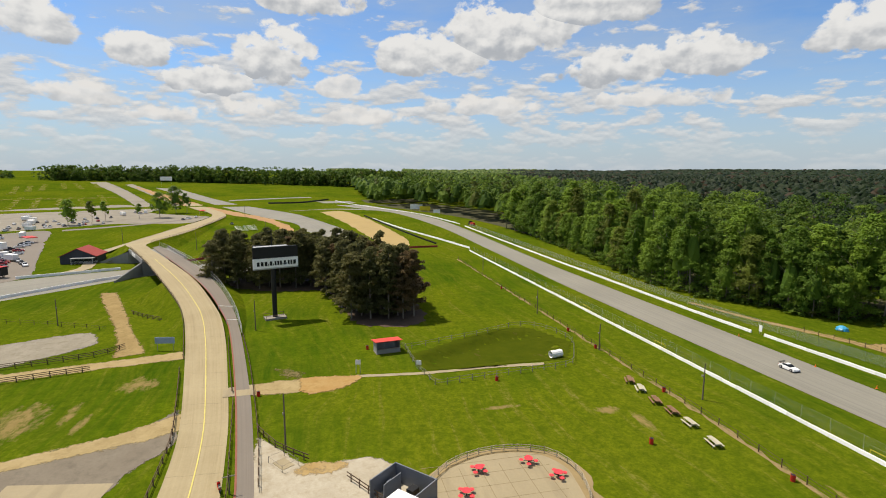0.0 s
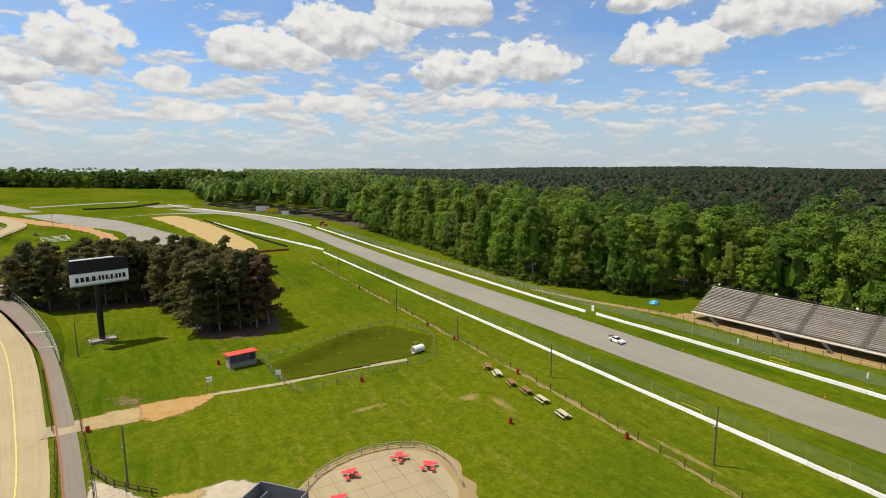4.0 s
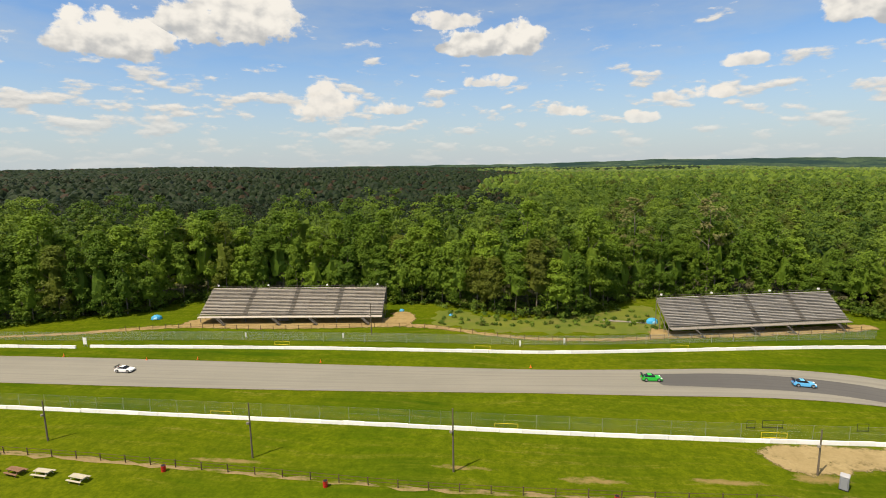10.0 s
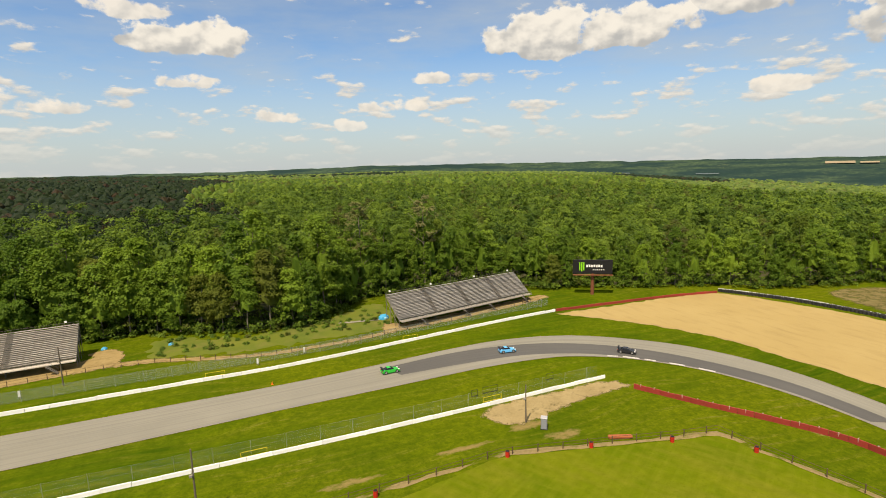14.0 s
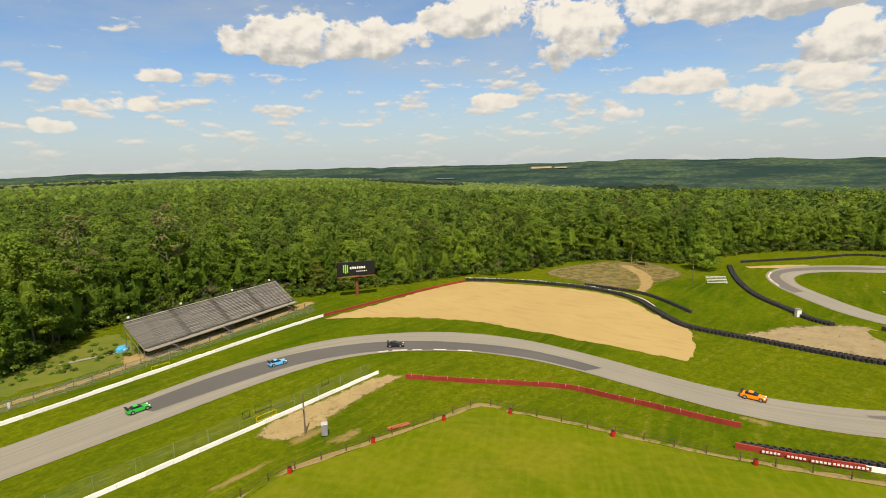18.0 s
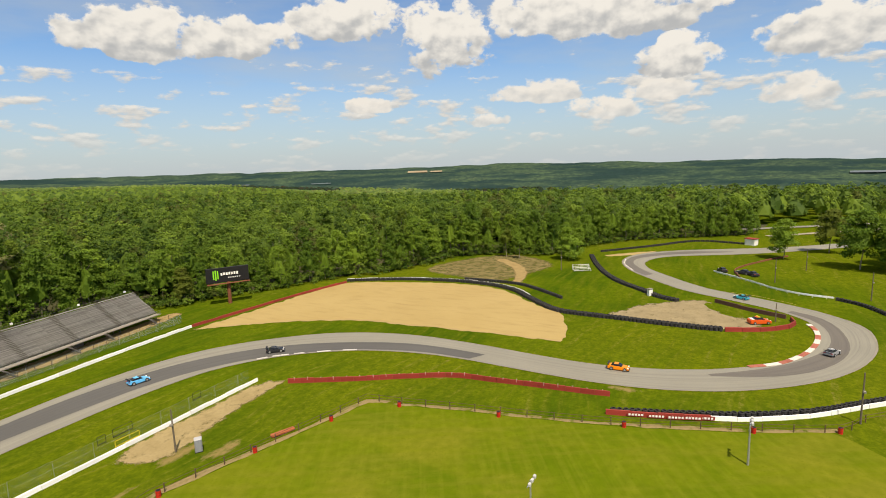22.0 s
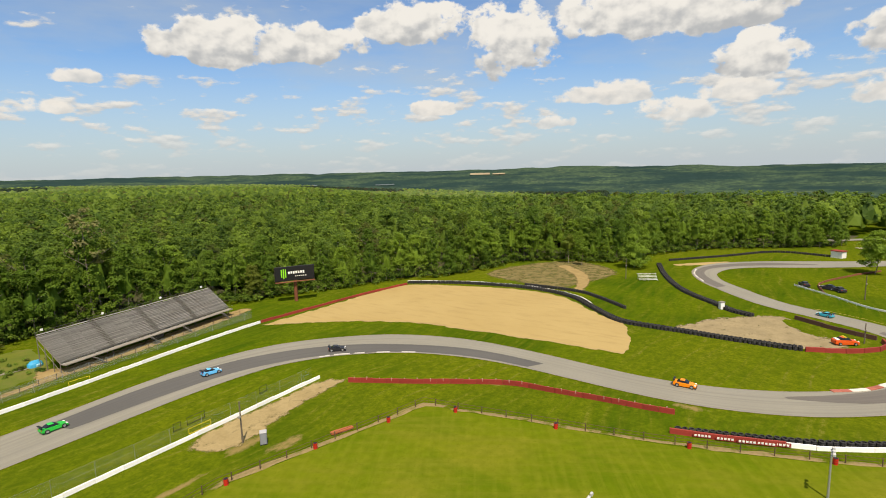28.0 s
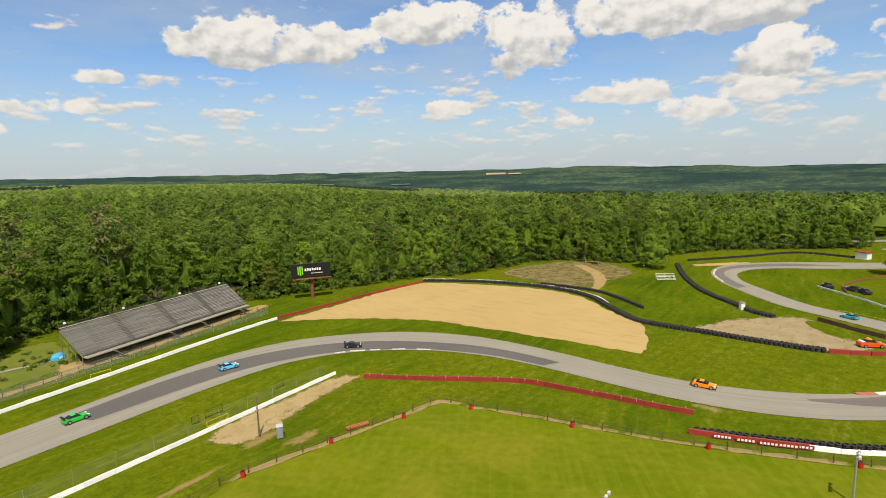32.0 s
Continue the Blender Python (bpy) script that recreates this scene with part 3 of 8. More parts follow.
def worn_ground(name, points, z, mat, label, category="dirt", soft=1.0, res=0.8, far=None):
    """Bare ground on the land, as a fine sheet that knows how far each place lies inside its outline. With far, the outline runs up points and back down far."""
    if far is not None:
        line = np.vstack([smooth_line(points, 1.5)[:, :2], smooth_line(far, 1.5)[::-1, :2]])
    else:
        p = np.array(points, float)
        line = smooth_line(np.vstack([p, p[:1]]), 1.5)[:-1, :2]
    out = 1.9 * soft + 1.5 * res
    lo, hi = line.min(0) - out - res, line.max(0) + out + res
    gx, gy = np.meshgrid(np.arange(lo[0], hi[0], res), np.arange(lo[1], hi[1], res), indexing="ij")
    near, inside = np.full(gx.shape, 1e9), np.zeros(gx.shape, bool)
    for (ax, ay), (bx, by) in zip(line, np.roll(line, -1, 0)):
        ex, ey = bx - ax, by - ay
        t = np.clip(((gx - ax) * ex + (gy - ay) * ey) / (ex * ex + ey * ey + 1e-9), 0, 1)
        near = np.minimum(near, np.hypot(gx - ax - t * ex, gy - ay - t * ey))
        if abs(ey) > 1e-9:
            inside ^= ((ay > gy) != (by > gy)) & (gx < ax + (gy - ay) / ey * ex)
    rim = np.where(inside, near, -near)
    keep = rim > -out
    ids = np.full(gx.shape, -1)
    ids[keep] = np.arange(int(keep.sum()))
    verts = [(x, y, gz(x, y) + z) for x, y in zip(gx[keep], gy[keep])]
    q = np.stack([ids[:-1, :-1], ids[1:, :-1], ids[1:, 1:], ids[:-1, 1:]], 2).reshape(-1, 4)
    me = mesh_of(name, verts, q[(q >= 0).all(1)].tolist(), mat)
    me.attributes.new("rim", "FLOAT", "POINT").data.foreach_set("value", rim[keep].astype(np.float32))
    return tagged(new(name, me), label, category, "", "structure")


def along(points, step):
    """Even stations on a plan polyline: x, y, angle in degrees."""
    line = smooth_line(points, 0.5)
    u = np.r_[0, np.cumsum(np.linalg.norm(np.diff(line[:, :2], axis=0), axis=1))]
    n = max(1, int(round(u[-1] / step)))
    s = (np.arange(n) + 0.5) * u[-1] / n
    x, y = np.interp(s, u, line[:, 0]), np.interp(s, u, line[:, 1])
    x0, y0 = np.interp(s - 0.4, u, line[:, 0]), np.interp(s - 0.4, u, line[:, 1])
    x1, y1 = np.interp(s + 0.4, u, line[:, 0]), np.interp(s + 0.4, u, line[:, 1])
    return [(a, b, math.degrees(math.atan2(d, c))) for a, b, c, d in zip(x, y, x1 - x0, y1 - y0)], u[-1] / n


def block_wall(name, points, height, thick, mat, label, length=3.6, category="wall", gap=0.03, piece="wall_block", kind="structure"):
    """A barrier of separate cast blocks set end to end."""
    stations, run = along(points, length)
    root = thing(name, label, category, "", kind)
    bm = bmesh.new()
    box(bm, 0, 0, 0, run - gap, thick, height)
    for v in bm.verts:
        if v.co.z > height * 0.5:
            v.co.y *= 0.55
    bmesh.ops.bevel(bm, geom=list(bm.edges), offset=0.03, segments=1, affect="EDGES")
    first = part(piece, bm, mat, root)
    rng = random.Random(len(stations))
    for i, (x, y, a) in enumerate(stations):
        ob = first if i == 0 else new(piece, first.data)
        ob.parent = root
        ob.matrix_basis = pose(x, y, gz(x, y) - 0.05 + rng.uniform(-0.05, 0.04), 0, rng.uniform(-0.5, 0.5), a + rng.uniform(-1.0, 1.0))
    return root


def post_row(root, points, step, height, size, mat, piece="post", lean=2.0, seed=5):
    stations, _ = along(points, step)
    bm = bmesh.new()
    rod(bm, (0, 0, -0.2), (0, 0, height), size, size * 0.85, 6)
    first = None
    rng = random.Random(seed)
    for x, y, a in stations:
        ob = new(piece, first.data) if first else part(piece, bm, mat)
        first = first or ob
        ob.parent = root
        ob.matrix_basis = pose(x, y, gz(x, y) + rng.uniform(-0.08, 0.05), rng.uniform(-lean, lean), rng.uniform(-lean, lean), a)
    return stations


def rail_line(root, points, heights, size, mat, piece="rail", step=4.0):
    """Rails or wires that follow a plan line."""
    line = smooth_line(points, step)
    nor = normals_of(line)
    for h in heights:
        verts, faces = [], []
        for (x, y), (nx, ny) in zip(line[:, :2], nor):
            for oy, oz in ((-1, -1), (1, -1), (1, 1), (-1, 1)):
                verts.append((x + nx * oy * size * 0.5, y + ny * oy * size * 0.5, gz(x, y) + h + oz * size))
        for i in range(len(line) - 1):
            for k in range(4):
                faces.append((4 * i + k, 4 * i + (k + 1) % 4, 4 * i + 4 + (k + 1) % 4, 4 * i + 4 + k))
        part(piece, mesh_of(piece, verts, faces, mat), mat, root)

# ---- the ground: one sheet out to the horizon ----
SKYLINE = [(-180, -0.6), (-116, -0.6), (-112, 0.05), (-100, 0.35), (-80, 0.25), (-40, 0.3), (-20, 0.2), (-8, -0.1), (6, -0.35), (22, -0.45), (32, -0.75), (40, -1.1), (52, -2.0), (60, -2.4), (87, -2.7), (103, -2.8), (130, -2.0), (180, -0.6)]
FAR = 3000.0


def step01(v, a, b):
    t = np.clip((v - a) / (b - a), 0, 1)
    return t * t * (3 - 2 * t)


# the foot of the woods, from the far end of the straight round to the distance
EDGE = [(-650, 49), (-590, 57), (-501, 85), (-436, 108), (-358, 121), (-275, 123), (-231, 122), (-180, 116), (-157, 114), (-137, 117), (-123, 125), (-106, 133), (-95, 147), (-60, 151), (-33, 149),
        (-20, 148), (-6, 141), (13, 137), (24, 146), (37, 158), (60, 160), (84, 152), (92, 142), (100, 141), (113, 135), (126, 128), (140, 122), (150, 114), (160, 108), (172, 104), (189, 101), (203, 86), (206, 66),
        (232, 56), (254, 41), (270, 18), (283, -6), (300, -13), (328, -20), (348, -52), (366, -80), (430, -150), (520, -250), (900, -640), (3500, -2900)]


def edge_y(x):
    return np.interp(x, [p[0] for p in EDGE], [p[1] for p in EDGE])


BASIN = [(-103.4, 18.7), (-112, 33), (-117, 42), (-116.5, 51), (-104, 56.4), (-94.6, 50.6), (-94.4, 43), (-94.2, 32), (-94.4, 21)]


def in_basin(x, y):
    """How far inside the drainage basin a place lies, in metres; less than 0 outside."""
    best = np.full(np.shape(x), 99.0)
    for (ax, ay), (bx, by) in zip(BASIN, BASIN[1:] + BASIN[:1]):
        l = math.hypot(bx - ax, by - ay)
        best = np.minimum(best, ((x - ax) * (by - ay) - (y - ay) * (bx - ax)) / l)
    return best


def land(x, y):
    """Height of the ground: level at the course, a field that climbs beyond the paddock, a valley behind the woods, hills in the distance."""
    x, y = np.asarray(x, float), np.asarray(y, float)
    r, b = np.hypot(x, y), np.degrees(np.arctan2(x, y))
    rim = FAR * np.tan(np.radians(np.interp(b, [s[0] for s in SKYLINE], [s[1] for s in SKYLINE]))) + 40 - 18 - 20
    steep = step01(b, 40, 64) * (1 - step01(b, 130, 160))
    h = rim * (step01(r, 500, FAR) * (1 - steep) + step01(r, 400, 1500) * steep)
    h = h - 10 * step01(r, 350, 800) * (1 - step01(r, 900, 2400)) * step01(b, 20, 60) * (1 - step01(b, 120, 150))
    h = h + 5.0 * np.sin(x / 210.0 + 1) * np.sin(y / 260.0) * step01(r, 700, 1500) + 7.0 * np.sin(x / 520.0 - 0.6) * np.sin(y / 430.0 + 2.0) * step01(r, 1000, 2000)
    back = y - edge_y(x)
    h = h + 2.5 * step01(back, -2, 40) * step01(-x, -40, 60) * (1 - step01(r, 500, 900))
    h = h - 26 * (1 - 0.5 * step01(-b, 30, 55)) * step01(back, 40, 140) * (1 - step01(r, 600, 1150)) * (1 - step01(b, -8, 6)) * step01(b, -80, -68)
    field = 0.033 * np.clip(r - 600, 0, 600)
    climb = step01(-b, 75, 84) * (1 - step01(-b, 125, 150))
    return h * (1 - climb) + field * climb - 1.5 * step01(in_basin(x, y), 0.0, 5.0)


def ground():
    radii = np.r_[0, np.geomspace(20, 4700, 90)]
    radii = np.sort(np.r_[radii, np.linspace(88, 136, 30)])
    angles = np.radians(np.r_[np.arange(0, 140, 2.0), np.arange(140, 180, 0.8), np.arange(180, 360, 2.0)])
    verts, faces, n = [], [], len(angles)
    for r in radii:
        x, y = r * np.cos(angles), r * np.sin(angles)
        verts += list(zip(x.tolist(), y.tolist(), land(x, y).tolist()))
    for i in range(len(radii) - 1):
        for k in range(n):
            faces.append((i * n + k, (i + 1) * n + k, (i + 1) * n + (k + 1) % n, i * n + (k + 1) % n))
    me = mesh_of("ground", verts, faces[n:] + [tuple(n + k for k in range(n))], GRASS)
    for f in me.polygons:
        f.use_smooth = True
    tagged(new("ground", me), "mown green grass with dry brown patches and streaks", "grass", "", "structure")


ground()


HILLTOPS = [(-50, -0.35), (-30, -0.1), (-12, -0.2), (0, -0.22), (15, -0.05), (23, -0.08), (35, -0.22), (50, -0.2), (60, -0.28), (72, -0.22), (80, -0.42), (95, -0.68), (103, -1.0), (120, -0.9), (140, -1.0)]


def far_hills():
    """Wooded hills on the horizon, beyond the woods; blue-green haze is in their colour."""
    m, n, shader = material("far_hills", 1.0)
    shader.inputs["Specular IOR Level"].default_value = 0.0
    p = n.vec("MULTIPLY", world_place(n), (1.0, 1.0, 11.0))
    big = n.noise(p, 0.0022, 4.0, 0.6)
    small = n.noise(p, 0.007, 6.0, 0.75)
    crowns = n.noise(n.vec("MULTIPLY", world_place(n), (1.0, 1.0, 3.0)), 0.035, 4.0, 0.7)
    # haze, sunlit patches and cloud shadow all go into the base colour
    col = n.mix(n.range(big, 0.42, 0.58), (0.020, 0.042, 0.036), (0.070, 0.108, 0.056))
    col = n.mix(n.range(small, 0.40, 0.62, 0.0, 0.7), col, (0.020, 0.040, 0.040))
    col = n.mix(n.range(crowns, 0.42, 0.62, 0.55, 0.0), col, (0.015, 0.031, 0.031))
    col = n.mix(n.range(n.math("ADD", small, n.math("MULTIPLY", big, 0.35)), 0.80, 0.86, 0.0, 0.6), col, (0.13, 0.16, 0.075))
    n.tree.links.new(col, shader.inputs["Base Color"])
    rng = np.random.RandomState(8)
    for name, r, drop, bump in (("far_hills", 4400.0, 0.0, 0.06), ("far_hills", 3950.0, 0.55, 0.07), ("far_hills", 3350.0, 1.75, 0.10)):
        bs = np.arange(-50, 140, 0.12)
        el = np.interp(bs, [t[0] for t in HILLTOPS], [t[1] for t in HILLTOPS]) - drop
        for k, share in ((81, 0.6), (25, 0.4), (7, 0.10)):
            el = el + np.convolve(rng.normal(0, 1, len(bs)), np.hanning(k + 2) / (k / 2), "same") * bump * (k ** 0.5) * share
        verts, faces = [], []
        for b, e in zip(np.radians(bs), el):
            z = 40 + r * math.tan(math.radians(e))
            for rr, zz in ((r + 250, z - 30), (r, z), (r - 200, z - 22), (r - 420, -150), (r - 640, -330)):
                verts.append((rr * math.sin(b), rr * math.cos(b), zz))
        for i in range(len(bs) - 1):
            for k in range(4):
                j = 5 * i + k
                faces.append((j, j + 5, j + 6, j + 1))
        tagged(new(name, mesh_of(name, verts, faces, m)), "wooded hills along the horizon, coloured blue-green for haze", "hills", "", "structure")


far_hills()


def far_strip(name, b0, b1, e0, e1, r, drop, mat, label, category):
    """A strip that lies on the far hillside between two bearings and two heights, in degrees."""
    verts = []
    for b, e in ((b0, e0), (b1, e0), (b1, e1), (b0, e1)):
        top = np.interp(b, [t[0] for t in HILLTOPS], [t[1] for t in HILLTOPS]) - drop
        brow = 40 + r * math.tan(math.radians(top)) - 22
        slope = (brow + 150) / 220
        rr = (brow - slope * (r - 200) - 40) / (math.tan(math.radians(e)) - slope) - 16
        verts.append((rr * math.sin(math.radians(b)), rr * math.cos(math.radians(b)), 40 + rr * math.tan(math.radians(e))))
    tagged(new(name, mesh_of(name, verts, [(0, 1, 2, 3)], mat)), label, category, "", "structure")


WATER = plain("lake_water", (0.10, 0.125, 0.14), 0.5, 0, 0.05)
TAN_FIELD = plain("tan_field", (0.27, 0.215, 0.14), 0.9, 0, 0.3, 0.02)
for b0, b1, e0, e1 in ((57.8, 59.9, -0.80, -0.62), (60.2, 61.5, -0.80, -0.68)):
    far_strip("far_field", b0, b1, e0, e1, 4400.0, 0.0, TAN_FIELD, "tan ploughed field on the far hillside", "field")
for b0, b1, e0, e1 in ((39.6, 41.5, -1.50, -1.36), (47.6, 49.6, -1.60, -1.54), (99.0, 104, -1.95, -1.80)):
    far_strip("lake", b0, b1, e0, e1, 3950.0, 0.55, WATER, "pale sliver of a distant lake", "lake")

# ---- the course ----
MAIN_NEAR = [(-637, -3), (-531, 42), (-466, 68), (-350, 81.5), (-250, 82.5), (-164.7, 82.3), (-122, 83.2), (-86.5, 84.2), (-57.7, 85.2), (-33, 86.4), (-12.5, 87.8), (6, 89),
             (24, 89.8), (38, 90.6), (50, 90.7), (62.4, 89), (70, 85.2), (75.7, 80), (81.6, 72.4), (84.5, 66), (86.8, 58), (87.6, 48), (87.3, 39), (86.7, 28),
             (86.8, 18), (88.3, 9), (91.3, 0.5), (96.4, -7.8), (102.2, -14.1), (109.7, -20), (119.6, -24.5), (127, -26.2), (135.3, -26.8), (141, -25.2), (146.2, -21.7),
             (150.6, -17.7), (154.3, -11.9), (158.9, -5.6), (162.7, 1.4), (169.2, 9.1), (178.7, 16.3), (186.3, 22.4), (195.6, 26.4), (203.3, 27.2), (211, 24.5), (218.4, 16.5),
             (224.5, 3.5), (233, -11.6), (246, -29), (262, -48)]
MAIN_FAR = [(-637, 36), (-502, 73), (-394, 93.5), (-225, 94.5), (-187, 94.6), (-139, 96), (-100, 97.6), (-66.7, 98.4), (-38, 98.8), (-14.2, 99.4), (6, 100),
            (27.6, 102), (43.7, 104), (57, 104), (68, 101.4), (77, 96.3), (85.5, 88.4), (92.5, 78), (96.2, 66), (97, 56), (96.4, 44), (95.2, 31),
            (95.2, 20), (97.5, 10), (101.5, 0.7), (106.1, -5.8), (108.6, -8.7), (114.8, -12.9), (121.7, -15.6), (127.8, -16.8), (132.8, -16.9), (138, -16.4), (142, -14.6),
            (146, -11), (149.8, -6.5), (153.5, -1), (156.5, 4.5), (160.5, 10.5), (167.4, 17.1), (176.3, 24), (185, 29.9), (196.7, 34.6), (205.8, 35.6), (215.2, 33.6),
            (223.3, 28.3), (230.8, 19), (236.5, 9), (241, -1), (251, -20), (268, -42)]
ribbon("track", MAIN_NEAR, MAIN_FAR, 0.06, ASPHALT, "worn grey asphalt race track with dark tyre lines", "road")


def edge_line(points, side):
    line = smooth_line(points, 3.0)
    nor = normals_of(line) * side
    a, b = line - nor * 0.05, line + nor * 0.28
    ribbon("edge_line", [tuple(p) for p in a[::3]], [tuple(p) for p in b[::3]], 0.075, GREY_GRAVEL, "pale worn line along the track edge", "road marking", 3.0, 0.03)


edge_line(MAIN_NEAR[5:], 1)
edge_line(MAIN_FAR[4:], -1)


DARK_A = [(26, 99.5), (42, 101.3), (56, 100), (66, 96.5), (75.5, 90), (83, 81), (88.5, 70), (91.5, 60), (92, 50), (91.5, 43)]
DARK_B = [(28, 94.5), (42, 94.5), (54, 93.6), (63, 90.6), (70.5, 86.3), (76.5, 79.8), (82, 73), (85.5, 65), (88, 55), (88.3, 45)]
ribbon("resurfaced_lane", DARK_B, DARK_A, 0.085, ASPHALT_DARK, "dark resurfaced asphalt lane through the bend", "road")
ribbon("resurfaced_lane", [(98, 3), (103, -4), (109.5, -10.5), (116, -15), (123, -18), (130, -18.8), (136, -18.4), (141, -16.6), (146, -12.5)],
       [(97.4, 2.4), (100.5, -6), (106, -13.2), (114, -18.5), (122, -21), (130, -21.6), (138, -20.8), (144, -18.4), (147.5, -13.5)], 0.085, ASPHALT_RUBBER, "dark resurfaced asphalt lane in the hairpin", "road")
ribbon("resurfaced_lane", [(181, 22), (189, 27), (197, 30.5), (204, 31.4), (211, 29.4), (219, 22), (226, 11), (233, -2)],
       [(178, 24), (186, 29.5), (197, 33.5), (206, 34.2), (214, 32), (222, 25.5), (230, 14.5), (234, -1)], 0.085, ASPHALT_RUBBER, "dark resurfaced asphalt lane in the far bend", "road")
TRAP = [(79, 116.5), (100, 116), (118, 115.4), (135, 112.6), (143, 93.5), (146.6, 78), (146, 67), (142.5, 58), (135.5, 50.5), (130, 44), (125.5, 37.5), (115, 33), (106, 31.2), (104.7, 35.5), (104.5, 46.7), (103.7, 55.8),
        (102.8, 68.3), (100.5, 84), (94.3, 97), (86.8, 108), (81, 114.4)]
patch("sand_trap", TRAP, 0.05, SAND, "raked tan sand trap beside the bend", "sand", 0.25)
block_wall("track_wall_near", [(-242, 71.8), (-200, 72.4), (-140, 73.2), (-80, 74), (-28, 74.4), (20, 74.8), (63, 76.3)], 0.66, 0.36, WHITE_PAINT, "low white-painted concrete wall along the straight")
block_wall("track_wall_near", [(-420, 42), (-345, 54), (-287, 66.5), (-249, 74)], 0.9, 0.5, WHITE_PAINT, "low white-painted concrete wall before the straight")
block_wall("track_wall_far", [(-350, 99.6), (-225, 100.4), (-174, 101.4), (-124, 102.4), (-101, 103.4)], 0.72, 0.38, WHITE_PAINT, "white-painted concrete wall on the wooded side")
block_wall("track_wall_far", [(-98, 104.2), (-71, 106), (-44, 107.6), (-15.7, 108.6), (7, 109.4), (28, 112), (48, 115), (65, 117.4), (80.5, 118.8)], 0.72, 0.38, WHITE_PAINT, "white-painted concrete wall below the grandstands")
block_wall("track_wall_far", [(-642, 20), (-541, 57), (-455, 87), (-365, 100)], 0.72, 0.38, WHITE_PAINT, "white-painted concrete wall far along the straight")
block_wall("red_wall", [(80.7, 118.8), (97, 117.8), (117, 116.4), (135.5, 113.4)], 0.75, 0.4, RED_PAINT, "dark red painted wall behind the sand trap")
RED_BARRIER = block_wall("red_fence_wall", [(64.5, 70.2), (70.3, 59.5), (75.7, 50.3), (79, 43.4), (80, 36), (80.9, 28.8), (81.7, 20.7), (82.3, 16.7)], 0.95, 0.3, RED_PAINT, "red boarded barrier with pale posts", 2.4)
post_row(RED_BARRIER, [(64.5, 70.2), (70.3, 59.5), (75.7, 50.3), (79, 43.4), (80, 36), (80.9, 28.8), (81.7, 20.7), (82.3, 16.7)], 2.4, 1.05, 0.11, plain("pale_pink_posts", (0.42, 0.24, 0.20), 0.8, 0, 0.4), "barrier_post", 4.0)
block_wall("banner_wall", [(75.8, 16.1), (77.8, 8.3), (80, 2)], 0.9, 0.4, RED_PAINT, "red banner wall with white lettering")
block_wall("track_wall_south", [(80, 2), (82, -3), (86.6, -10.7), (92.9, -18), (99, -24.6), (108, -31), (120, -35), (134, -37), (145, -35)], 0.7, 0.34, WHITE_PAINT, "white-painted concrete wall outside the hairpin")
block_wall("hairpin_wall", [(125, 0.6), (127.7, -6), (130.4, -9.8), (133, -12), (136, -13), (139, -12.6)], 1.0, 0.5, RED_PAINT, "red wall round the service area")
block_wall("hairpin_wall", [(150.3, 3.1), (144, -5.1), (140.2, -11.8)], 1.0, 0.6, plain("dark_brown_wall", (0.07, 0.035, 0.02), 0.8), "dark brown tyre-faced wall beside the hairpin")


# ---- woods ----
def leaf_cloud(clumps, per, size, rng, flat=0.5, hubs=None):
    """Leaf sprays set over clumps (centre, radius). They face outwards from the clump and from the crown (hubs), and up to the light."""
    c, r = clumps[:, :3].repeat(per, 0), clumps[:, 3].repeat(per)
    n = len(c)
    d = rng.normal(size=(n, 3))
    d /= np.linalg.norm(d, axis=1)[:, None]
    d[:, 2] = np.where(d[:, 2] < -0.35, -d[:, 2], d[:, 2])
    pos = c + d * (r * rng.uniform(0.45, 1.1, n))[:, None] * [1, 1, 0.8]
    nor = d * 1.0 + [-0.1, -0.1, 0.6] + rng.normal(0, flat, (n, 3))
    if hubs is not None:
        o = c - hubs.repeat(per, 0)
        nor += 0.7 * o / (np.linalg.norm(o, axis=1)[:, None] + 1e-6)
    nor /= np.linalg.norm(nor, axis=1)[:, None]
    t = np.cross(nor, rng.normal(size=(n, 3)))
    t /= np.linalg.norm(t, axis=1)[:, None]
    b = np.cross(nor, t)
    s = size * rng.uniform(0.6, 1.4, n)[:, None]
    tri = np.stack([pos - t * s * 0.9 - b * s * 0.5, pos + t * s * 0.9 - b * s * 0.55, pos + b * s * 1.05 - nor * s * 0.25], 1)
    return tri.reshape(-1, 3)


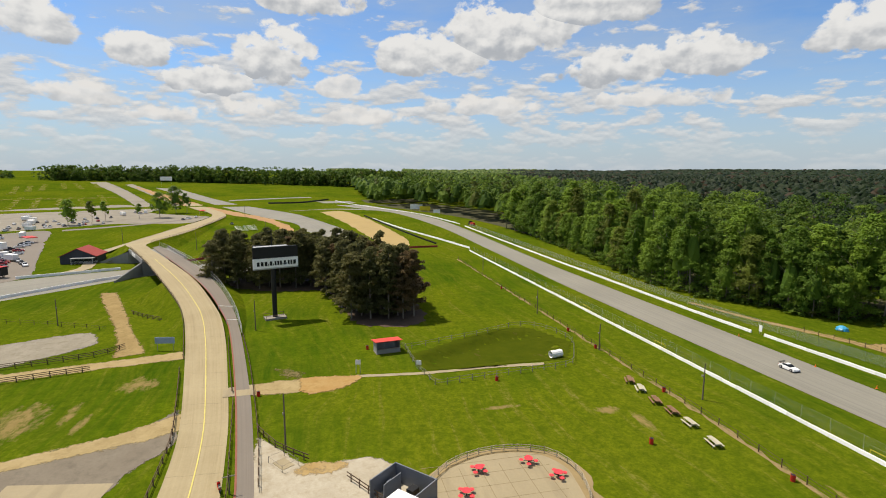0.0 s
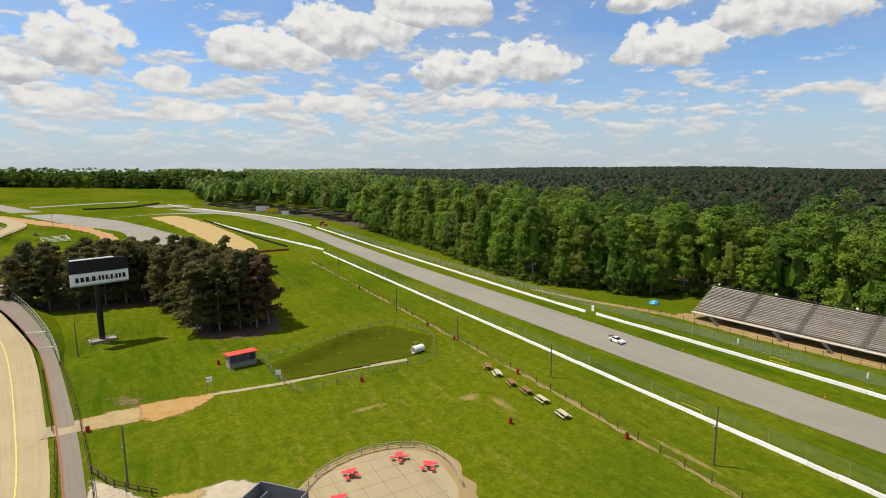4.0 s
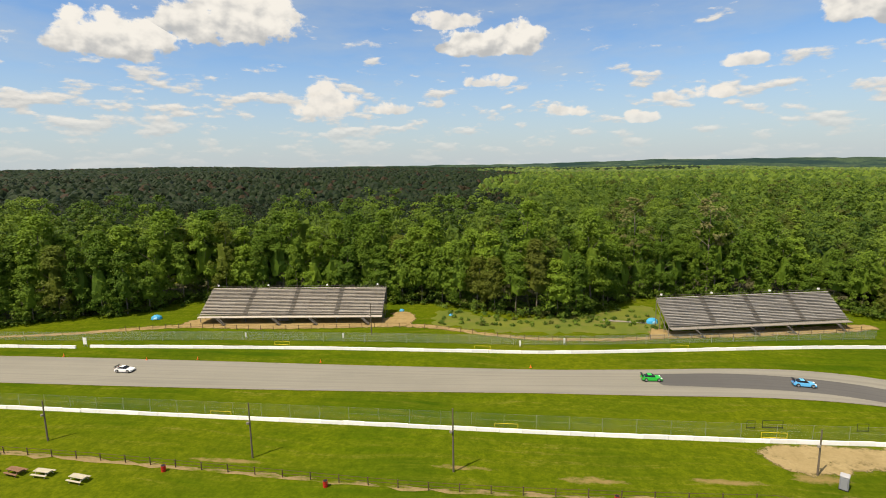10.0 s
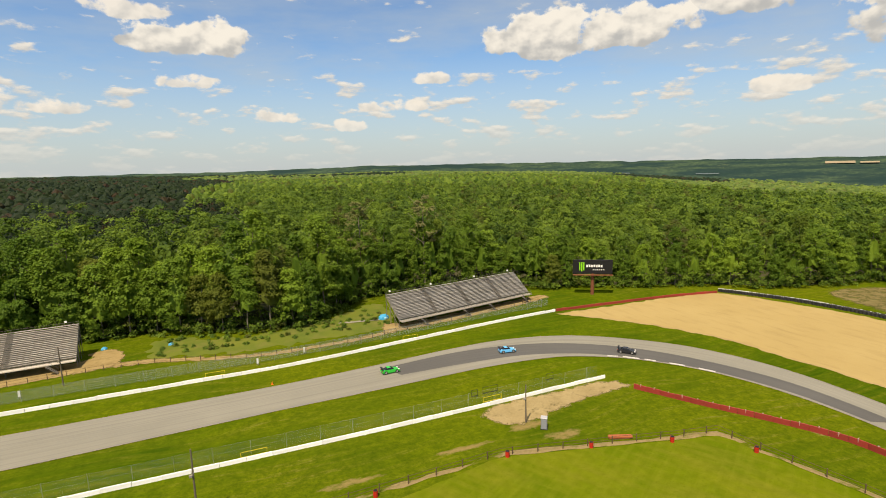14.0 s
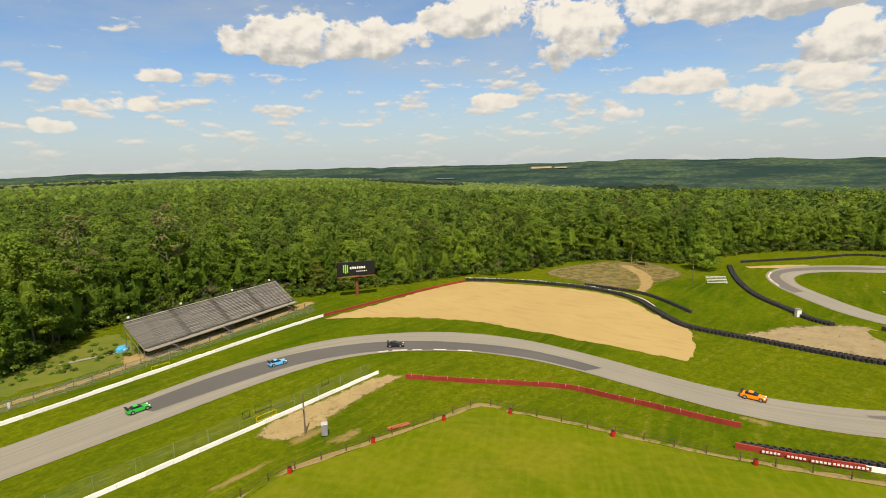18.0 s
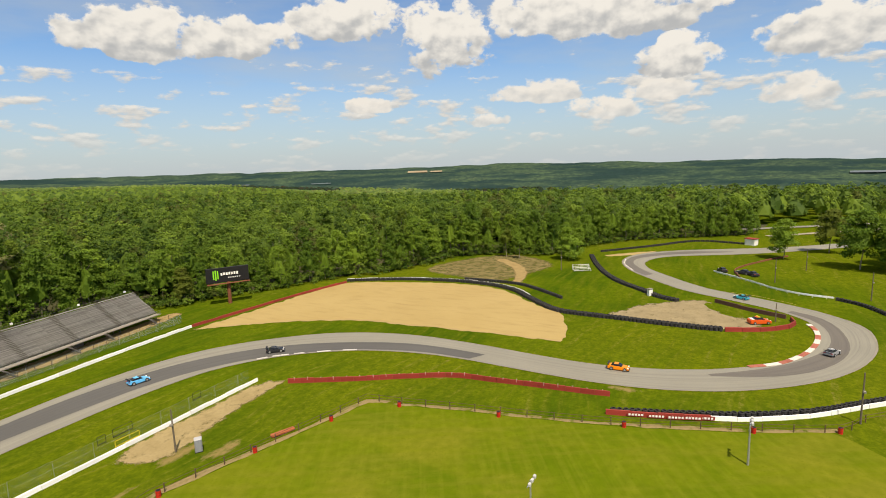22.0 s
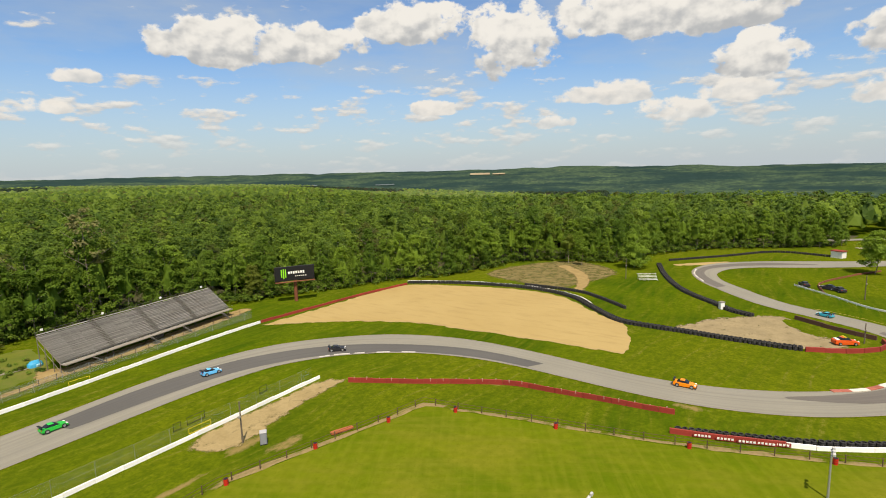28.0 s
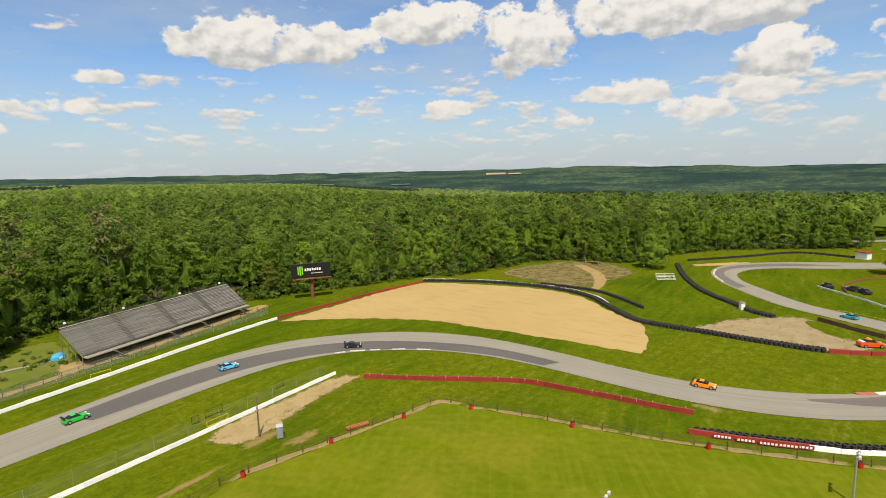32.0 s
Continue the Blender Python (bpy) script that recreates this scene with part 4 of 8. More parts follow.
def dome_cloud(domes, rng, around=7, levels=(0.0, 0.45, 0.8), jit=0.2):
    """Rough leafy domes, one for each row x, y, z of the foot, half width, height, as loose triangles."""
    n, rings = len(domes), []
    for k, e in enumerate(levels):
        a = np.arange(around) * 2 * math.pi / around + k * math.pi / around
        rr = math.cos(e * math.pi / 2) * (1 + rng.normal(0, jit, (n, around)))
        zz = np.sin(np.clip(e + rng.normal(0, jit * 0.35, (n, around)), 0, 1) * math.pi / 2)
        rings.append(domes[:, None, :3] + np.stack([rr * np.cos(a) * domes[:, 3:4], rr * np.sin(a) * domes[:, 3:4], zz * domes[:, 4:5]], 2))
    top = domes[:, None, :3] + np.stack([rng.normal(0, 0.15, n) * domes[:, 3], rng.normal(0, 0.15, n) * domes[:, 3], domes[:, 4] * rng.uniform(0.95, 1.1, n)], 1)[:, None]
    tri = []
    for lo, hi in zip(rings, rings[1:]):
        for i in range(around):
            j = (i + 1) % around
            tri.append(np.stack([lo[:, i], lo[:, j], hi[:, i]], 1))
            tri.append(np.stack([lo[:, j], hi[:, j], hi[:, i]], 1))
    for i in range(around):
        tri.append(np.stack([rings[-1][:, i], rings[-1][:, (i + 1) % around], top[:, 0]], 1))
    return np.stack(tri, 1).reshape(-1, 3), len(tri)


def quads_mesh(name, verts, mat, tone=None):
    n = len(verts) // 3
    me = bpy.data.meshes.new(name)
    me.vertices.add(n * 3)
    me.vertices.foreach_set("co", np.ascontiguousarray(verts, np.float32).ravel())
    me.loops.add(n * 3)
    me.loops.foreach_set("vertex_index", np.arange(n * 3, dtype=np.int32))
    me.polygons.add(n)
    me.polygons.foreach_set("loop_start", np.arange(0, n * 3, 3, dtype=np.int32))
    me.update(calc_edges=True)
    if tone is not None:
        me.attributes.new("tone", "FLOAT", "FACE").data.foreach_set("value", np.ascontiguousarray(tone, np.float32))
    me.materials.append(mat)
    return me


def crown_clumps(rng, height, width, base, count):
    """Clumps over the outside of an uneven domed crown between base and height, in lobes with gaps."""
    out = []
    lobes = [(rng.uniform(0, 6.28), rng.uniform(0.1, 1.0), rng.uniform(0.7, 1.1)) for _ in range(14)]
    lobes += [(rng.uniform(0, 6.28), 0.95, 0.5), (rng.uniform(0, 6.28), 0.86, 0.8)]
    for i in range(count):
        a, v, k = lobes[i % len(lobes)]
        u = float(np.clip(v + rng.normal(0, 0.10), 0.03, 0.98))
        reach = width * 0.5 * math.sin(math.pi * (0.30 + 0.64 * u)) ** 0.75
        ang = a + rng.normal(0, 0.5)
        d = reach * k * rng.uniform(0.6, 1.0)
        z = base + (height - base) * u
        out.append((d * math.cos(ang), d * math.sin(ang), z - 0.5, width * rng.uniform(0.08, 0.17)))
    return np.array(out)


def trunk_mesh(rng, height, base, r, limbs=6, bark=None):
    bm = bmesh.new()
    x, y, z, rr = 0.0, 0.0, -0.5, r
    nodes = []
    for k in range(5):
        nx, ny, nz = x + rng.normal(0, 0.25), y + rng.normal(0, 0.25), z + height * 0.17
        rod(bm, (x, y, z), (nx, ny, nz), rr, rr * 0.8, 7)
        x, y, z, rr = nx, ny, nz, rr * 0.8
        nodes.append((x, y, z, rr))
    for k in range(limbs):
        nx, ny, nz, nr = nodes[min(4, 1 + k % 4)]
        a, l = rng.uniform(0, 6.28), height * rng.uniform(0.12, 0.22)
        e = (nx + math.cos(a) * l, ny + math.sin(a) * l, nz + l * rng.uniform(0.5, 1.0))
        rod(bm, (nx, ny, nz), e, nr * 0.6, nr * 0.2, 5)
    me = bpy.data.meshes.new("trunk")
    bm.to_mesh(me)
    bm.free()
    me.materials.append(bark or BARK)
    return me


def tree_kind(seed, height, width, base, count=110, per=46, size=0.30, mat=None, label="tall broadleaf tree in full green leaf"):
    rng = np.random.RandomState(seed)
    root = thing("broadleaf_tree", label, "tree", "trees at the edge of the woods")
    part("trunk", trunk_mesh(rng, height, base, 0.012 * height), BARK, root)
    cl = crown_clumps(rng, height, width, base, count)
    leaves = leaf_cloud(cl, per, size, rng, 0.55, np.tile([0, 0, base + (height - base) * 0.45], (len(cl), 1)))
    if not mat:
        core = dome_cloud(np.array([(0, 0, base + (height - base) * 0.25, width * 0.22, (height - base) * 0.45)]), rng, 9, (0.0, 0.3, 0.6, 0.82))[0]
        leaves = np.concatenate([leaves, core])
    part("crown", quads_mesh("crown", leaves, mat or LEAF), mat or LEAF, root)
    return root


def tall(x):
    """Usual height of the woods along the course."""
    return np.interp(x, [-300, -20, 20, 70, 115, 200, 280], [32, 30, 29, 25, 21, 22, 19])


def woods():
    rng = np.random.RandomState(11)
    kinds = [tree_kind(21 + i, h, w, b, label=l) for i, (h, w, b, l) in enumerate([
        (24, 11, 2.4, "tall broadleaf tree in full leaf at the wood's edge"), (26, 10.5, 3.4, "tall slender broadleaf tree with a pale trunk"),
        (21, 12, 1.0, "broad leafy tree with low branches at the wood's edge"), (25, 9.5, 3.6, "tall narrow broadleaf tree in fresh green leaf"),
        (18, 11, 0.6, "bushy young broadleaf tree at the wood's edge"), (23, 12, 1.8, "round-crowned broadleaf tree with dense dark leaves")])]
    heights = [24, 26, 21, 25, 18, 23]
    line = smooth_line(EDGE, 1.0)
    placed, near, grid = [], 0, {}

    def free(x, y, gap):
        i, j = int(x // 8), int(y // 8)
        for a in (i - 1, i, i + 1):
            for b in (j - 1, j, j + 1):
                for q in grid.get((a, b), ()):
                    if (q[0] - x) ** 2 + (q[1] - y) ** 2 < gap * gap:
                        return False
        grid.setdefault((i, j), []).append((x, y))
        return True

    # the trees of the edge, one by one
    used = set()
    inner = [p for p in line if -330 < p[0] < 300]
    nor = normals_of(np.array(inner))
    for row, off in enumerate((0.0, 6.5)):
        for p, n in zip(inner, nor):
            if near >= 290:
                break
            x, y = p[:2] + n * (off + rng.uniform(0, 3.0))
            if free(x, y, 5.4):
                k = rng.randint(6) if row else rng.choice([0, 2, 4, 5, 2, 4, 1])
                s = tall(x) / 24.0 * rng.uniform(0.66, 1.02) * (0.84 if row == 0 else 1.0)
                m = pose(x, y, float(land(x, y)), 0, 0, rng.uniform(0, 360)) @ Matrix.Diagonal((s * 0.95, s * 0.95, s, 1))
                if k in used:
                    t = copy_thing(kinds[k], m)
                    t.matrix_basis = m
                else:
                    kinds[k].matrix_basis = m
                    used.add(k)
                near += 1
    # the woods behind, in one mesh for each belt: name, distances from the course, spacing, clumps, leaves, leaf size
    belts = [("woodland", 0, 300, 8.4, 22, 34, 0.40), ("woodland", 300, 650, 9.8, 14, 11, 0.72), ("far_woodland", 650, 1500, 11.5, 0, 0, 0), ("far_woodland", 1500, 3400, 24.0, 0, 0, 0)]
    for name, d0, d1, gap, clumps, per, size in belts:
        n = int(min(4.2 * d1 * d1, 12e6) * 1.6 / gap**2)
        ang, rad = np.radians(rng.uniform(-100, 112, n)), np.sqrt(rng.uniform(d0 * d0, d1 * d1, n))
        xs, ys = rad * np.sin(ang), rad * np.cos(ang)
        back = ys - edge_y(xs)
        ok = back > 8
        ok &= ~((ang < math.radians(-81)) & (back > 60))
        ok &= ~((ang > math.radians(72)) & (rad > 1500))
        cell, got = set(), []
        for x, y in zip(xs[ok], ys[ok]):
            key = (int(x // gap), int(y // gap))
            if key not in cell and (d0 > 0 or free(x, y, gap * 0.72)):
                cell.add(key)
                got.append((x, y))
        got = np.array(got)
        lie, b = land(got[:, 0], got[:, 1]), np.degrees(np.arctan2(got[:, 0], got[:, 1]))
        r = np.hypot(got[:, 0], got[:, 1])
        # 1 marks far trees whose leaf colour carries the cloud shade
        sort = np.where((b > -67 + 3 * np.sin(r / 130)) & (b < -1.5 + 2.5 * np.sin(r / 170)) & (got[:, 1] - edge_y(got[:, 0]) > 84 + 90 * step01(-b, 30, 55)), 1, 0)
        # winding bands of the farthest trees take the cloud-shaded leaf colour too
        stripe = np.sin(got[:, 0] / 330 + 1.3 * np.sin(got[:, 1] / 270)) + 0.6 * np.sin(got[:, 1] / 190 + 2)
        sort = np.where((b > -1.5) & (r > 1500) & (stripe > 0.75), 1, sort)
        high = np.where(r < 600, tall(got[:, 0]), 22) * rng.uniform(0.62, 1.0, len(got))
        wide = gap * rng.uniform(0.8, 1.28, len(got))
        tones = rng.uniform(0, 1, len(got))
        for which, mat in ((0, LEAF_FAR if d0 < 1500 else LEAF_HAZE), (1, LEAF_CLOUD_SHADED)):
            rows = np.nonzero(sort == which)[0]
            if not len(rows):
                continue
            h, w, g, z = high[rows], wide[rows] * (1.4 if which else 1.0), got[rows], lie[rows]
            deep = np.where(h * 0.62 > w * 0.9, w * 0.9, h * 0.62)
            full = (0.86 if d0 else 0.66) if clumps else 1.0
            domes = np.stack([g[:, 0], g[:, 1], z + h * full - deep, w * 0.5 * full, deep], 1)
            verts, each = dome_cloud(domes, rng) if d0 else dome_cloud(domes, rng, 6, (0.0, 0.6))
            tone = tones[rows].repeat(each)
            if clumps:
                u = rng.uniform(-0.55 if d0 == 0 else -0.1, 1.0, (len(rows), clumps))
                u[:, 0] = 0.96
                a = rng.uniform(0, 6.28, u.shape)
                reach = np.sqrt(np.clip(1 - np.clip(u, 0, 1) ** 2, 0, 1)) * rng.uniform(0.75, 1.05, u.shape) * (w * 0.46)[:, None]
                cl = np.stack([g[:, :1] + reach * np.cos(a), g[:, 1:] + reach * np.sin(a), (z + h - deep)[:, None] + u * np.where(u > 0, deep[:, None], (h * 0.5)[:, None]) - 0.6, w[:, None] * rng.uniform(0.12, 0.24, u.shape)], 2).reshape(-1, 4)
                hubs = np.stack([g[:, 0], g[:, 1], z + h - deep], 1).repeat(clumps, 0)
                verts = np.concatenate([verts, leaf_cloud(cl, per, size, rng, 0.5, hubs)])
                tone = np.concatenate([tone, tones[rows].repeat(clumps * per)])
            label = "woodland on the far slopes, leaves coloured dark for cloud shade" if which else "dense green broadleaf woodland stretching into the distance"
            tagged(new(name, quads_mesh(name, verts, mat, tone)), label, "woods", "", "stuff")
    return near


woods()


def forest_floor():
    """Dark leaf litter under the trees, following the land."""
    line = smooth_line([p for p in EDGE if p[0] < 340], 6.0)
    verts, faces, deep = [], [], (2.0, 6, 12, 20, 32, 48, 70, 100)
    nor = normals_of(line)
    for (x, y), (nx, ny) in zip(line[:, :2], nor):
        for d in deep:
            verts.append((x + nx * d, y + ny * d, float(land(x + nx * d, y + ny * d)) + 0.12))
    k = len(deep)
    for i in range(len(line) - 1):
        for j in range(k - 1):
            faces.append((i * k + j, (i + 1) * k + j, (i + 1) * k + j + 1, i * k + j + 1))
    litter = ground_material("leaf_litter", (0.045, 0.045, 0.018), (0.075, 0.065, 0.028), (0.03, 0.045, 0.012), 0.4, 0.95)
    tagged(new("forest_floor", mesh_of("forest_floor", verts, faces, litter)), "dark leaf litter and low growth under the trees", "ground", "", "structure")


forest_floor()

# ---- grandstands ----


AISLE = plain("aisle_boards", (0.13, 0.115, 0.095), 0.85, 0, 0.3)


STAND_STEEL = plain("rusty_stand_steel", (0.16, 0.145, 0.125), 0.7, 0.2, 0.4, 1.0)


def grandstand(front_a, front_b, depth, low, high, wood, label):
    """Sloping bleachers on a steel frame: plank rows, stair aisles, front walk, back rail."""
    a, b = Vector((*front_a, 0)), Vector((*front_b, 0))
    length, turn = (b - a).length, math.degrees(math.atan2(b.y - a.y, b.x - a.x))
    root = thing("grandstand", label, "grandstand", "", "", (a.x, a.y, 0), turn)
    rows = 19
    bays = 12
    plank = boxes((0, 0, 0, length / bays - 0.03, 0.52, 0.06))
    foot = boxes((length / 2, 0, 0, length, 0.5, 0.05))
    seat_me = foot_me = None
    rng = random.Random(int(length))
    for i in range(rows):
        y, z = depth * i / (rows - 1), low + (high - low) * i / (rows - 1)
        for k in range(bays):
            ob = part("seat_plank", seat_me or plank, wood, root)
            seat_me = ob.data
            ob.matrix_basis = pose(length * (k + 0.5) / bays, y + rng.uniform(-0.03, 0.03), z + 0.42 + rng.uniform(-0.02, 0.03), 0, rng.uniform(-0.3, 0.3), rng.uniform(-0.3, 0.3))
        ob = part("foot_plank", foot_me or foot, wood, root)
        foot_me = ob.data
        ob.matrix_basis = pose(0, y - 0.32, z)
    riser = boxes((length / 2, 0, 0, length, 0.04, 0.30))
    riser_me = None
    for i in range(rows - 1):
        ob = part("riser_board", riser_me or riser, wood, root)
        riser_me = ob.data
        ob.matrix_basis = pose(0, depth * (i + 0.55) / (rows - 1), low + (high - low) * i / (rows - 1) + 0.06)
    for k in range(5):
        x = length * k / 4
        bm = bmesh.new()
        rod(bm, (x, -0.3, low - 0.1), (x, depth, high - 0.1), 0.10, None, 6)
        for j in range(4):
            y = depth * j / 3
            rod(bm, (x, y, -0.3), (x, y, low + (high - low) * j / 3), 0.08, None, 6)
        rod(bm, (x, 0, 0.2), (x, depth, high * 0.8), 0.05, None, 5)
        part("frame", bm, STAND_STEEL, root)
    step_me = None
    for k in (1, 2, 3):
        x = length * k / 4
        for i in range(rows):
            ob = part("aisle_step", step_me or boxes((0, 0, 0, 1.2, 0.55, 0.05)), AISLE, root)
            step_me = ob.data
            ob.matrix_basis = pose(x, depth * i / (rows - 1), low + (high - low) * i / (rows - 1) + 0.49)
    part("front_walk", boxes((length / 2, -1.1, low - 0.15, length, 1.3, 0.14)), plain("pale_walk_boards", (0.46, 0.41, 0.34) if wood is BLEACHER else (0.26, 0.23, 0.19), 0.8, 0, 0.3), root, "pale board walk along the front")
    bm = bmesh.new()
    for z in (0.5, 1.0):
        rod(bm, (0, depth + 0.3, high + z), (length, depth + 0.3, high + z), 0.03, None, 5)
    for k in range(13):
        rod(bm, (length * k / 12, depth + 0.3, high - 0.2), (length * k / 12, depth + 0.3, high + 1.0), 0.03, None, 5)
    part("back_rail", bm, STAND_STEEL, root)
    bm = bmesh.new()
    for z in (0.5, 1.0):
        rod(bm, (0, -1.7, low + z), (length, -1.7, low + z), 0.03, None, 5)
    part("front_rail", bm, STAND_STEEL, root)
    for k in (0.12, 0.42, 0.62, 0.9):
        x = length * k
        st = boxes(*[(x + 0.28 * i, -2.6, (low - 0.1) * (1 - i / 7.0) - 0.05, 0.3, 1.1, 0.06) for i in range(7)])
        rod(st, (x, -2.0, low + 0.9), (x + 2.0, -2.0, 0.9), 0.03, None, 5)
        rod(st, (x, -2.0, low), (x + 2.0, -2.0, 0.0), 0.06, None, 5)
        rod(st, (x, -3.1, low), (x + 2.0, -3.1, 0.0), 0.06, None, 5)
        part("stair", st, STAND_STEEL, root)
    for k in (0.03, 0.32, 0.66, 0.95):
        part("loudspeaker", boxes((length * k, depth + 0.4, high + 1.0, 0.42, 0.36, 0.4)), WHITE_PAINT, root, "white loudspeaker box on the back rail")
    part("name_board", boxes((length * 0.47, -1.8, low - 1.0, 3.0, 0.1, 0.7)), BLACK, root, "black board under the seats")
    return root


grandstand((-83, 124.8), (-34, 129.6), 8.6, 1.9, 6.9, BLEACHER, "weathered grey wooden bleachers on a steel frame, empty")
grandstand((37, 124.2), (81, 133.8), 6.6, 1.9, 6.9, BLEACHER_DARK, "dark weathered wooden bleachers beside the sand trap, empty")

# ---- roads, paths and bare ground round the road bridge ----
ROAD_L = [(-55, -19.2, 0), (-63, -19.5, 0), (-74.2, -20.4, 0), (-86, -22.3, 0), (-111.5, -27.5, 0), (-127, -30.9, 0.6), (-138.7, -33.8, 1.6), (-149.5, -37.4, 2.8), (-170.6, -46.7, 4.8), (-210.3, -63.3, 5.6), (-242.4, -77.6, 5.6), (-267.3, -86, 5),
          (-336.2, -86.5, 3), (-449, -84, 1), (-507, -98, 0.5), (-546, -116, 0.3), (-639, -150, 0)]
ROAD_R = [(-55, -11.8, 0), (-61, -12.1, 0), (-72, -13.2, 0), (-83.1, -14.6, 0), (-110.4, -19.1, 0), (-124.7, -21.7, 0.6), (-136.4, -24.4, 1.6), (-146, -27.7, 2.8), (-173.5, -38.4, 4.8), (-213, -56.6, 5.6), (-242.3, -70.2, 5.6), (-265.6, -76.5, 5),
          (-330, -73.3, 3), (-441, -72.6, 1), (-495, -82, 0.5), (-537, -97, 0.3), (-623, -129, 0)]
ribbon("concrete_road", ROAD_L, ROAD_R, 0.08, slab_road_material(), "pale concrete access road with a yellow centre line", "road")
mid = [tuple((np.array(a) + np.array(b)) / 2) for a, b in zip(ROAD_L, ROAD_R)][:10]
ribbon("road_line", [(x, y - 0.09, z) for x, y, z in mid], [(x, y + 0.09, z) for x, y, z in mid], 0.13, plain("faded_yellow", (0.50, 0.42, 0.12), 0.8, 0, 0.5, 0.5), "worn yellow road centre line", "road marking")
PATH_L = [(-55, -10.2, 0), (-60.6, -10.4, 0), (-89.2, -14.4, 0), (-124.8, -20.6, 0.5), (-139.5, -24.6, 2), (-162.3, -33, 4), (-190.9, -45.6, 5), (-218, -58, 5.4), (-245.1, -70, 5.4)]
PATH_R = [(-55, -7.9, 0), (-60, -8.1, 0), (-89, -11.9, 0), (-126, -18.4, 0.5), (-142, -22.2, 2), (-166, -30, 4), (-195, -41.7, 5), (-226, -56.5, 5.4), (-250, -68.8, 5.4)]
ribbon("footpath", PATH_L, PATH_R, 0.10, PATH_ASPHALT, "grey-brown asphalt footpath beside the road", "path")


ribbon("path_kerb", [(x, y - 0.1, z) for x, y, z in PATH_L[:8]], [(x, y + 0.16, z) for x, y, z in PATH_L[:8]], 0.16, plain("red_brown_kerb", (0.24, 0.085, 0.055), 0.8, 0, 0.4, 0.4), "worn red-brown kerb line beside the footpath", "kerb")


def bank(name, edge, out, spread, mat, label, sign):
    """A grassed slope from a raised edge down to the ground."""
    line = smooth_line(edge, 3.0)
    nor = normals_of(line) * sign
    verts, faces = [], []
    for (x, y, z), (nx, ny) in zip(line, nor):
        for k in range(4):
            d = out + spread * z * k / 3.0
            verts.append((x + nx * d, y + ny * d, z * (1 - k / 3.0) + (0.05 if k < 3 else -0.05)))
    for i in range(len(line) - 1):
        for k in range(3):
            j = 4 * i + k
            faces.append((j, j + 1, j + 5, j + 4) if sign > 0 else (j, j + 4, j + 5, j + 1))
    tagged(new(name, mesh_of(name, verts, faces, mat)), label, "bank", "", "structure")


bank("road_bank", [p for p in ROAD_L if -200 < p[0] < -105], 0.0, 1.7, GRASS, "green grass bank below the raised road", 1)
bank("road_bank", [p for p in PATH_R if -200 < p[0] < -100], 0.0, 1.6, GRASS, "green grass bank beside the footpath", -1)
bank("road_bank", [p for p in ROAD_L if -470 < p[0] < -238], 0.0, 1.7, GRASS, "green grass bank beyond the bridge", 1)
bank("road_bank", [p for p in ROAD_R if -470 < p[0] < -238], 0.0, 1.7, GRASS, "green grass bank beyond the bridge", -1)
LOOP_N = [(-120, -135), (-160, -104), (-176, -92.6), (-188, -81), (-202, -68.6), (-209, -58), (-206, -46), (-204, -36), (-212, -22), (-232, -10), (-262, -2), (-308, 2), (-350, -10), (-396, -18), (-471, -54), (-607, -109), (-730, -171), (-871, -238)]
LOOP_F = [(-150, -150), (-190, -119), (-207, -106), (-216, -90), (-222, -74), (-229, -60), (-232, -46), (-230, -38), (-234, -27), (-248, -12), (-280, 8), (-332, 18), (-389, 6), (-440, -8), (-485, -23), (-570, -65), (-681, -123), (-851, -201)]
ribbon("back_track", LOOP_N, LOOP_F, 0.05, ASPHALT, "grey asphalt track that runs under the road bridge", "road")
ribbon("link_road", [(-508, -28), (-525, 13), (-497, 67)], [(-515, -21), (-533, 20), (-505, 74)], 0.055, ASPHALT, "grey asphalt link between the tracks", "road")
ribbon("link_road", [(-648, -101), (-678, -43), (-687, -8)], [(-662, -102), (-691, -39), (-698, -9)], 0.055, ASPHALT, "grey asphalt link far along the course", "road")
ribbon("upper_road", [(-515, -149), (-604, -186), (-786, -267), (-1000, -373)], [(-543, -146), (-690, -205), (-867, -283), (-1017, -354)], 0.08, GREY_GRAVEL, "pale gravel road above the paddock", "road", 6.0, 0.4)
ribbon("upper_road", [(-560, -136), (-640, -164), (-800, -236), (-940, -300)], [(-575, -134), (-665, -164), (-830, -236), (-960, -296)], 0.08, GREY_GRAVEL, "pale gravel road beside the clay bank", "road", 6.0, 0.4)
ribbon("side_road", [(-292, -87, 4.3), (-280, -92, 2.0), (-264, -96.5, 0.2), (-246, -92, 0.1), (-228, -88, 0.1), (-216, -92, 0.1)], [(-300, -86.5, 4.2), (-288, -95, 1.8), (-266, -102, 0.1), (-246, -97, 0.1), (-230, -93, 0.1), (-220, -96, 0.1)], 0.12, CONCRETE_ROAD, "pale side road down to the back track", "road", 3.0, 0.15)
patch("sand_trap", [(-495, 2), (-500, 23), (-420, 38), (-324, 47), (-278, 48), (-259, 42), (-257, 33), (-300, 29), (-400, 18)], 0.04, SAND, "tan sand trap beside the far bend", "sand", 0.4, 3.0)
patch("clay_bank", [(-907, -277), (-731, -185), (-623, -130), (-504, -72), (-433, -37), (-365, -17), (-343, -19), (-416, -40), (-488, -79), (-573, -125), (-672, -176)], 0.1, plain("orange_clay", (0.33, 0.19, 0.08), 0.95, 0, 0.4, 0.15), "orange bare clay strip beside the track", "dirt", 0.8, 4.0)
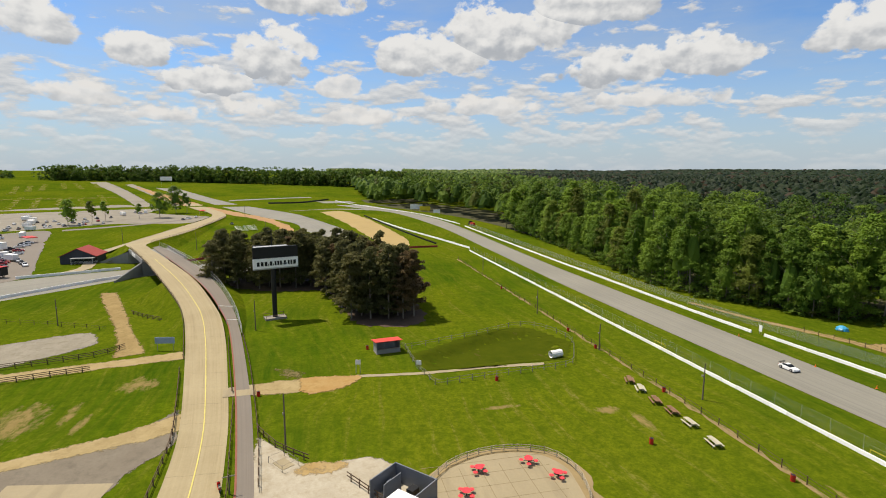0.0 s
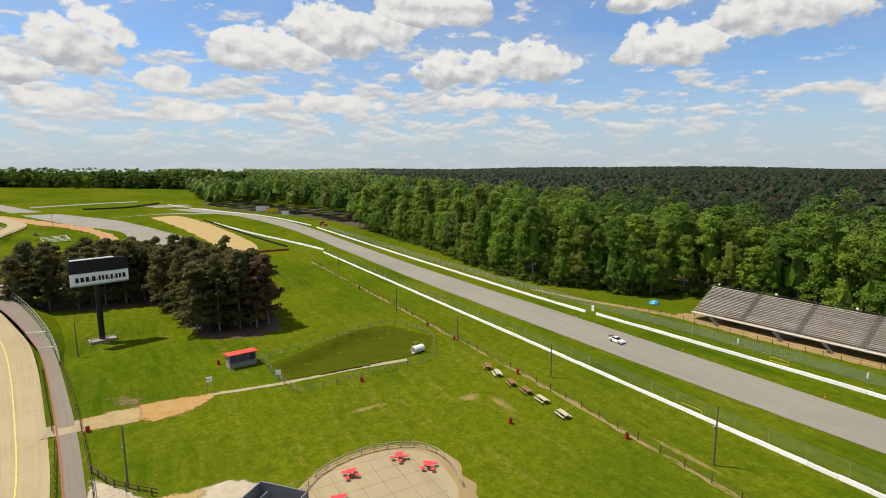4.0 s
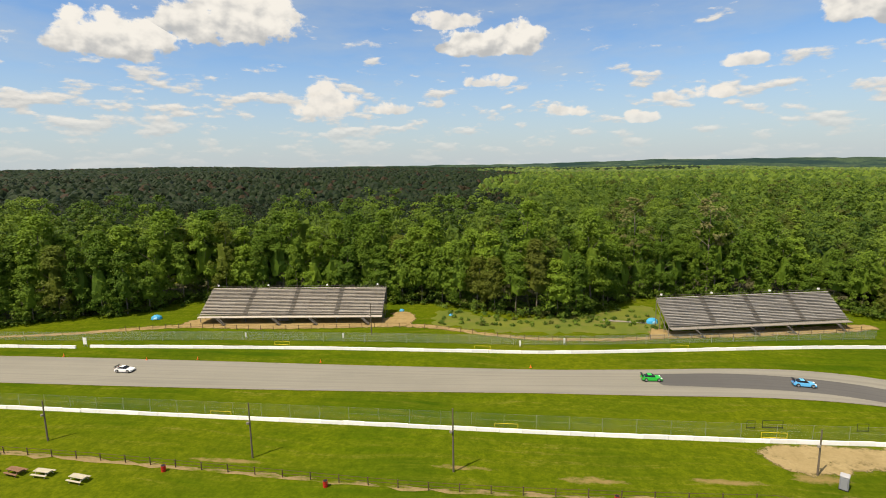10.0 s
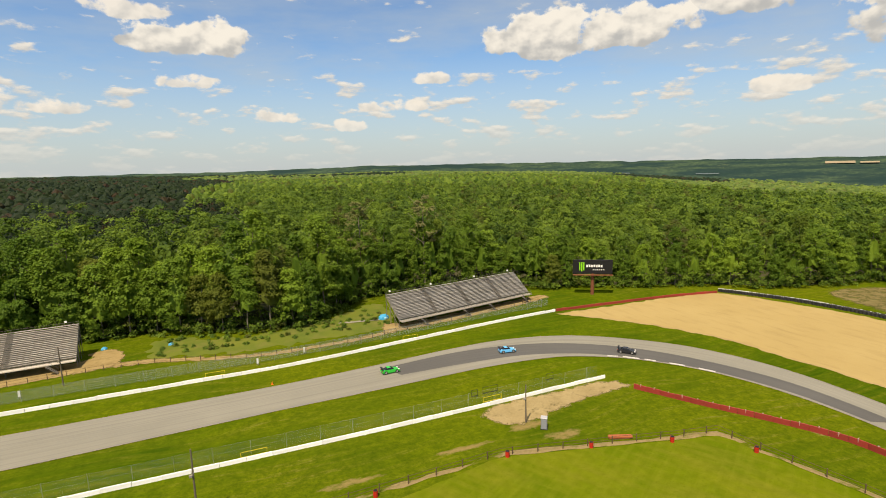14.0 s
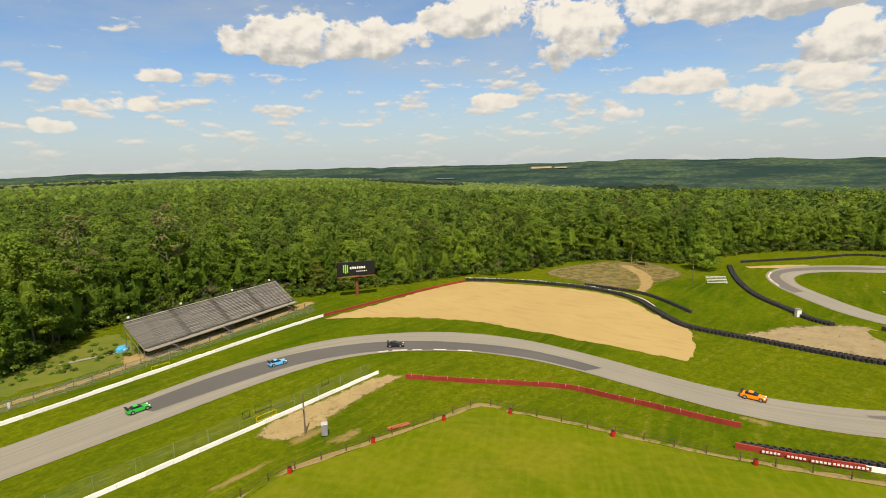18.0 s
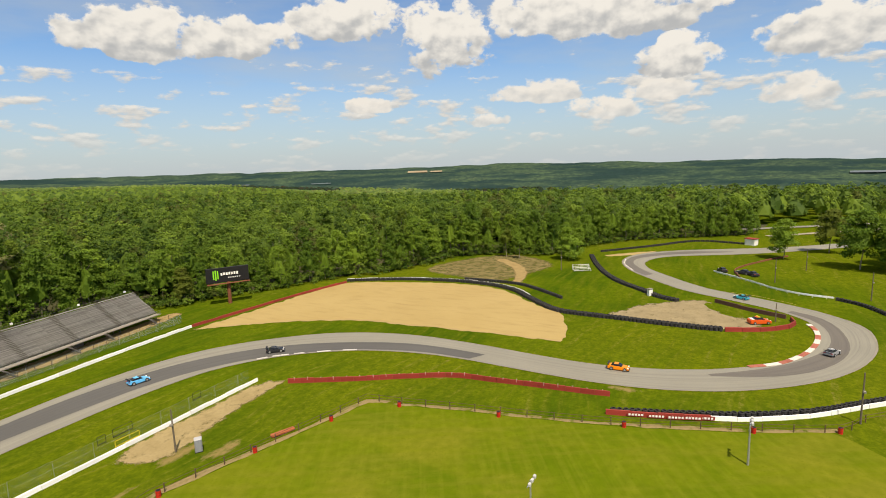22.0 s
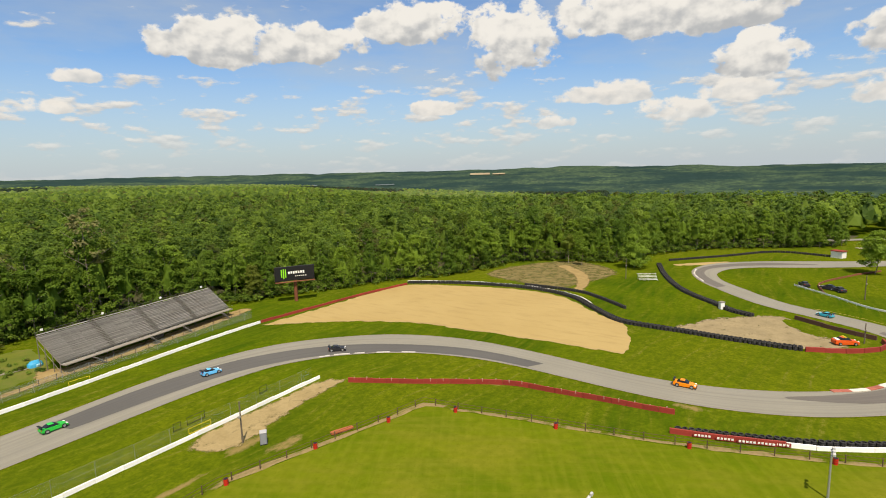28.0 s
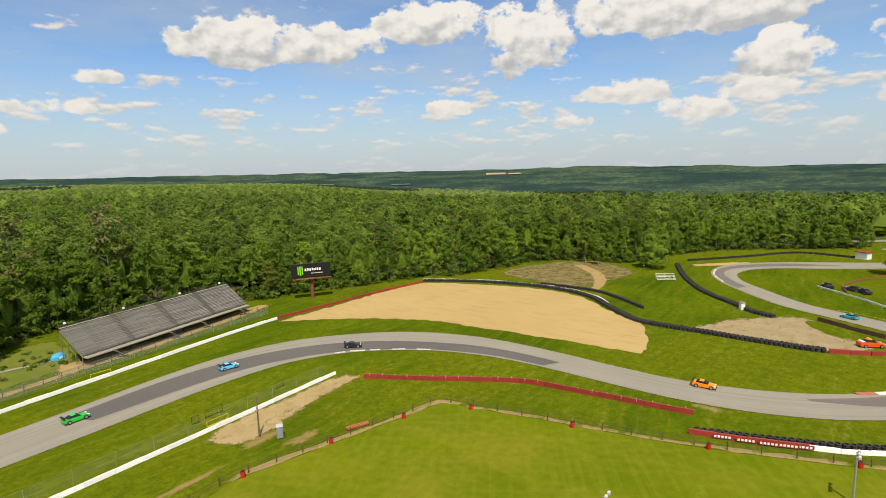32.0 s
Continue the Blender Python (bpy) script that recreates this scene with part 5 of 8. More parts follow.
patch("paddock", [(-556, -283), (-585, -240), (-604, -190), (-515, -147.5), (-457, -85), (-411, -94), (-413, -143), (-378, -194), (-420, -240), (-480, -270)], 0.06, GREY_GRAVEL, "pale gravel paddock for cars and trailers", "parking", 0.5, 4.0)
patch("paddock_lower", [(-361, -188), (-375, -166), (-313, -141), (-254, -118), (-226, -107), (-213, -104), (-196, -118), (-240, -152), (-320, -190)], 0.05, PATH_ASPHALT, "grey asphalt paddock beside the pit building", "parking", 0.3, 3.0)
ribbon("link_lane", [(-380, -160), (-330, -138), (-412, -128), (-470, -104)][:1] + [(-395, -140), (-430, -110), (-470, -92)], [(-372, -157), (-388, -136), (-424, -106), (-462, -88)], 0.07, PATH_ASPHALT, "grey lane between the two paddocks", "road", 4.0, 0.2)
FIELD_TRACKS = [((-556, -278), (-697, -331), 2.6), ((-576, -265), (-696, -313), 2.6), ((-591, -250), (-695, -291), 2.6), ((-590, -227), (-695, -271), 2.6), ((-606, -213), (-737, -265), 2.6),
                ((-739, -362), (-879, -421), 3.4), ((-788, -366), (-906, -417), 3.4), ((-809, -360), (-935, -409), 3.4), ((-831, -342), (-966, -398), 3.4), ((-843, -326), (-966, -381), 3.4), ((-868, -313), (-967, -354), 3.4), ((-664, -338), (-702, -233), 7)]
for i, (a, b, w) in enumerate(FIELD_TRACKS):
    d = np.array(b) - np.array(a)
    n = np.array([-d[1], d[0]]) / np.linalg.norm(d) * w
    ribbon("field_track", [tuple(a + n), tuple((np.array(a) + b) / 2 + n), tuple(b + n)], [tuple(a - n), tuple((np.array(a) + b) / 2 - n), tuple(b - n)], 0.1, WORN_LIGHT, "worn tan strip across the camping field", "path", 9.0, 0.7, seed=i)
worn_ground("dirt_lane", [(-181, -67.4), (-172.4, -64.5), (-150, -54.6), (-134.4, -48), (-124, -44.4), (-115.5, -42.4)], 0.05, SOIL, "brown dirt lane down the bank", "path", 0.5, 0.7, [(-181, -63.4), (-172.9, -60), (-150, -50.4), (-140, -46.6), (-128, -41.6), (-117.5, -36.6)])
worn_ground("gravel_lot", [(-129, -72), (-136, -56), (-131, -51), (-125.5, -50), (-117, -58.6), (-112, -66), (-112, -78), (-124, -80)], 0.045, LOT_GRAVEL, "pale gravel parking lot", "parking", 0.8)
worn_ground("lane", [(-108, -75), (-110.3, -60.2), (-113.6, -42.4), (-116.6, -29)], 0.055, PALE_SOIL, "pale gravel lane to the road", "path", 0.5, 0.7, [(-103.5, -73), (-105.8, -57.8), (-109.4, -41.6), (-111.8, -27.6)])
worn_ground("dirt_track", [(-73, -47), (-75.4, -40.6), (-79, -31), (-83, -24.4), (-85.4, -22)], 0.055, PALE_SOIL, "tan dirt track that meets the road", "path", 0.6, 0.6, [(-70, -46), (-72.6, -38.8), (-75.4, -29.4), (-77.6, -23.4), (-79, -20.8)])
worn_ground("old_asphalt", [(-72, -45), (-74.5, -40), (-77.5, -33), (-81.5, -26.4), (-86.8, -22.6)], 0.035, OLD_ASPHALT, "old grey asphalt apron", "parking", 0.35, 0.7, [(-54, -45), (-58, -34), (-63.1, -26.4), (-68.4, -24.6), (-74.6, -20.6)])
ribbon("concrete_slab", [(-68.4, -38.4), (-67.2, -32), (-66.0, -25.6)], [(-58, -39), (-57, -33), (-56, -27)], 0.06, CONCRETE_ROAD, "pale concrete slab", "slab")
worn_ground("dirt_path", [(-94.6, -12.4), (-95.4, -6), (-95, 1), (-94.8, 7)], 0.045, PALE_SOIL, "pale trodden dirt path", "path", 0.6, 0.5, [(-89.8, -12), (-89.4, -6), (-90.2, 1), (-93.4, 7)])
worn_ground("dirt_stain", [(-96, -3.6), (-95.6, 2), (-94.4, 7.4), (-91.6, 6.4), (-88.8, 2), (-88.8, -3)], 0.06, ORANGE_SOIL, "orange bare earth beside the path", "dirt", 0.6, 0.5)
worn_ground("dirt_stain", [(-101, -8.4), (-99.4, -5), (-96, -3.4), (-96.4, -6)], 0.05, THIN_SOIL, "dark worn patch beside the path", "dirt", 0.8, 0.5)
ribbon("garden_path", [(-95.2, 7), (-93.8, 20.2), (-94, 33.7), (-93.4, 45)], [(-93.8, 7.2), (-92.6, 20.4), (-92.8, 33.7), (-92, 44.5)], 0.05, CONCRETE_ROAD, "narrow pale path beside the basin", "path", 1.5, 0.08)
ribbon("path_crossing", [(-93.8, -17), (-94.2, -14.6), (-94.6, -12)], [(-89.9, -16.4), (-89.9, -14), (-89.8, -11.6)], 0.125, CONCRETE_ROAD, "pale trodden strip across the footpath", "path", 1.0, 0.12)
BASIN_GRASS = worn_material("basin_grass", (0.100, 0.078, 0.022), 0.60, (0.032, 0.052, 0.003), (0.070, 0.082, 0.005))


def basin():
    """The sunken floor and sides of the basin, rough with weeds."""
    bm = bmesh.new()
    xs, ys = np.arange(-119, -93, 0.8), np.arange(17, 58, 0.8)
    deep = in_basin(xs[:, None] + 0 * ys, ys[None] + 0 * xs[:, None])
    vs = {}
    rng = np.random.RandomState(3)
    for i, x in enumerate(xs):
        for j, y in enumerate(ys):
            if deep[i, j] > -0.9:
                vs[i, j] = bm.verts.new((x + rng.uniform(-0.2, 0.2), y + rng.uniform(-0.2, 0.2), float(land(x, y)) + 0.05 + rng.uniform(0, 0.10) * (deep[i, j] > 0.5)))
    for i, j in list(vs):
        q = [(i, j), (i + 1, j), (i + 1, j + 1), (i, j + 1)]
        if all(k in vs for k in q):
            bm.faces.new([vs[k] for k in q])
    tagged(part("basin", bm, BASIN_GRASS), "rough dark grass in the sunken drainage basin", "grass", "", "structure")


basin()
worn_ground("gravel_yard", [(-74, -9.2), (-70, -5.8), (-65, -2.2), (-64.6, 1.4), (-65, 6.6), (-62, 9.6), (-58, 11.4), (-48, 9), (-44, -2), (-48, -9), (-58, -9)], 0.05, WHITE_GRAVEL, "white crushed gravel yard", "gravel", 0.4, 0.6)
worn_ground("dirt_stain", [(-65.2, -1.0), (-64.6, 2.8), (-63.2, 3.2), (-62.2, -0.4), (-62.8, -3.6), (-64, -3.4)], 0.075, bare_material("stained_gravel", (0.330, 0.220, 0.085), (0.370, 0.270, 0.130), (0.300, 0.215, 0.105), 0.7, 0.5), "tan dirt stain on the gravel", "dirt", 0.7, 0.4)
worn_ground("stand_dirt", [(-88, 120.4), (-63, 121), (-33, 125), (-27, 126.6), (-26, 134), (-29, 139), (-33.5, 138), (-34, 133), (-62, 133), (-84, 129)], 0.04, SOIL, "bare tan dirt under the grandstand", "dirt", 0.7)
worn_ground("stand_dirt", [(32, 121.4), (52, 124), (84, 131.4), (86, 136), (60, 131), (39, 127.6), (35, 131)], 0.04, SOIL, "bare tan dirt under the second grandstand", "dirt", 0.7)
worn_ground("spectator_path", [(-28, 125.6), (-18.5, 124.6), (-5, 120.2), (7, 118), (23, 119), (35, 121.2)], 0.035, SOIL, "trodden dirt path behind the wall", "path", 0.35, 0.5, [(-28, 128), (-18.5, 127), (-4.5, 122.2), (7, 120), (23, 121), (35, 123.2)])
worn_ground("spectator_path", [(-130, 108), (-112, 112), (-98, 116.6), (-84, 120.6)], 0.035, SOIL, "trodden dirt path to the grandstand", "path", 0.5, 0.6, [(-130, 109.6), (-112, 114), (-98, 119.4), (-84, 123.4)])
worn_ground("service_area", [(127.5, 27), (140, 20), (146.3, 13.5), (150.5, 8), (149, 4), (140, 2), (136, -4), (131.5, -6), (127, 1), (126.5, 16)], 0.04, bare_material("service_dirt", (0.235, 0.188, 0.112), (0.295, 0.236, 0.138), (0.180, 0.142, 0.075), 1.3, 0.34), "grey-brown dirt service area beside the hairpin", "dirt", 1.0)
worn_ground("wall_end_dirt", [(64.8, 71.4), (61.8, 74.8), (50, 74.9), (37, 74.2), (35.4, 70.4), (40.2, 67.2), (49, 69.6), (57, 70.8)], 0.045, bare_material("wall_end_soil", (0.270, 0.205, 0.100), (0.330, 0.255, 0.130), (0.205, 0.155, 0.072), 1.0, 0.38), "pale bare dirt beside the end of the wall", "dirt", 1.0, 0.6)
patch("service_grass", [(149, 5), (146, -1), (141, -7), (137.5, -6), (140, 0), (144, 5)], 0.05, GRASS, "grass island in the service area", "grass", 0.2)
worn_ground("dirt_mound", [(154, 66), (158, 86), (166, 99), (190, 92), (202, 80), (196, 66), (186, 58), (172, 60)], 0.04, THIN_SOIL, "thin brown turf at the edge of the woods", "dirt", 1.5)
worn_ground("dirt_lane", [(155.4, 61.6), (166, 64.4), (178, 71), (190, 82)], 0.07, SOIL, "brown dirt lane up to the woods", "path", 0.6, 0.8, [(154, 58.6), (168, 61), (181, 67.6), (193, 79)])
patch("sand_strip", [(212, 44), (220, 36), (227, 27), (219, 29), (211, 41)], 0.04, SAND, "pale sand strip outside the far bend", "sand", 0.3)
patch("rough_bank", [(-20, 128), (0, 124), (20, 124), (36, 128), (38, 150), (20, 140), (0, 134), (-20, 142)], 0.02, ROUGH_GRASS, "rough unmown grass below the woods", "grass", 0.8)
ribbon("clearing_road", [(296, 2), (312, -22), (330, -52), (350, -86)], [(301, 4), (317, -20), (335, -50), (355, -84)], 0.3, ASPHALT, "grey road across the clearing behind the far bend", "road", 3.0, 0.2)
ribbon("clearing_road", [(280, -16), (292, -32), (303, -46), (318, -66)], [(283, -14), (295, -30), (306, -44), (321, -64)], 0.3, PALE_TRACK, "pale track across the clearing", "path", 3.0, 0.2)
ribbon("dirt_margin", [(-220, 59.6), (-146, 60.2), (-99, 60.4), (-63, 60.2), (-36, 59.2), (-9, 58.4), (15, 59.2), (33, 60.4)], [(-220, 60.4), (-146, 61), (-99, 61.2), (-63, 61), (-36, 60), (-9, 59.2), (15, 60), (33, 61.2)], 0.03, TRODDEN, "bare dirt strip under the fence", "dirt", 2.0, 0.18)
ribbon("dirt_margin", [(33, 60.2), (45, 57), (57, 53.6), (64.4, 51.6), (65.2, 47), (67.6, 37.5), (70, 25.2), (73, 13), (78.6, -3.5), (83.3, -14)], [(33, 61.2), (45, 58), (57.3, 54.6), (65.4, 52.4), (66, 47), (68.4, 37.8), (70.8, 25.4), (73.8, 13.4), (79.4, -3.2), (84, -13.6)], 0.03, TRODDEN, "bare dirt strip under the fence", "dirt", 2.0, 0.15)
def mown_material():
    m, n, shader = material("mown_grass", 1.0)
    shader.inputs["Specular IOR Level"].default_value = 0.0
    p = world_place(n)
    wide = n.noise(p, 0.04, 4.0, 0.6)
    patchy = n.noise(n.vec("MULTIPLY", p, (0.07, 0.035, 0.0)), 1.0, 5.0, 0.65)
    clump = n.noise(p, 0.8, 5.0, 0.8)
    fine = n.noise(p, 1.6, 6.0, 0.85)
    xyz = n.add("ShaderNodeSeparateXYZ", (0, p)).outputs
    across = n.math("ADD", n.math("MULTIPLY", xyz[0], -0.52), n.math("MULTIPLY", xyz[1], 0.85))
    along_ = n.math("ADD", n.math("MULTIPLY", xyz[0], 0.85), n.math("MULTIPLY", xyz[1], 0.52))
    lane = n.noise(n.add("ShaderNodeCombineXYZ", (0, n.math("MULTIPLY", across, 0.95)), (1, n.math("MULTIPLY", along_, 0.03))).outputs[0], 1.0, 3.0, 0.6)
    cross_ = n.noise(n.add("ShaderNodeCombineXYZ", (0, n.math("MULTIPLY", across, 0.05)), (1, n.math("MULTIPLY", along_, 0.6))).outputs[0], 1.0, 4.0, 0.6)
    col = n.mix(n.range(wide, 0.35, 0.65), (0.100, 0.142, 0.006), (0.160, 0.170, 0.012))
    col = n.mix(n.range(patchy, 0.46, 0.60, 0.0, 0.7), col, (0.074, 0.120, 0.005))
    col = n.mix(n.range(lane, 0.45, 0.62, 0.0, 0.28), col, (0.192, 0.194, 0.020))
    col = n.mix(n.range(n.math("ADD", n.math("MULTIPLY", cross_, 0.5), n.math("MULTIPLY", wide, 0.5)), 0.48, 0.60, 0.0, 0.45), col, (0.186, 0.170, 0.022))
    col = n.mix(n.range(clump, 0.36, 0.60, 0.45, 0.0), col, (0.056, 0.084, 0.004))
    col = n.mix(n.range(fine, 0.44, 0.64, 0.0, 0.6), col, (0.060, 0.086, 0.004))
    col = bare_spots(n, p, col)
    n.tree.links.new(col, shader.inputs["Base Color"])
    b = n.add("ShaderNodeBump", ("Height", fine), Strength=0.4, Distance=0.1)
    n.tree.links.new(b.outputs[0], shader.inputs["Normal"])
    return m


MOWN = mown_material()
patch("mown_field", [(28, 59.6), (32, 60), (45, 56.8), (57.2, 53.4), (64.2, 51.4), (65.4, 46.6), (67.4, 37.4), (70, 25), (72.8, 13), (78.4, -3.4), (82.6, -13), (66, -24), (30, -30), (-10, -20), (-15, 30), (0, 52)], 0.015, MOWN, "pale mown grass field with faint stripes", "grass", 0.05)

# ---- kerbs ----


WORN_KERB = (plain("kerb_worn_white", (0.50, 0.48, 0.43), 0.7, 0, 0.35), plain("kerb_worn_grey", (0.40, 0.35, 0.30), 0.7, 0, 0.4))


def kerb(name, points, width, label, span=1.6, paints=None):
    stations, run = along(points, span)
    root = thing(name, label, "kerb", "", "structure")
    data = []
    for mat in paints or (plain("kerb_red", (0.32, 0.10, 0.065), 0.7, 0, 0.4), plain("kerb_white", (0.58, 0.54, 0.47), 0.6, 0, 0.25)):
        bm = box(bmesh.new(), 0, 0, 0, run - 0.02, width, 0.14)
        bmesh.ops.bevel(bm, geom=list(bm.edges), offset=0.03, segments=1, affect="EDGES")
        me = bpy.data.meshes.new("kerb_block")
        bm.to_mesh(me)
        bm.free()
        me.materials.append(mat)
        data.append(me)
    for i, (x, y, a) in enumerate(stations):
        ob = part("kerb_block", data[(i // 2) % 2], None, root)
        ob.matrix_basis = pose(x, y, 0.03, 0, 0, a)


kerb("kerb", [(104.5, -3.4), (108.4, -8.4), (114.8, -12.6), (121.7, -15.3), (127.8, -16.5), (132.8, -16.6), (137, -15.8)], 1.0, "red and white kerb blocks on the hairpin")
for a, b in (((70.8, 85.1), (72.6, 83.9)), ((73.4, 83.4), (75.6, 80.9)), ((76.3, 80.2), (77.7, 78.5)), ((79.2, 76.4), (80.9, 74.1)), ((82.2, 71.9), (83.6, 69.2))):
    kerb("kerb", [a, ((a[0] + b[0]) / 2, (a[1] + b[1]) / 2), b], 0.42, "short worn white kerb on the bend", 1.4, WORN_KERB)
kerb("kerb", [(185, 29), (196, 33.6), (205.6, 34.8)], 0.5, "low grey kerb on the far bend", 1.6, WORN_KERB)

# ---- tyre walls ----


def tyre_stack(n=4, r=0.46, h=0.27):
    bm = bmesh.new()
    for k in range(n):
        for (r0, z0), (r1, z1) in zip([(r * 0.62, 0.0), (r * 0.9, 0.0), (r, 0.07), (r, h - 0.07), (r * 0.9, h), (r * 0.62, h)], [(r * 0.9, 0.0), (r, 0.07), (r, h - 0.07), (r * 0.9, h), (r * 0.62, h), (r * 0.62, 0.0)]):
            for i in range(8):
                a, b = i * math.pi / 4, (i + 1) * math.pi / 4
                z = k * h
                vs = [bm.verts.new((q * math.cos(t), q * math.sin(t), z + w)) for q, w, t in ((r0, z0, a), (r0, z0, b), (r1, z1, b), (r1, z1, a))]
                bm.faces.new(vs)
    bmesh.ops.remove_doubles(bm, verts=bm.verts, dist=0.001)
    me = bpy.data.meshes.new("tyre_stack")
    bm.to_mesh(me)
    bm.free()
    me.materials.append(RUBBER)
    return me


STACK = tyre_stack(3)


def tyre_wall(points, label, rows=2, step=0.95, seed=2):
    root = thing("tyre_wall", label, "tyre wall", "", "structure")
    stations, _ = along(points, step)
    rng = random.Random(seed)
    for x, y, a in stations:
        for k in range(rows):
            ob = part("tyre_stack", STACK, None, root)
            n = math.radians(a + 90)
            ob.matrix_basis = pose(x + math.cos(n) * 0.85 * k + rng.uniform(-0.06, 0.06), y + math.sin(n) * 0.85 * k + rng.uniform(-0.06, 0.06), gz(x, y) + rng.uniform(-0.04, 0.02), rng.uniform(-3, 3), rng.uniform(-3, 3), rng.uniform(0, 360))


tyre_wall([(137, 114.4), (142, 105), (146, 95), (149, 78.5), (147.8, 66), (143.8, 57), (137.8, 50.9), (130.8, 43.7), (126.9, 38.5), (125.9, 32), (125.6, 24), (124.9, 14), (124.7, 5), (125, 1)], "black stacked-tyre wall behind the sand trap", 2, 0.9)
block_wall("tyre_wall_backing", [(137.8, 115), (143, 105.4), (147.2, 95), (150.2, 78.5), (149, 65.6), (144.8, 56.2), (139, 50)], 0.84, 0.4, WHITE_PAINT, "white wall behind the tyres")
tyre_wall([(153.2, 77.7), (152.4, 60), (147.8, 51), (140, 41)], "second black tyre wall in the grass", 1, 0.9, 3)
tyre_wall([(209, 49), (192, 43.4), (177, 37.2), (165.6, 30.6), (156, 22.2), (150, 17), (147.3, 12)], "long black tyre wall outside the bend", 2, 0.95, 4)
tyre_wall([(219, 47), (238, 30), (258, 12.8), (254, -6.7)], "black tyre wall along the far bend", 1, 0.95, 5)
tyre_wall([(76.5, 15.5), (79, 8), (81.2, 2), (83.4, -3.2), (88, -11), (94.2, -18.2), (100, -24.8), (108.6, -30.4), (120, -34)], "black tyres in front of the banner wall", 1, 0.9, 6)
tyre_wall([(-447, 38), (-346, 50), (-293, 57), (-268, 61)], "black tyre wall beside the far sand trap", 1, 1.6, 7)
tyre_wall([(163, -24.4), (157.5, -29.5), (145, -34.4)], "black tyre wall outside the hairpin exit", 1, 1.0, 8)
block_wall("red_wall", [(-236, 22), (-248, 30.6), (-256, 43), (-257.4, 59.3)], 1.0, 0.4, RED_PAINT, "dark red wall beside the far sand trap")
block_wall("red_wall", [(-236, -56), (-246, -46), (-262, -33), (-275, -20)], 1.0, 0.4, RED_PAINT, "dark red wall beyond the road bridge")
block_wall("red_wall", [(183, -3), (197, -2), (214, -10), (228, -19)], 0.6, 0.4, plain("brown_red_paint", (0.17, 0.06, 0.03), 0.7), "rust-red barrier inside the far bend")
block_wall("pit_wall", [(-176, -97), (-190, -86), (-203, -74), (-210, -67)], 1.0, 0.5, WHITE_PAINT, "white wall along the back track")
block_wall("pit_wall", [(-212, -106), (-217, -92), (-224, -76)], 1.0, 0.5, WHITE_PAINT, "white wall below the pit building")


def guard_rail(points, label, mat, step=3.0):
    root = thing("guard_rail", label, "guard rail", "", "structure")
    post_row(root, points, step, 0.75, 0.07, mat, "post", 1.0)
    rail_line(root, points, (0.45, 0.68), 0.11, mat, "rail", 2.0)


guard_rail([(190, 4.5), (178.5, -5), (169.2, -11.8), (164.6, -18.3), (163, -24)], "white steel guard rail inside the bend", WHITE_PAINT)

# ---- fences ----


def fence(name, points, label, step, height, mat, wires, size=0.07, wire=0.02, category="fence", wire_mat=None):
    root = thing(name, label, category, "", "structure")
    post_row(root, points, step, height, size, mat)
    rail_line(root, points, wires, wire, wire_mat or mat)
    return root


def mesh_material(low, high):
    """Chain-link wire too fine to tell apart: mostly open, a thin share of dull steel."""
    m, n, shader = material("chain_link", 0.7)
    shader.inputs["Base Color"].default_value = (0.30, 0.33, 0.30, 1)
    p = world_place(n)
    share = n.range(n.noise(p, 0.25, 3.0, 0.6), 0.3, 0.7, low, high)
    clear = n.add("ShaderNodeBsdfTransparent")
    both = n.add("ShaderNodeMixShader", (0, share), (1, clear.outputs[0]), (2, shader.outputs[0]))
    n.tree.links.new(both.outputs[0], m.node_tree.nodes["Material Output"].inputs[0])
    return m


CHAIN_LINK, FINE_LINK = mesh_material(0.14, 0.27), mesh_material(0.03, 0.09)


def wire_mesh(root, points, low, high, mat):
    """The chain-link web of a fence, a thin sheet between its posts."""
    line = smooth_line(points, 5.0)
    verts, faces = [], []
    for x, y in line[:, :2]:
        z = gz(x, y)
        verts += [(x, y, z + low), (x, y, z + high)]
    for i in range(len(line) - 1):
        faces.append((2 * i, 2 * i + 2, 2 * i + 3, 2 * i + 1))
    part("wire_mesh", mesh_of("wire_mesh", verts, faces, mat), mat, root, "fine grey chain-link web")


FENCE_LINE = [(-220, 60), (-182, 59.6), (-146, 60.4), (-99, 60.6), (-63, 60.6), (-36, 59.6), (-9, 58.7), (15, 59.5), (31.8, 60.6)]
fence("spectator_fence", FENCE_LINE, "low brown post and wire fence along the lawn", 4.0, 1.25, BROWN_WOOD, (0.6, 1.1), 0.08, 0.025)
fence("spectator_fence", [(31.8, 60.6), (45, 57.4), (57.3, 54.2), (64.8, 52.6)], "low brown post and wire fence to the corner", 3.6, 1.25, BROWN_WOOD, (0.6, 1.1), 0.08, 0.025)
fence("spectator_fence", [(64.8, 52.4), (65.7, 47), (67.8, 37.5), (70.3, 25.2), (73.3, 13), (79, -3.5), (83.5, -14), (87.6, -16.9), (94, -24), (104, -33)], "low brown post and wire fence beside the mown field", 4.0, 1.25, BROWN_WOOD, (0.6, 1.1), 0.08, 0.025)
NEAR_CATCH = fence("catch_fence", [(-240, 73), (-140, 74.4), (-80, 75.2), (-28, 75.8), (20, 76.2), (62, 77.4)], "thin steel mesh fence above the near wall", 5.0, 2.3, STEEL, (1.2, 2.25), 0.02, 0.005)
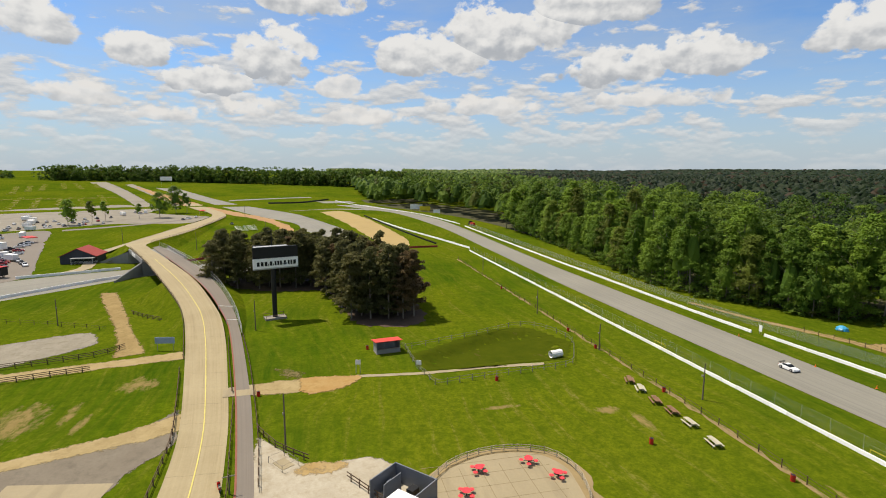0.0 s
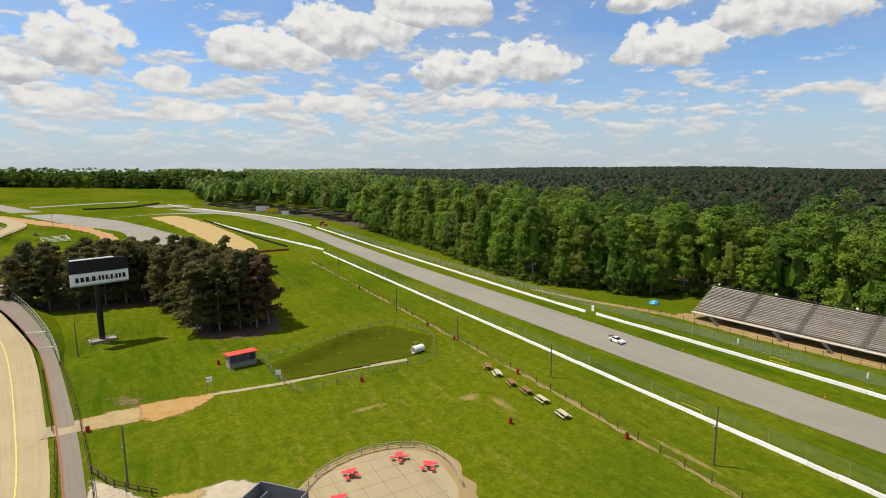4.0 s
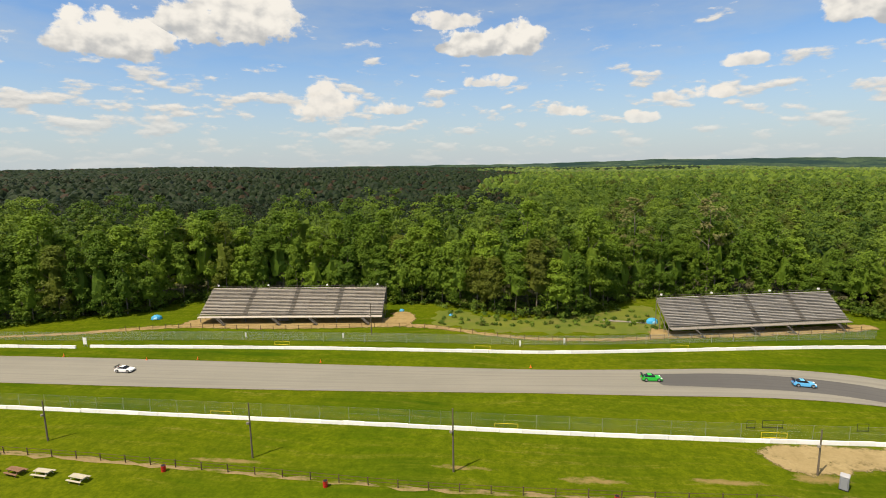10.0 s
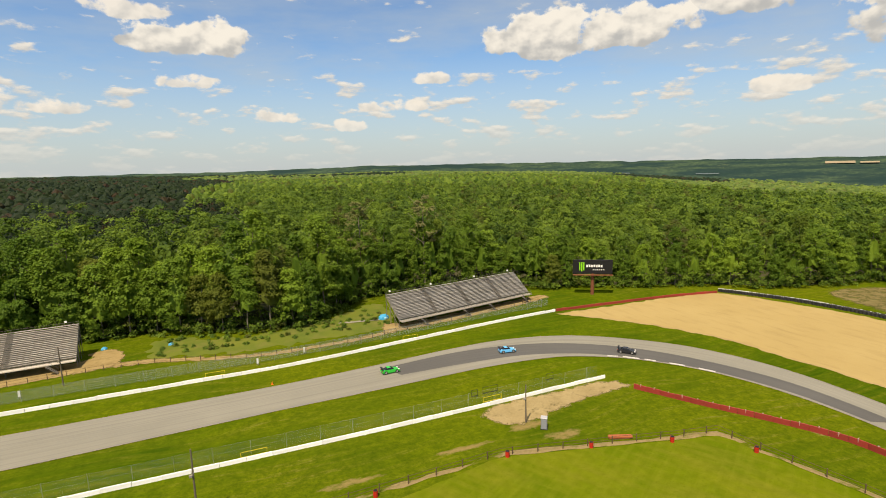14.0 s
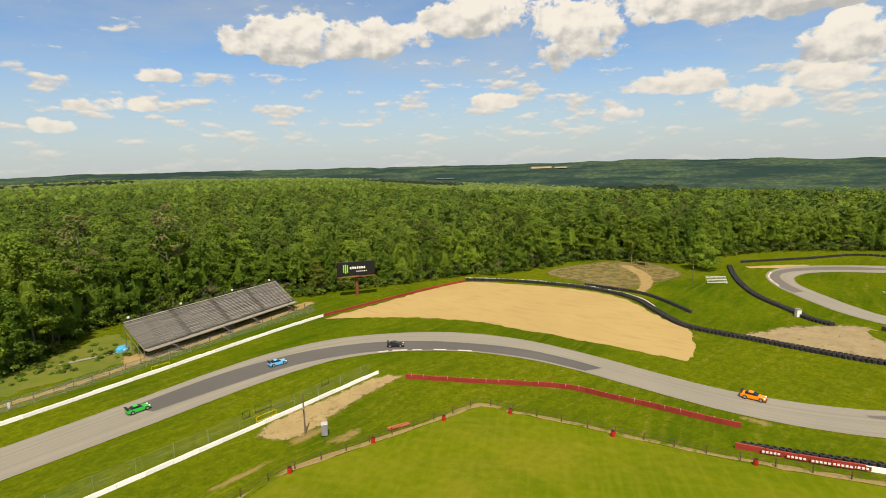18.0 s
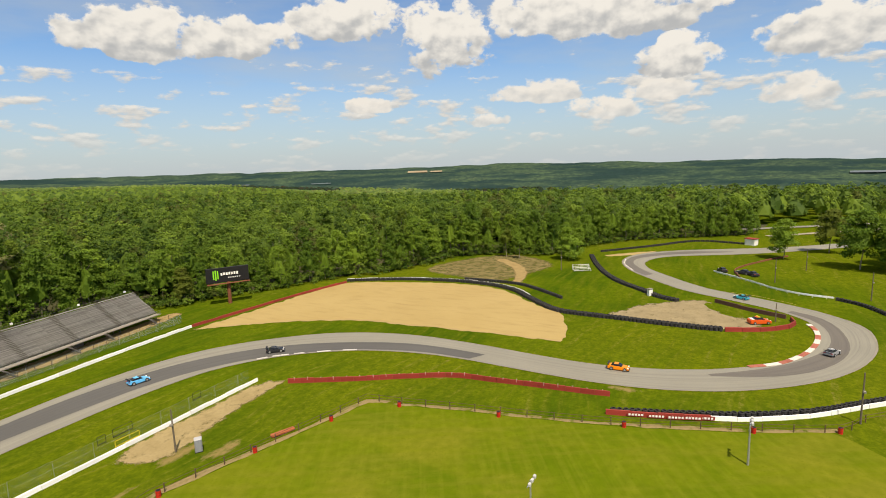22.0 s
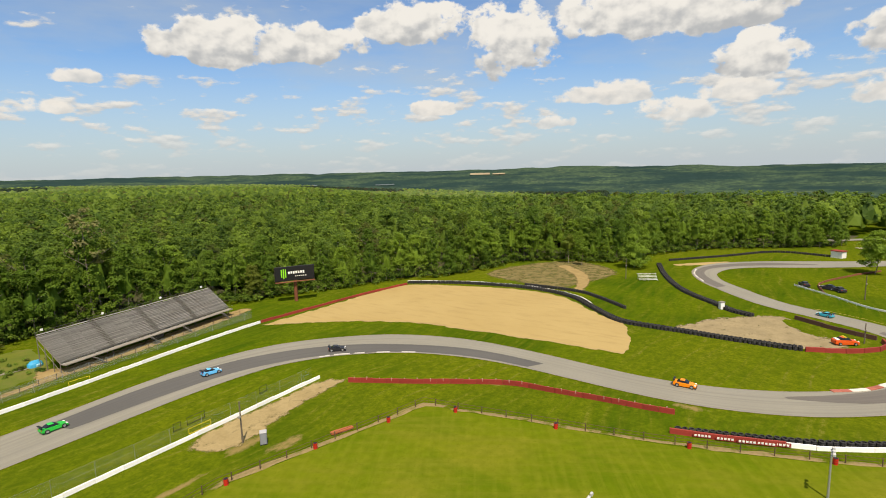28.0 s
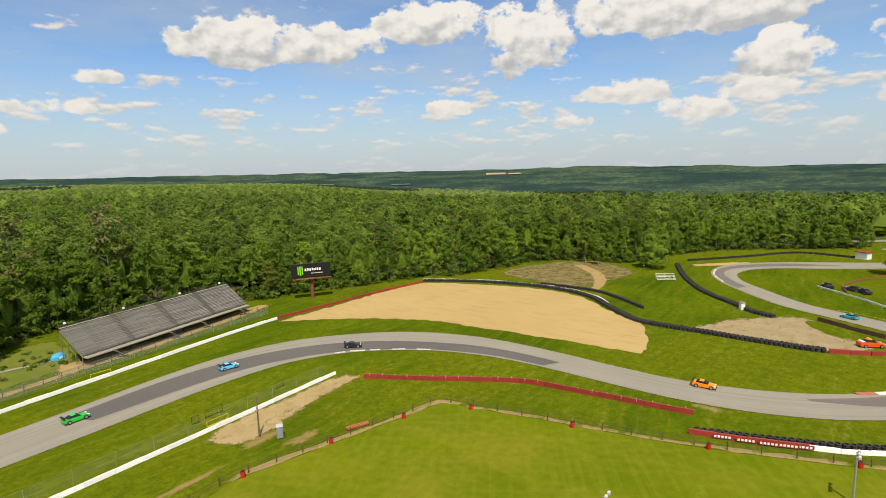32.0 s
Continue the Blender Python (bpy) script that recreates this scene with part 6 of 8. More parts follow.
FAR_CATCH = fence("catch_fence", [(-350, 103), (-225, 104), (-174, 105), (-124, 107), (-98, 109), (-71, 111.5), (-44, 113), (-16, 114), (7, 114.6), (28, 117), (48, 120), (65, 122.6), (82, 124.6)], "thin steel mesh fence behind the far wall", 5.0, 2.3, STEEL, (0.4, 0.8, 1.2, 1.6, 2.0, 2.25), 0.028, 0.007)
wire_mesh(NEAR_CATCH, [(-240, 73), (-140, 74.4), (-80, 75.2), (-28, 75.8), (20, 76.2), (62, 77.4)], 0.1, 2.25, FINE_LINK)
wire_mesh(FAR_CATCH, [(-350, 103), (-225, 104), (-174, 105), (-124, 107), (-98, 109), (-71, 111.5), (-44, 113), (-16, 114), (7, 114.6), (28, 117), (48, 120), (65, 122.6), (82, 124.6)], 0.1, 2.25, CHAIN_LINK)
fence("stand_fence", [(-100, 116), (-84, 120), (-63, 120), (-33, 124.4), (-18.5, 124.2), (-5, 120), (7, 117.8), (23, 118.8), (36, 121), (55, 124), (84, 131)], "brown post fence in front of the grandstands", 3.2, 1.3, BROWN_WOOD, (0.5, 1.1), 0.07, 0.02)
fence("basin_fence", [(-109, 18.3), (-107.5, 18.1), (-113.5, 36), (-118.5, 51.2), (-106, 57), (-92.8, 51.6)], "old post and rail fence round the basin", 3.5, 1.3, GREY_WOOD, (0.6, 1.15), 0.08, 0.03)
fence("basin_fence", [(-92.5, 51.5), (-90.2, 48.3), (-88.8, 35.7), (-87.4, 25), (-86.8, 21.1), (-91, 20), (-96, 19), (-109, 18.4)], "old post and rail fence beside the path", 2.6, 1.3, GREY_WOOD, (0.6, 1.15), 0.08, 0.03)
fence("road_rail", [(-55, -20.2), (-74.2, -21.2), (-86, -23.2), (-105, -27)], "dark wooden rail beside the road", 2.6, 1.1, BROWN_WOOD, (0.5, 0.95), 0.1, 0.06)
fence("path_rail", [(-55, -11), (-61, -11.4), (-88, -14.6)], "dark wooden rail between road and path", 2.6, 1.0, BROWN_WOOD, (0.5, 0.9), 0.09, 0.05)
fence("path_rail", [(-91, -15.2), (-110, -18.6), (-124, -20.9)], "dark wooden rail between road and path", 2.6, 1.0, BROWN_WOOD, (0.5, 0.9), 0.09, 0.05)
fence("path_rail", [(-60, -7.6), (-76.4, -9.4), (-104.3, -13.8), (-126, -18)], "dark wooden rail along the footpath", 2.6, 1.1, BROWN_WOOD, (0.5, 1.0), 0.09, 0.05)
fence("yard_fence", [(-76.6, -9.6), (-70.3, -6.2), (-65.6, -1.6)], "brown post and rail fence at the gravel yard", 2.0, 1.2, BROWN_WOOD, (0.55, 1.05), 0.09, 0.06)
fence("yard_fence", [(-60.4, 3.2), (-57, 5.4), (-53, 8)], "brown post and rail fence in the gravel yard", 1.8, 1.2, BROWN_WOOD, (0.55, 1.05), 0.09, 0.06)
fence("lane_fence", [(-110, -76), (-113.4, -60.8), (-117, -47), (-122, -42)], "brown rail fence along the lane", 2.6, 1.2, BROWN_WOOD, (0.4, 0.75, 1.1), 0.1, 0.06)
fence("lane_fence", [(-102, -74), (-105, -58.3), (-108.6, -44)], "brown rail fence along the lane", 2.6, 1.2, BROWN_WOOD, (0.4, 0.75, 1.1), 0.1, 0.06)
fence("lane_fence", [(-152, -50), (-146, -44), (-143, -40)], "brown rail fence on the bank", 2.4, 1.2, BROWN_WOOD, (0.4, 0.75, 1.1), 0.1, 0.06)
fence("field_fence", [(-150, -80), (-144, -64.5), (-137, -51)], "post and wire fence in the field", 4.0, 1.3, BROWN_WOOD, (0.6, 1.1), 0.07, 0.02)


def raised_fence(points, label, height=1.9, step=3.0, mat=None):
    root = thing("bridge_fence", label, "fence", "", "structure")
    line = smooth_line(points, step)
    bm = bmesh.new()
    rod(bm, (0, 0, 0), (0, 0, height), 0.05, None, 6)
    me = None
    for x, y, z in line:
        ob = part("post", me or bm, mat or STEEL, root)
        me = ob.data
        ob.matrix_basis = pose(x, y, z)
    for h in (0.1, height * 0.5, height):
        verts, faces = [], []
        nor = normals_of(line)
        for (x, y, z), (nx, ny) in zip(line, nor):
            for a, b in ((-1, -1), (1, -1), (1, 1), (-1, 1)):
                verts.append((x + nx * a * 0.03, y + ny * a * 0.03, z + h + b * 0.04))
        for i in range(len(line) - 1):
            for k in range(4):
                faces.append((4 * i + k, 4 * i + (k + 1) % 4, 4 * i + 4 + (k + 1) % 4, 4 * i + 4 + k))
        part("rail", mesh_of("rail", verts, faces, mat or STEEL), None, root)


raised_fence([(x, y + 0.3, z) for x, y, z in PATH_R if -260 < x < -120], "tall grey steel mesh fence along the raised path")
raised_fence([(x, y - 0.3, z) for x, y, z in ROAD_L if -260 < x < -105], "dark guard fence along the raised road", 1.1, 3.0, BROWN_WOOD)
raised_fence([(x, y + 0.3, z) for x, y, z in ROAD_R if -470 < x < -262], "dark guard fence beyond the bridge", 1.1, 4.0, BROWN_WOOD)

# ---- road bridge ----


def bridge():
    root = thing("road_bridge", "concrete road bridge over the back track", "bridge", "", "structure")
    conc = plain("grey_concrete", (0.22, 0.215, 0.20), 0.9, 0, 0.35, 0.4)
    a = math.degrees(math.atan2(-14.6, -32))
    m = pose(-227, -63.6, 0, 0, 0, a)
    for y in (-7.4, 7.4):
        bm = box(bmesh.new(), 0, y, 4.4, 34, 0.4, 1.7, None, 0.05)
        ob = part("parapet", bm, conc, root)
        ob.matrix_basis = m
    ob = part("deck", box(bmesh.new(), 0, 0, 4.5, 33, 14.6, 0.75), conc, root)
    ob.matrix_basis = m
    for x in (-16, 16):
        ob = part("abutment", box(bmesh.new(), x, 0, -0.2, 2.0, 15, 4.8), conc, root)
        ob.matrix_basis = m
    for s in (-1, 1):
        w = bmesh.new()
        vs = [w.verts.new(v) for v in ((s * 16, 7.5, 0), (s * 16, 7.5, 4.8), (s * 24, 17, 0.6), (s * 24, 17, 0), (s * 16, 8.1, 0), (s * 16, 8.1, 4.8), (s * 24, 17.6, 0.6), (s * 24, 17.6, 0))]
        for f in ((0, 1, 2, 3), (7, 6, 5, 4), (1, 5, 6, 2), (0, 4, 5, 1), (3, 2, 6, 7)):
            w.faces.new([vs[i] for i in f])
        bmesh.ops.recalc_face_normals(w, faces=w.faces)
        part("wing_wall", w, conc, root).matrix_basis = m
    part("banner", box(bmesh.new(), 3, 7.68, 4.6, 9, 0.1, 1.25), WHITE_PAINT, root, "white banner on the parapet").matrix_basis = m


bridge()

# ---- pine grove and single trees ----


def pine_kind(seed, height, width, label):
    rng = np.random.RandomState(seed)
    root = thing("pine_tree", label, "tree", "grove of pines")
    bm = bmesh.new()
    rod(bm, (0, 0, -0.4), (0.2, 0.1, height * 0.92), 0.24, 0.05, 7)
    out = []
    for k in range(84):
        u = rng.uniform(0.06, 1.0) ** 0.9
        reach = width * 0.5 * (1.02 - u) ** 0.48 * (0.55 + 0.45 * min(1, u * 4)) * rng.uniform(0.55, 1.05)
        a = rng.uniform(0, 6.28)
        z = height * u
        e = (reach * math.cos(a), reach * math.sin(a), z + reach * 0.12)
        if k % 2 == 0:
            rod(bm, (0, 0, z - 0.3), e, 0.07, 0.02, 4)
        for f in (1.0, 0.68, 0.36):
            out.append((e[0] * f, e[1] * f, z + rng.uniform(-0.2, 0.5), rng.uniform(0.5, 0.95)))
    part("trunk", bm, BARK, root)
    part("crown", quads_mesh("crown", leaf_cloud(np.array(out), 34, 0.27, rng, 0.8), NEEDLES), NEEDLES, root)
    return root


def pines():
    rng = np.random.RandomState(4)
    kinds = [pine_kind(31, 17.5, 11, "tall dark pine with a bare lower trunk"), pine_kind(32, 18.5, 10.5, "tall dark brown-green pine in the grove"), pine_kind(33, 17, 12, "broad dark pine with drooping boughs")]
    spots = []
    for x0, x1, y0, y1, n in ((-198, -178, -34, -20, 11), (-194, -176, -20, 0, 17), (-188, -162, 0, 14, 15), (-170, -146, 6, 21, 15), (-152, -131, 8, 25, 20)):
        tries = 0
        while n and tries < 400:
            tries += 1
            x, y = rng.uniform(x0, x1), rng.uniform(y0, y1)
            if all((x - a) ** 2 + (y - b) ** 2 > 3.4**2 for a, b in spots):
                spots.append((x, y))
                n -= 1
    for i, (x, y) in enumerate(spots):
        s = rng.uniform(0.88, 1.06)
        m = pose(x, y, 0, 0, 0, rng.uniform(0, 360)) @ Matrix.Diagonal((s, s, s, 1))
        t = kinds[i] if i < 3 else copy_thing(kinds[i % 3], m)
        t.matrix_basis = m
    floor = ground_material("needle_litter", (0.075, 0.05, 0.03), (0.11, 0.07, 0.045), (0.04, 0.03, 0.02), 0.3, 0.95)
    patch("pine_floor", [(-197, -33), (-180, -27), (-172, -14), (-168, 2), (-146, 6), (-128, 11), (-126, 24), (-140, 28), (-165, 22), (-190, 12), (-198, -10)], 0.03, floor, "brown needle litter under the pines", "ground", 0.6)


pines()


def single_trees():
    rng = np.random.RandomState(9)
    a = tree_kind(51, 18, 12, 3, 80, 55, 0.32, label="leafy green tree beside the paddock")
    b = tree_kind(52, 15, 7, 5, 56, 50, 0.28, label="slender green tree beside the paddock")
    spots = [(a, -410, -169, 1.0), (b, -417, -157, 1.1), (b, -437, -155.5, 1.0), (b, -454, -137, 0.8), (a, -460, -124, 1.15), (a, -502, -122, 1.35), (b, -500, -113, 1.2)]
    c = tree_kind(53, 13, 12, 1.5, 90, 60, 0.28, label="round leafy tree on the grass by the woods")
    d = tree_kind(54, 19, 14, 3.5, 120, 60, 0.31, label="large shady tree on the lawn inside the bend")
    spots += [(c, 199, 55, 0.95), (b, 195, 74, 0.7), (b, 197, 80, 0.8), (d, 222, -17, 0.75), (d, 240, -33, 0.85), (d, 209, -37, 1.0), (d, 205, -46, 1.05), (d, 216, -50, 1.1), (d, 226, -56, 1.1), (d, 200, -56, 1.0), (d, 212, -64, 1.1), (d, 262, -56, 1.0)]
    pale = tree_kind(55, 27, 9, 12, 30, 26, 0.36, leaf_material("pale_leaves", (0.16, 0.17, 0.05), (0.30, 0.28, 0.12)), "tall half-bare tree with pale yellowish leaves")
    spots += [(pale, 58, 162, 1.16), (pale, 36, 163, 1.12)]
    used = set()
    for t, x, y, s in spots:
        m = pose(x, y, float(land(x, y)), 0, 0, rng.uniform(0, 360)) @ Matrix.Diagonal((s, s, s, 1))
        if t in used:
            t = copy_thing(t, m)
        used.add(t)
        t.matrix_basis = m
        t["group"] = "single trees"


single_trees()


def far_belts():
    """Tree belts on the horizon beyond the paddock and infield."""
    rng = np.random.RandomState(17)
    cl = []
    def at(b, r):
        return (r * math.sin(math.radians(b)), r * math.cos(math.radians(b)))

    for (x0, y0), (x1, y1), n, h in ((at(-113.4, 1175), at(-104, 1085), 190, 28), (at(-104, 1085), at(-93.7, 985), 190, 30), (at(-93.7, 985), at(-79.5, 870), 260, 30), (at(-116.9, 1300), at(-115.7, 1300), 9, 17)):
        for k in range(n):
            t = rng.uniform(0, 1)
            x, y = x0 + (x1 - x0) * t + rng.normal(0, 14), y0 + (y1 - y0) * t + rng.normal(0, 14)
            z, hh = float(land(x, y)), (h - 4) * rng.uniform(0.75, 1.1)
            for j in range(11):
                u = rng.uniform(0.02, 1) ** 1.2
                cl.append((x + rng.normal(0, 3.0), y + rng.normal(0, 3.0), z + hh * u, rng.uniform(2.2, 3.6)))
    me = quads_mesh("tree_belt", leaf_cloud(np.array(cl), 14, 1.3, rng), LEAF_FAR, rng.uniform(0, 0.5, len(cl)).repeat(14))
    tagged(new("tree_belt", me), "dark green tree belts along the horizon", "woods", "", "stuff")


far_belts()


def shrubs():
    """Low growth at the foot of the woods."""
    rng = np.random.RandomState(23)
    line = smooth_line([p for p in EDGE if -340 < p[0] < 300], 1.2)
    nor = normals_of(line)
    cl = []
    for p, n in zip(line, nor):
        for k in range(5):
            x, y = p[:2] + n * rng.uniform(-2.5, 6.0) + rng.normal(0, 0.6, 2)
            r = rng.uniform(0.6, 1.8)
            cl.append((x, y, float(land(x, y)) + r * rng.uniform(0.2, 2.4), r))
    for k in range(160):
        x, y = rng.uniform(-20, 36), rng.uniform(128, 146)
        r = rng.uniform(0.3, 0.9)
        cl.append((x, y, float(land(x, y)) + r * 0.3, r))
    me = quads_mesh("undergrowth", leaf_cloud(np.array(cl), 34, 0.27, rng), LEAF_FAR, rng.uniform(0.1, 0.9, len(cl)).repeat(34))
    tagged(new("undergrowth", me), "green bushes and saplings at the foot of the woods", "bushes", "", "stuff")


shrubs()

# ---- signs ----


def bars(root, rows, mat, name="lettering"):
    """Plain bars in place of writing: x, z, width, height, in front of the board at y."""
    for x, y, z, w, h in rows:
        part(name, box(bmesh.new(), x, y, z, w, 0.04, h), mat, root)


def pole_sign():
    root = thing("pole_sign", "tall black two-sided sign with a white lower panel", "sign", "", "", (-139.5, -11.5, 0), 108)
    bm = bmesh.new()
    rod(bm, (0, 0, -0.4), (0, 0, 14.5), 0.62, 0.62, 14)
    part("pole", bm, BLACK, root)
    part("footing", boxes((0, 0, 0, 5.4, 3.2, 0.5)), GREY_WOOD, root, "low grey footing")
    bm = bmesh.new()
    for x in (-2.6, 2.6):
        for y in (-1.6, 1.6):
            rod(bm, (x, y, 0), (x, y, 1.3), 0.06, None, 5)
    for y in (-1.6, 1.6):
        rod(bm, (-2.6, y, 1.2), (2.6, y, 1.2), 0.05, None, 5)
    part("railing", bm, BROWN_WOOD, root)
    # two faces that meet at one end and stand apart at the other
    for s, yaw in ((-1, 0), (1, -24)):
        m = pose(6.4, -0.7, 0, 0, 0, yaw)
        for name, z, h, mat in (("black_panel", 16.5, 2.9, BLACK), ("white_panel", 13.9, 2.5, WHITE_PAINT)):
            part(name, box(bmesh.new(), -5.8, 0, z, 11.6, 0.35, h), mat, root).matrix_basis = m
    bm = bmesh.new()
    box(bm, -5.8, 0, 13.6, 11.6, 0.5, 0.25, pose(6.4, -0.7, 0))
    box(bm, -5.8, 0, 13.6, 11.6, 0.5, 0.25, pose(6.4, -0.7, 0, 0, 0, -24))
    part("sill", bm, STEEL, root)
    part("catwalk", boxes((-0.4, 0.5, 19.35, 8.6, 1.8, 0.12)), STEEL, root)
    bm = bmesh.new()
    rod(bm, (0, 0.4, 19.5), (0, 0.4, 24.0), 0.07, None, 6)
    rod(bm, (-1.2, 0.4, 23.4), (1.4, 0.4, 23.4), 0.05, None, 6)
    part("antenna", bm, BLACK, root)
    x = -4.9
    for w in (1.0, 1.0, 1.0, 0.25, 1.0, 0.3, 0.7, 0.7, 0.7, 0.3, 0.7, 0.25, 0.7, 0.7, 1.0):
        bars(root, [(x + w / 2 + 0.5, -0.91, 14.5, w * 0.66, 1.1 if w > 0.3 else 0.5)], BLACK)
        x += w * 0.93 + 0.05
    return root


pole_sign()


def billboard():
    root = thing("billboard", "black billboard with a green mark on a rust-brown post", "billboard", "", "", (101.4, 129.6, 0), -31)
    rust = plain("rust_paint", (0.20, 0.07, 0.035), 0.7, 0, 0.3, 1.0)
    bm = bmesh.new()
    rod(bm, (0, 0, -0.3), (0, 0, 6.6), 0.55, 0.5, 12)
    part("post", bm, rust, root)
    part("board", box(bmesh.new(), 0, 0, 6.5, 11.8, 0.6, 4.4, None, 0.05), BLACK, root)
    part("catwalk", boxes((0, -0.8, 6.2, 11.8, 1.0, 0.12)), rust, root)
    green = plain("green_paint", (0.22, 0.62, 0.03), 0.5, 0, 0.1)
    for i, (x, h, w) in enumerate(((-3.9, 2.5, 0.34), (-3.3, 2.9, 0.38), (-2.7, 2.5, 0.34))):
        part("claw_mark", box(bmesh.new(), x, -0.33, 7.3 + (2.9 - h) * 0.8, w, 0.05, h), green, root, "bright green stripe")
    bars(root, [(-1.7 + 0.72 * k, -0.33, 8.6 + (0.06 if k % 2 else 0), 0.5, 0.75) for k in range(7)] + [(0.2 + 0.6 * k, -0.33, 7.7, 0.36, 0.26) for k in range(6)], WHITE_PAINT)
    return root


billboard()
for k, (x, y) in enumerate([(76.9, 11.8), (77.6, 9.0), (78.3, 6.4), (79.1, 4.2), (79.8, 2.6)]):
    root = thing("wall_banner", "red banner with a row of white letters", "banner", "banners on the wall", "", (x - 0.33, y, 0), -72)
    part("cloth", box(bmesh.new(), 0, 0, 0.15, 2.5, 0.05, 0.6), RED_PAINT, root)
    bars(root, [(-0.95 + 0.45 * i, -0.03, 0.28, 0.30, 0.3) for i in range(5)], WHITE_PAINT)

# ---- small buildings ----


def hut():
    root = thing("ticket_hut", "small grey hut with a red sloping roof", "hut", "", "", (-107.4, 14.3, 0), 98)
    root.scale = (0.86, 0.86, 0.95)
    grey = plain("grey_siding", (0.27, 0.265, 0.25), 0.8, 0, 0.2)
    for spec in ((0, 1.6, 0, 6.2, 0.15, 2.5), (-3.0, 0, 0, 0.15, 3.0, 2.6), (3.0, 0, 0, 0.15, 3.0, 2.6), (0, -1.5, 0, 5.8, 0.12, 1.1)):
        part("wall_panel", boxes(spec), grey, root)
    for x in (-1.0, 1.4):
        part("corner_post", boxes((x, -1.5, 1.1, 0.12, 0.14, 1.5)), grey, root)
    part("floor", boxes((0, 0, 0, 6.4, 3.4, 0.12)), GREY_GRAVEL, root)
    bm = bmesh.new()
    box(bm, 0, 0, 2.55, 7.0, 4.4, 0.14)
    for v in bm.verts:
        v.co.z += -v.co.y * 0.11 + 0.1
    part("roof", bm, plain("red_metal_roof", (0.62, 0.075, 0.06), 0.45, 0, 0.15), root, "bright red metal roof")
    part("counter", boxes((0, -1.75, 1.1, 5.6, 0.5, 0.06)), GREY_WOOD, root)


hut()


def pit_building():
    root = thing("pit_building", "dark clubhouse with a red gabled roof", "building", "", "", (-247, -97.5, 0), 90)
    dark = plain("dark_siding", (0.05, 0.052, 0.06), 0.7, 0, 0.3)
    bm = bmesh.new()
    prof = [(-6.6, 0), (6.6, 0), (6.6, 3.2), (0, 6.3), (-6.6, 3.2)]
    a = [bm.verts.new((x, -5.5, z)) for x, z in prof]
    b = [bm.verts.new((x, 5.5, z)) for x, z in prof]
    bm.faces.new(a)
    bm.faces.new(b[::-1])
    for i in range(5):
        bm.faces.new((a[i], b[i], b[(i + 1) % 5], a[(i + 1) % 5]))
    bmesh.ops.recalc_face_normals(bm, faces=bm.faces)
    part("shell", bm, dark, root)
    red = plain("red_roof", (0.30, 0.05, 0.04), 0.85, 0, 0.2)
    for s in (-1, 1):
        bm = bmesh.new()
        box(bm, 0, 0, 0, 8.0, 12.2, 0.2)
        ob = part("roof_slope", bm, red, root)
        ob.matrix_basis = pose(s * 3.55, 0, 4.62) @ pose(0, 0, 0, 0, s * 25.2, 0)
    part("porch", boxes((2.4, -7.0, 2.5, 8.4, 3.0, 0.22), (-1.5, -8.3, 0, 0.2, 0.2, 2.5), (6.3, -8.3, 0, 0.2, 0.2, 2.5)), STEEL, root, "grey flat-roofed porch")
    glass = plain("dark_glass", (0.02, 0.025, 0.03), 0.15)
    for k in range(5):
        w = part("window", boxes((-0.6 + 1.8 * k, -5.6, 1.0, 1.3, 0.1, 1.2)), glass, root)
        part("frame", boxes((-0.6 + 1.8 * k, -5.63, 0.9, 1.5, 0.05, 0.12)), WHITE_PAINT, w)
    part("railing", boxes((2.4, -8.4, 0.9, 8.4, 0.08, 0.08), (2.4, -8.4, 0.45, 8.4, 0.06, 0.06)), WHITE_PAINT, root)


pit_building()


def lorry(at, turn, roof, body, label):
    root = thing("race_trailer", label, "trailer", "paddock trailers", "", at, turn)
    part("body", box(bmesh.new(), 0, 0, 1.0, 14, 2.7, 3.1, None, 0.08), body, root)
    part("roof", box(bmesh.new(), 0, 0, 4.1, 14.1, 2.8, 0.12), roof, root)
    part("panel", box(bmesh.new(), 1, -1.38, 1.6, 7, 0.04, 1.4), WHITE_PAINT, root, "white panel")
    tyre = tyre_stack(1, 0.5, 0.3)
    for x in (-5, -3.8, 5):
        for y in (-1.1, 1.1):
            part("wheel", tyre, None, root).matrix_basis = pose(x, y + 0.15, 0.5, 90, 0, 0)
    return root


lorry((-217, -117, 0), 70, RED_PLASTIC, BLACK, "black race trailer with a red awning roof")
white_box = lorry((-290, -152, 0), 60, WHITE_PAINT, WHITE_PAINT, "white box trailer parked in the paddock")
rng = random.Random(77)
for x, y, a in [(-345, -166, 20), (-420, -196, 75), (-430, -200, 70), (-445, -206, 80), (-455, -215, 60), (-469, -220, 75), (-402, -190, 85), (-380, -178, 70), (-489, -160, 30), (-508, -148, 20), (-255, -128, 60), (-262, -136, 150)]:
    copy_thing(white_box, pose(x, y, gz(x, y), 0, 0, a + rng.uniform(-8, 8)) @ Matrix.Diagonal((rng.uniform(0.5, 0.9), 1, rng.uniform(0.8, 1.0), 1))).scale = (rng.uniform(0.3, 0.6), 0.85, 0.7)
red_tent = thing("awning", "red pop-up awning over a paddock pit", "awning", "", "", (-318, -150, 0), 40)
part("canopy", box(bmesh.new(), 0, 0, 2.8, 9, 5, 0.4, None, 0.1), RED_PLASTIC, red_tent)
for x in (-4.2, 4.2):
    for y in (-2.2, 2.2):
        part("leg", rod(bmesh.new(), (x, y, 0), (x, y, 2.8), 0.05, None, 6), STEEL, red_tent)
copy_thing(red_tent, pose(-494, -99, gz(-494, -99), 0, 0, 10))

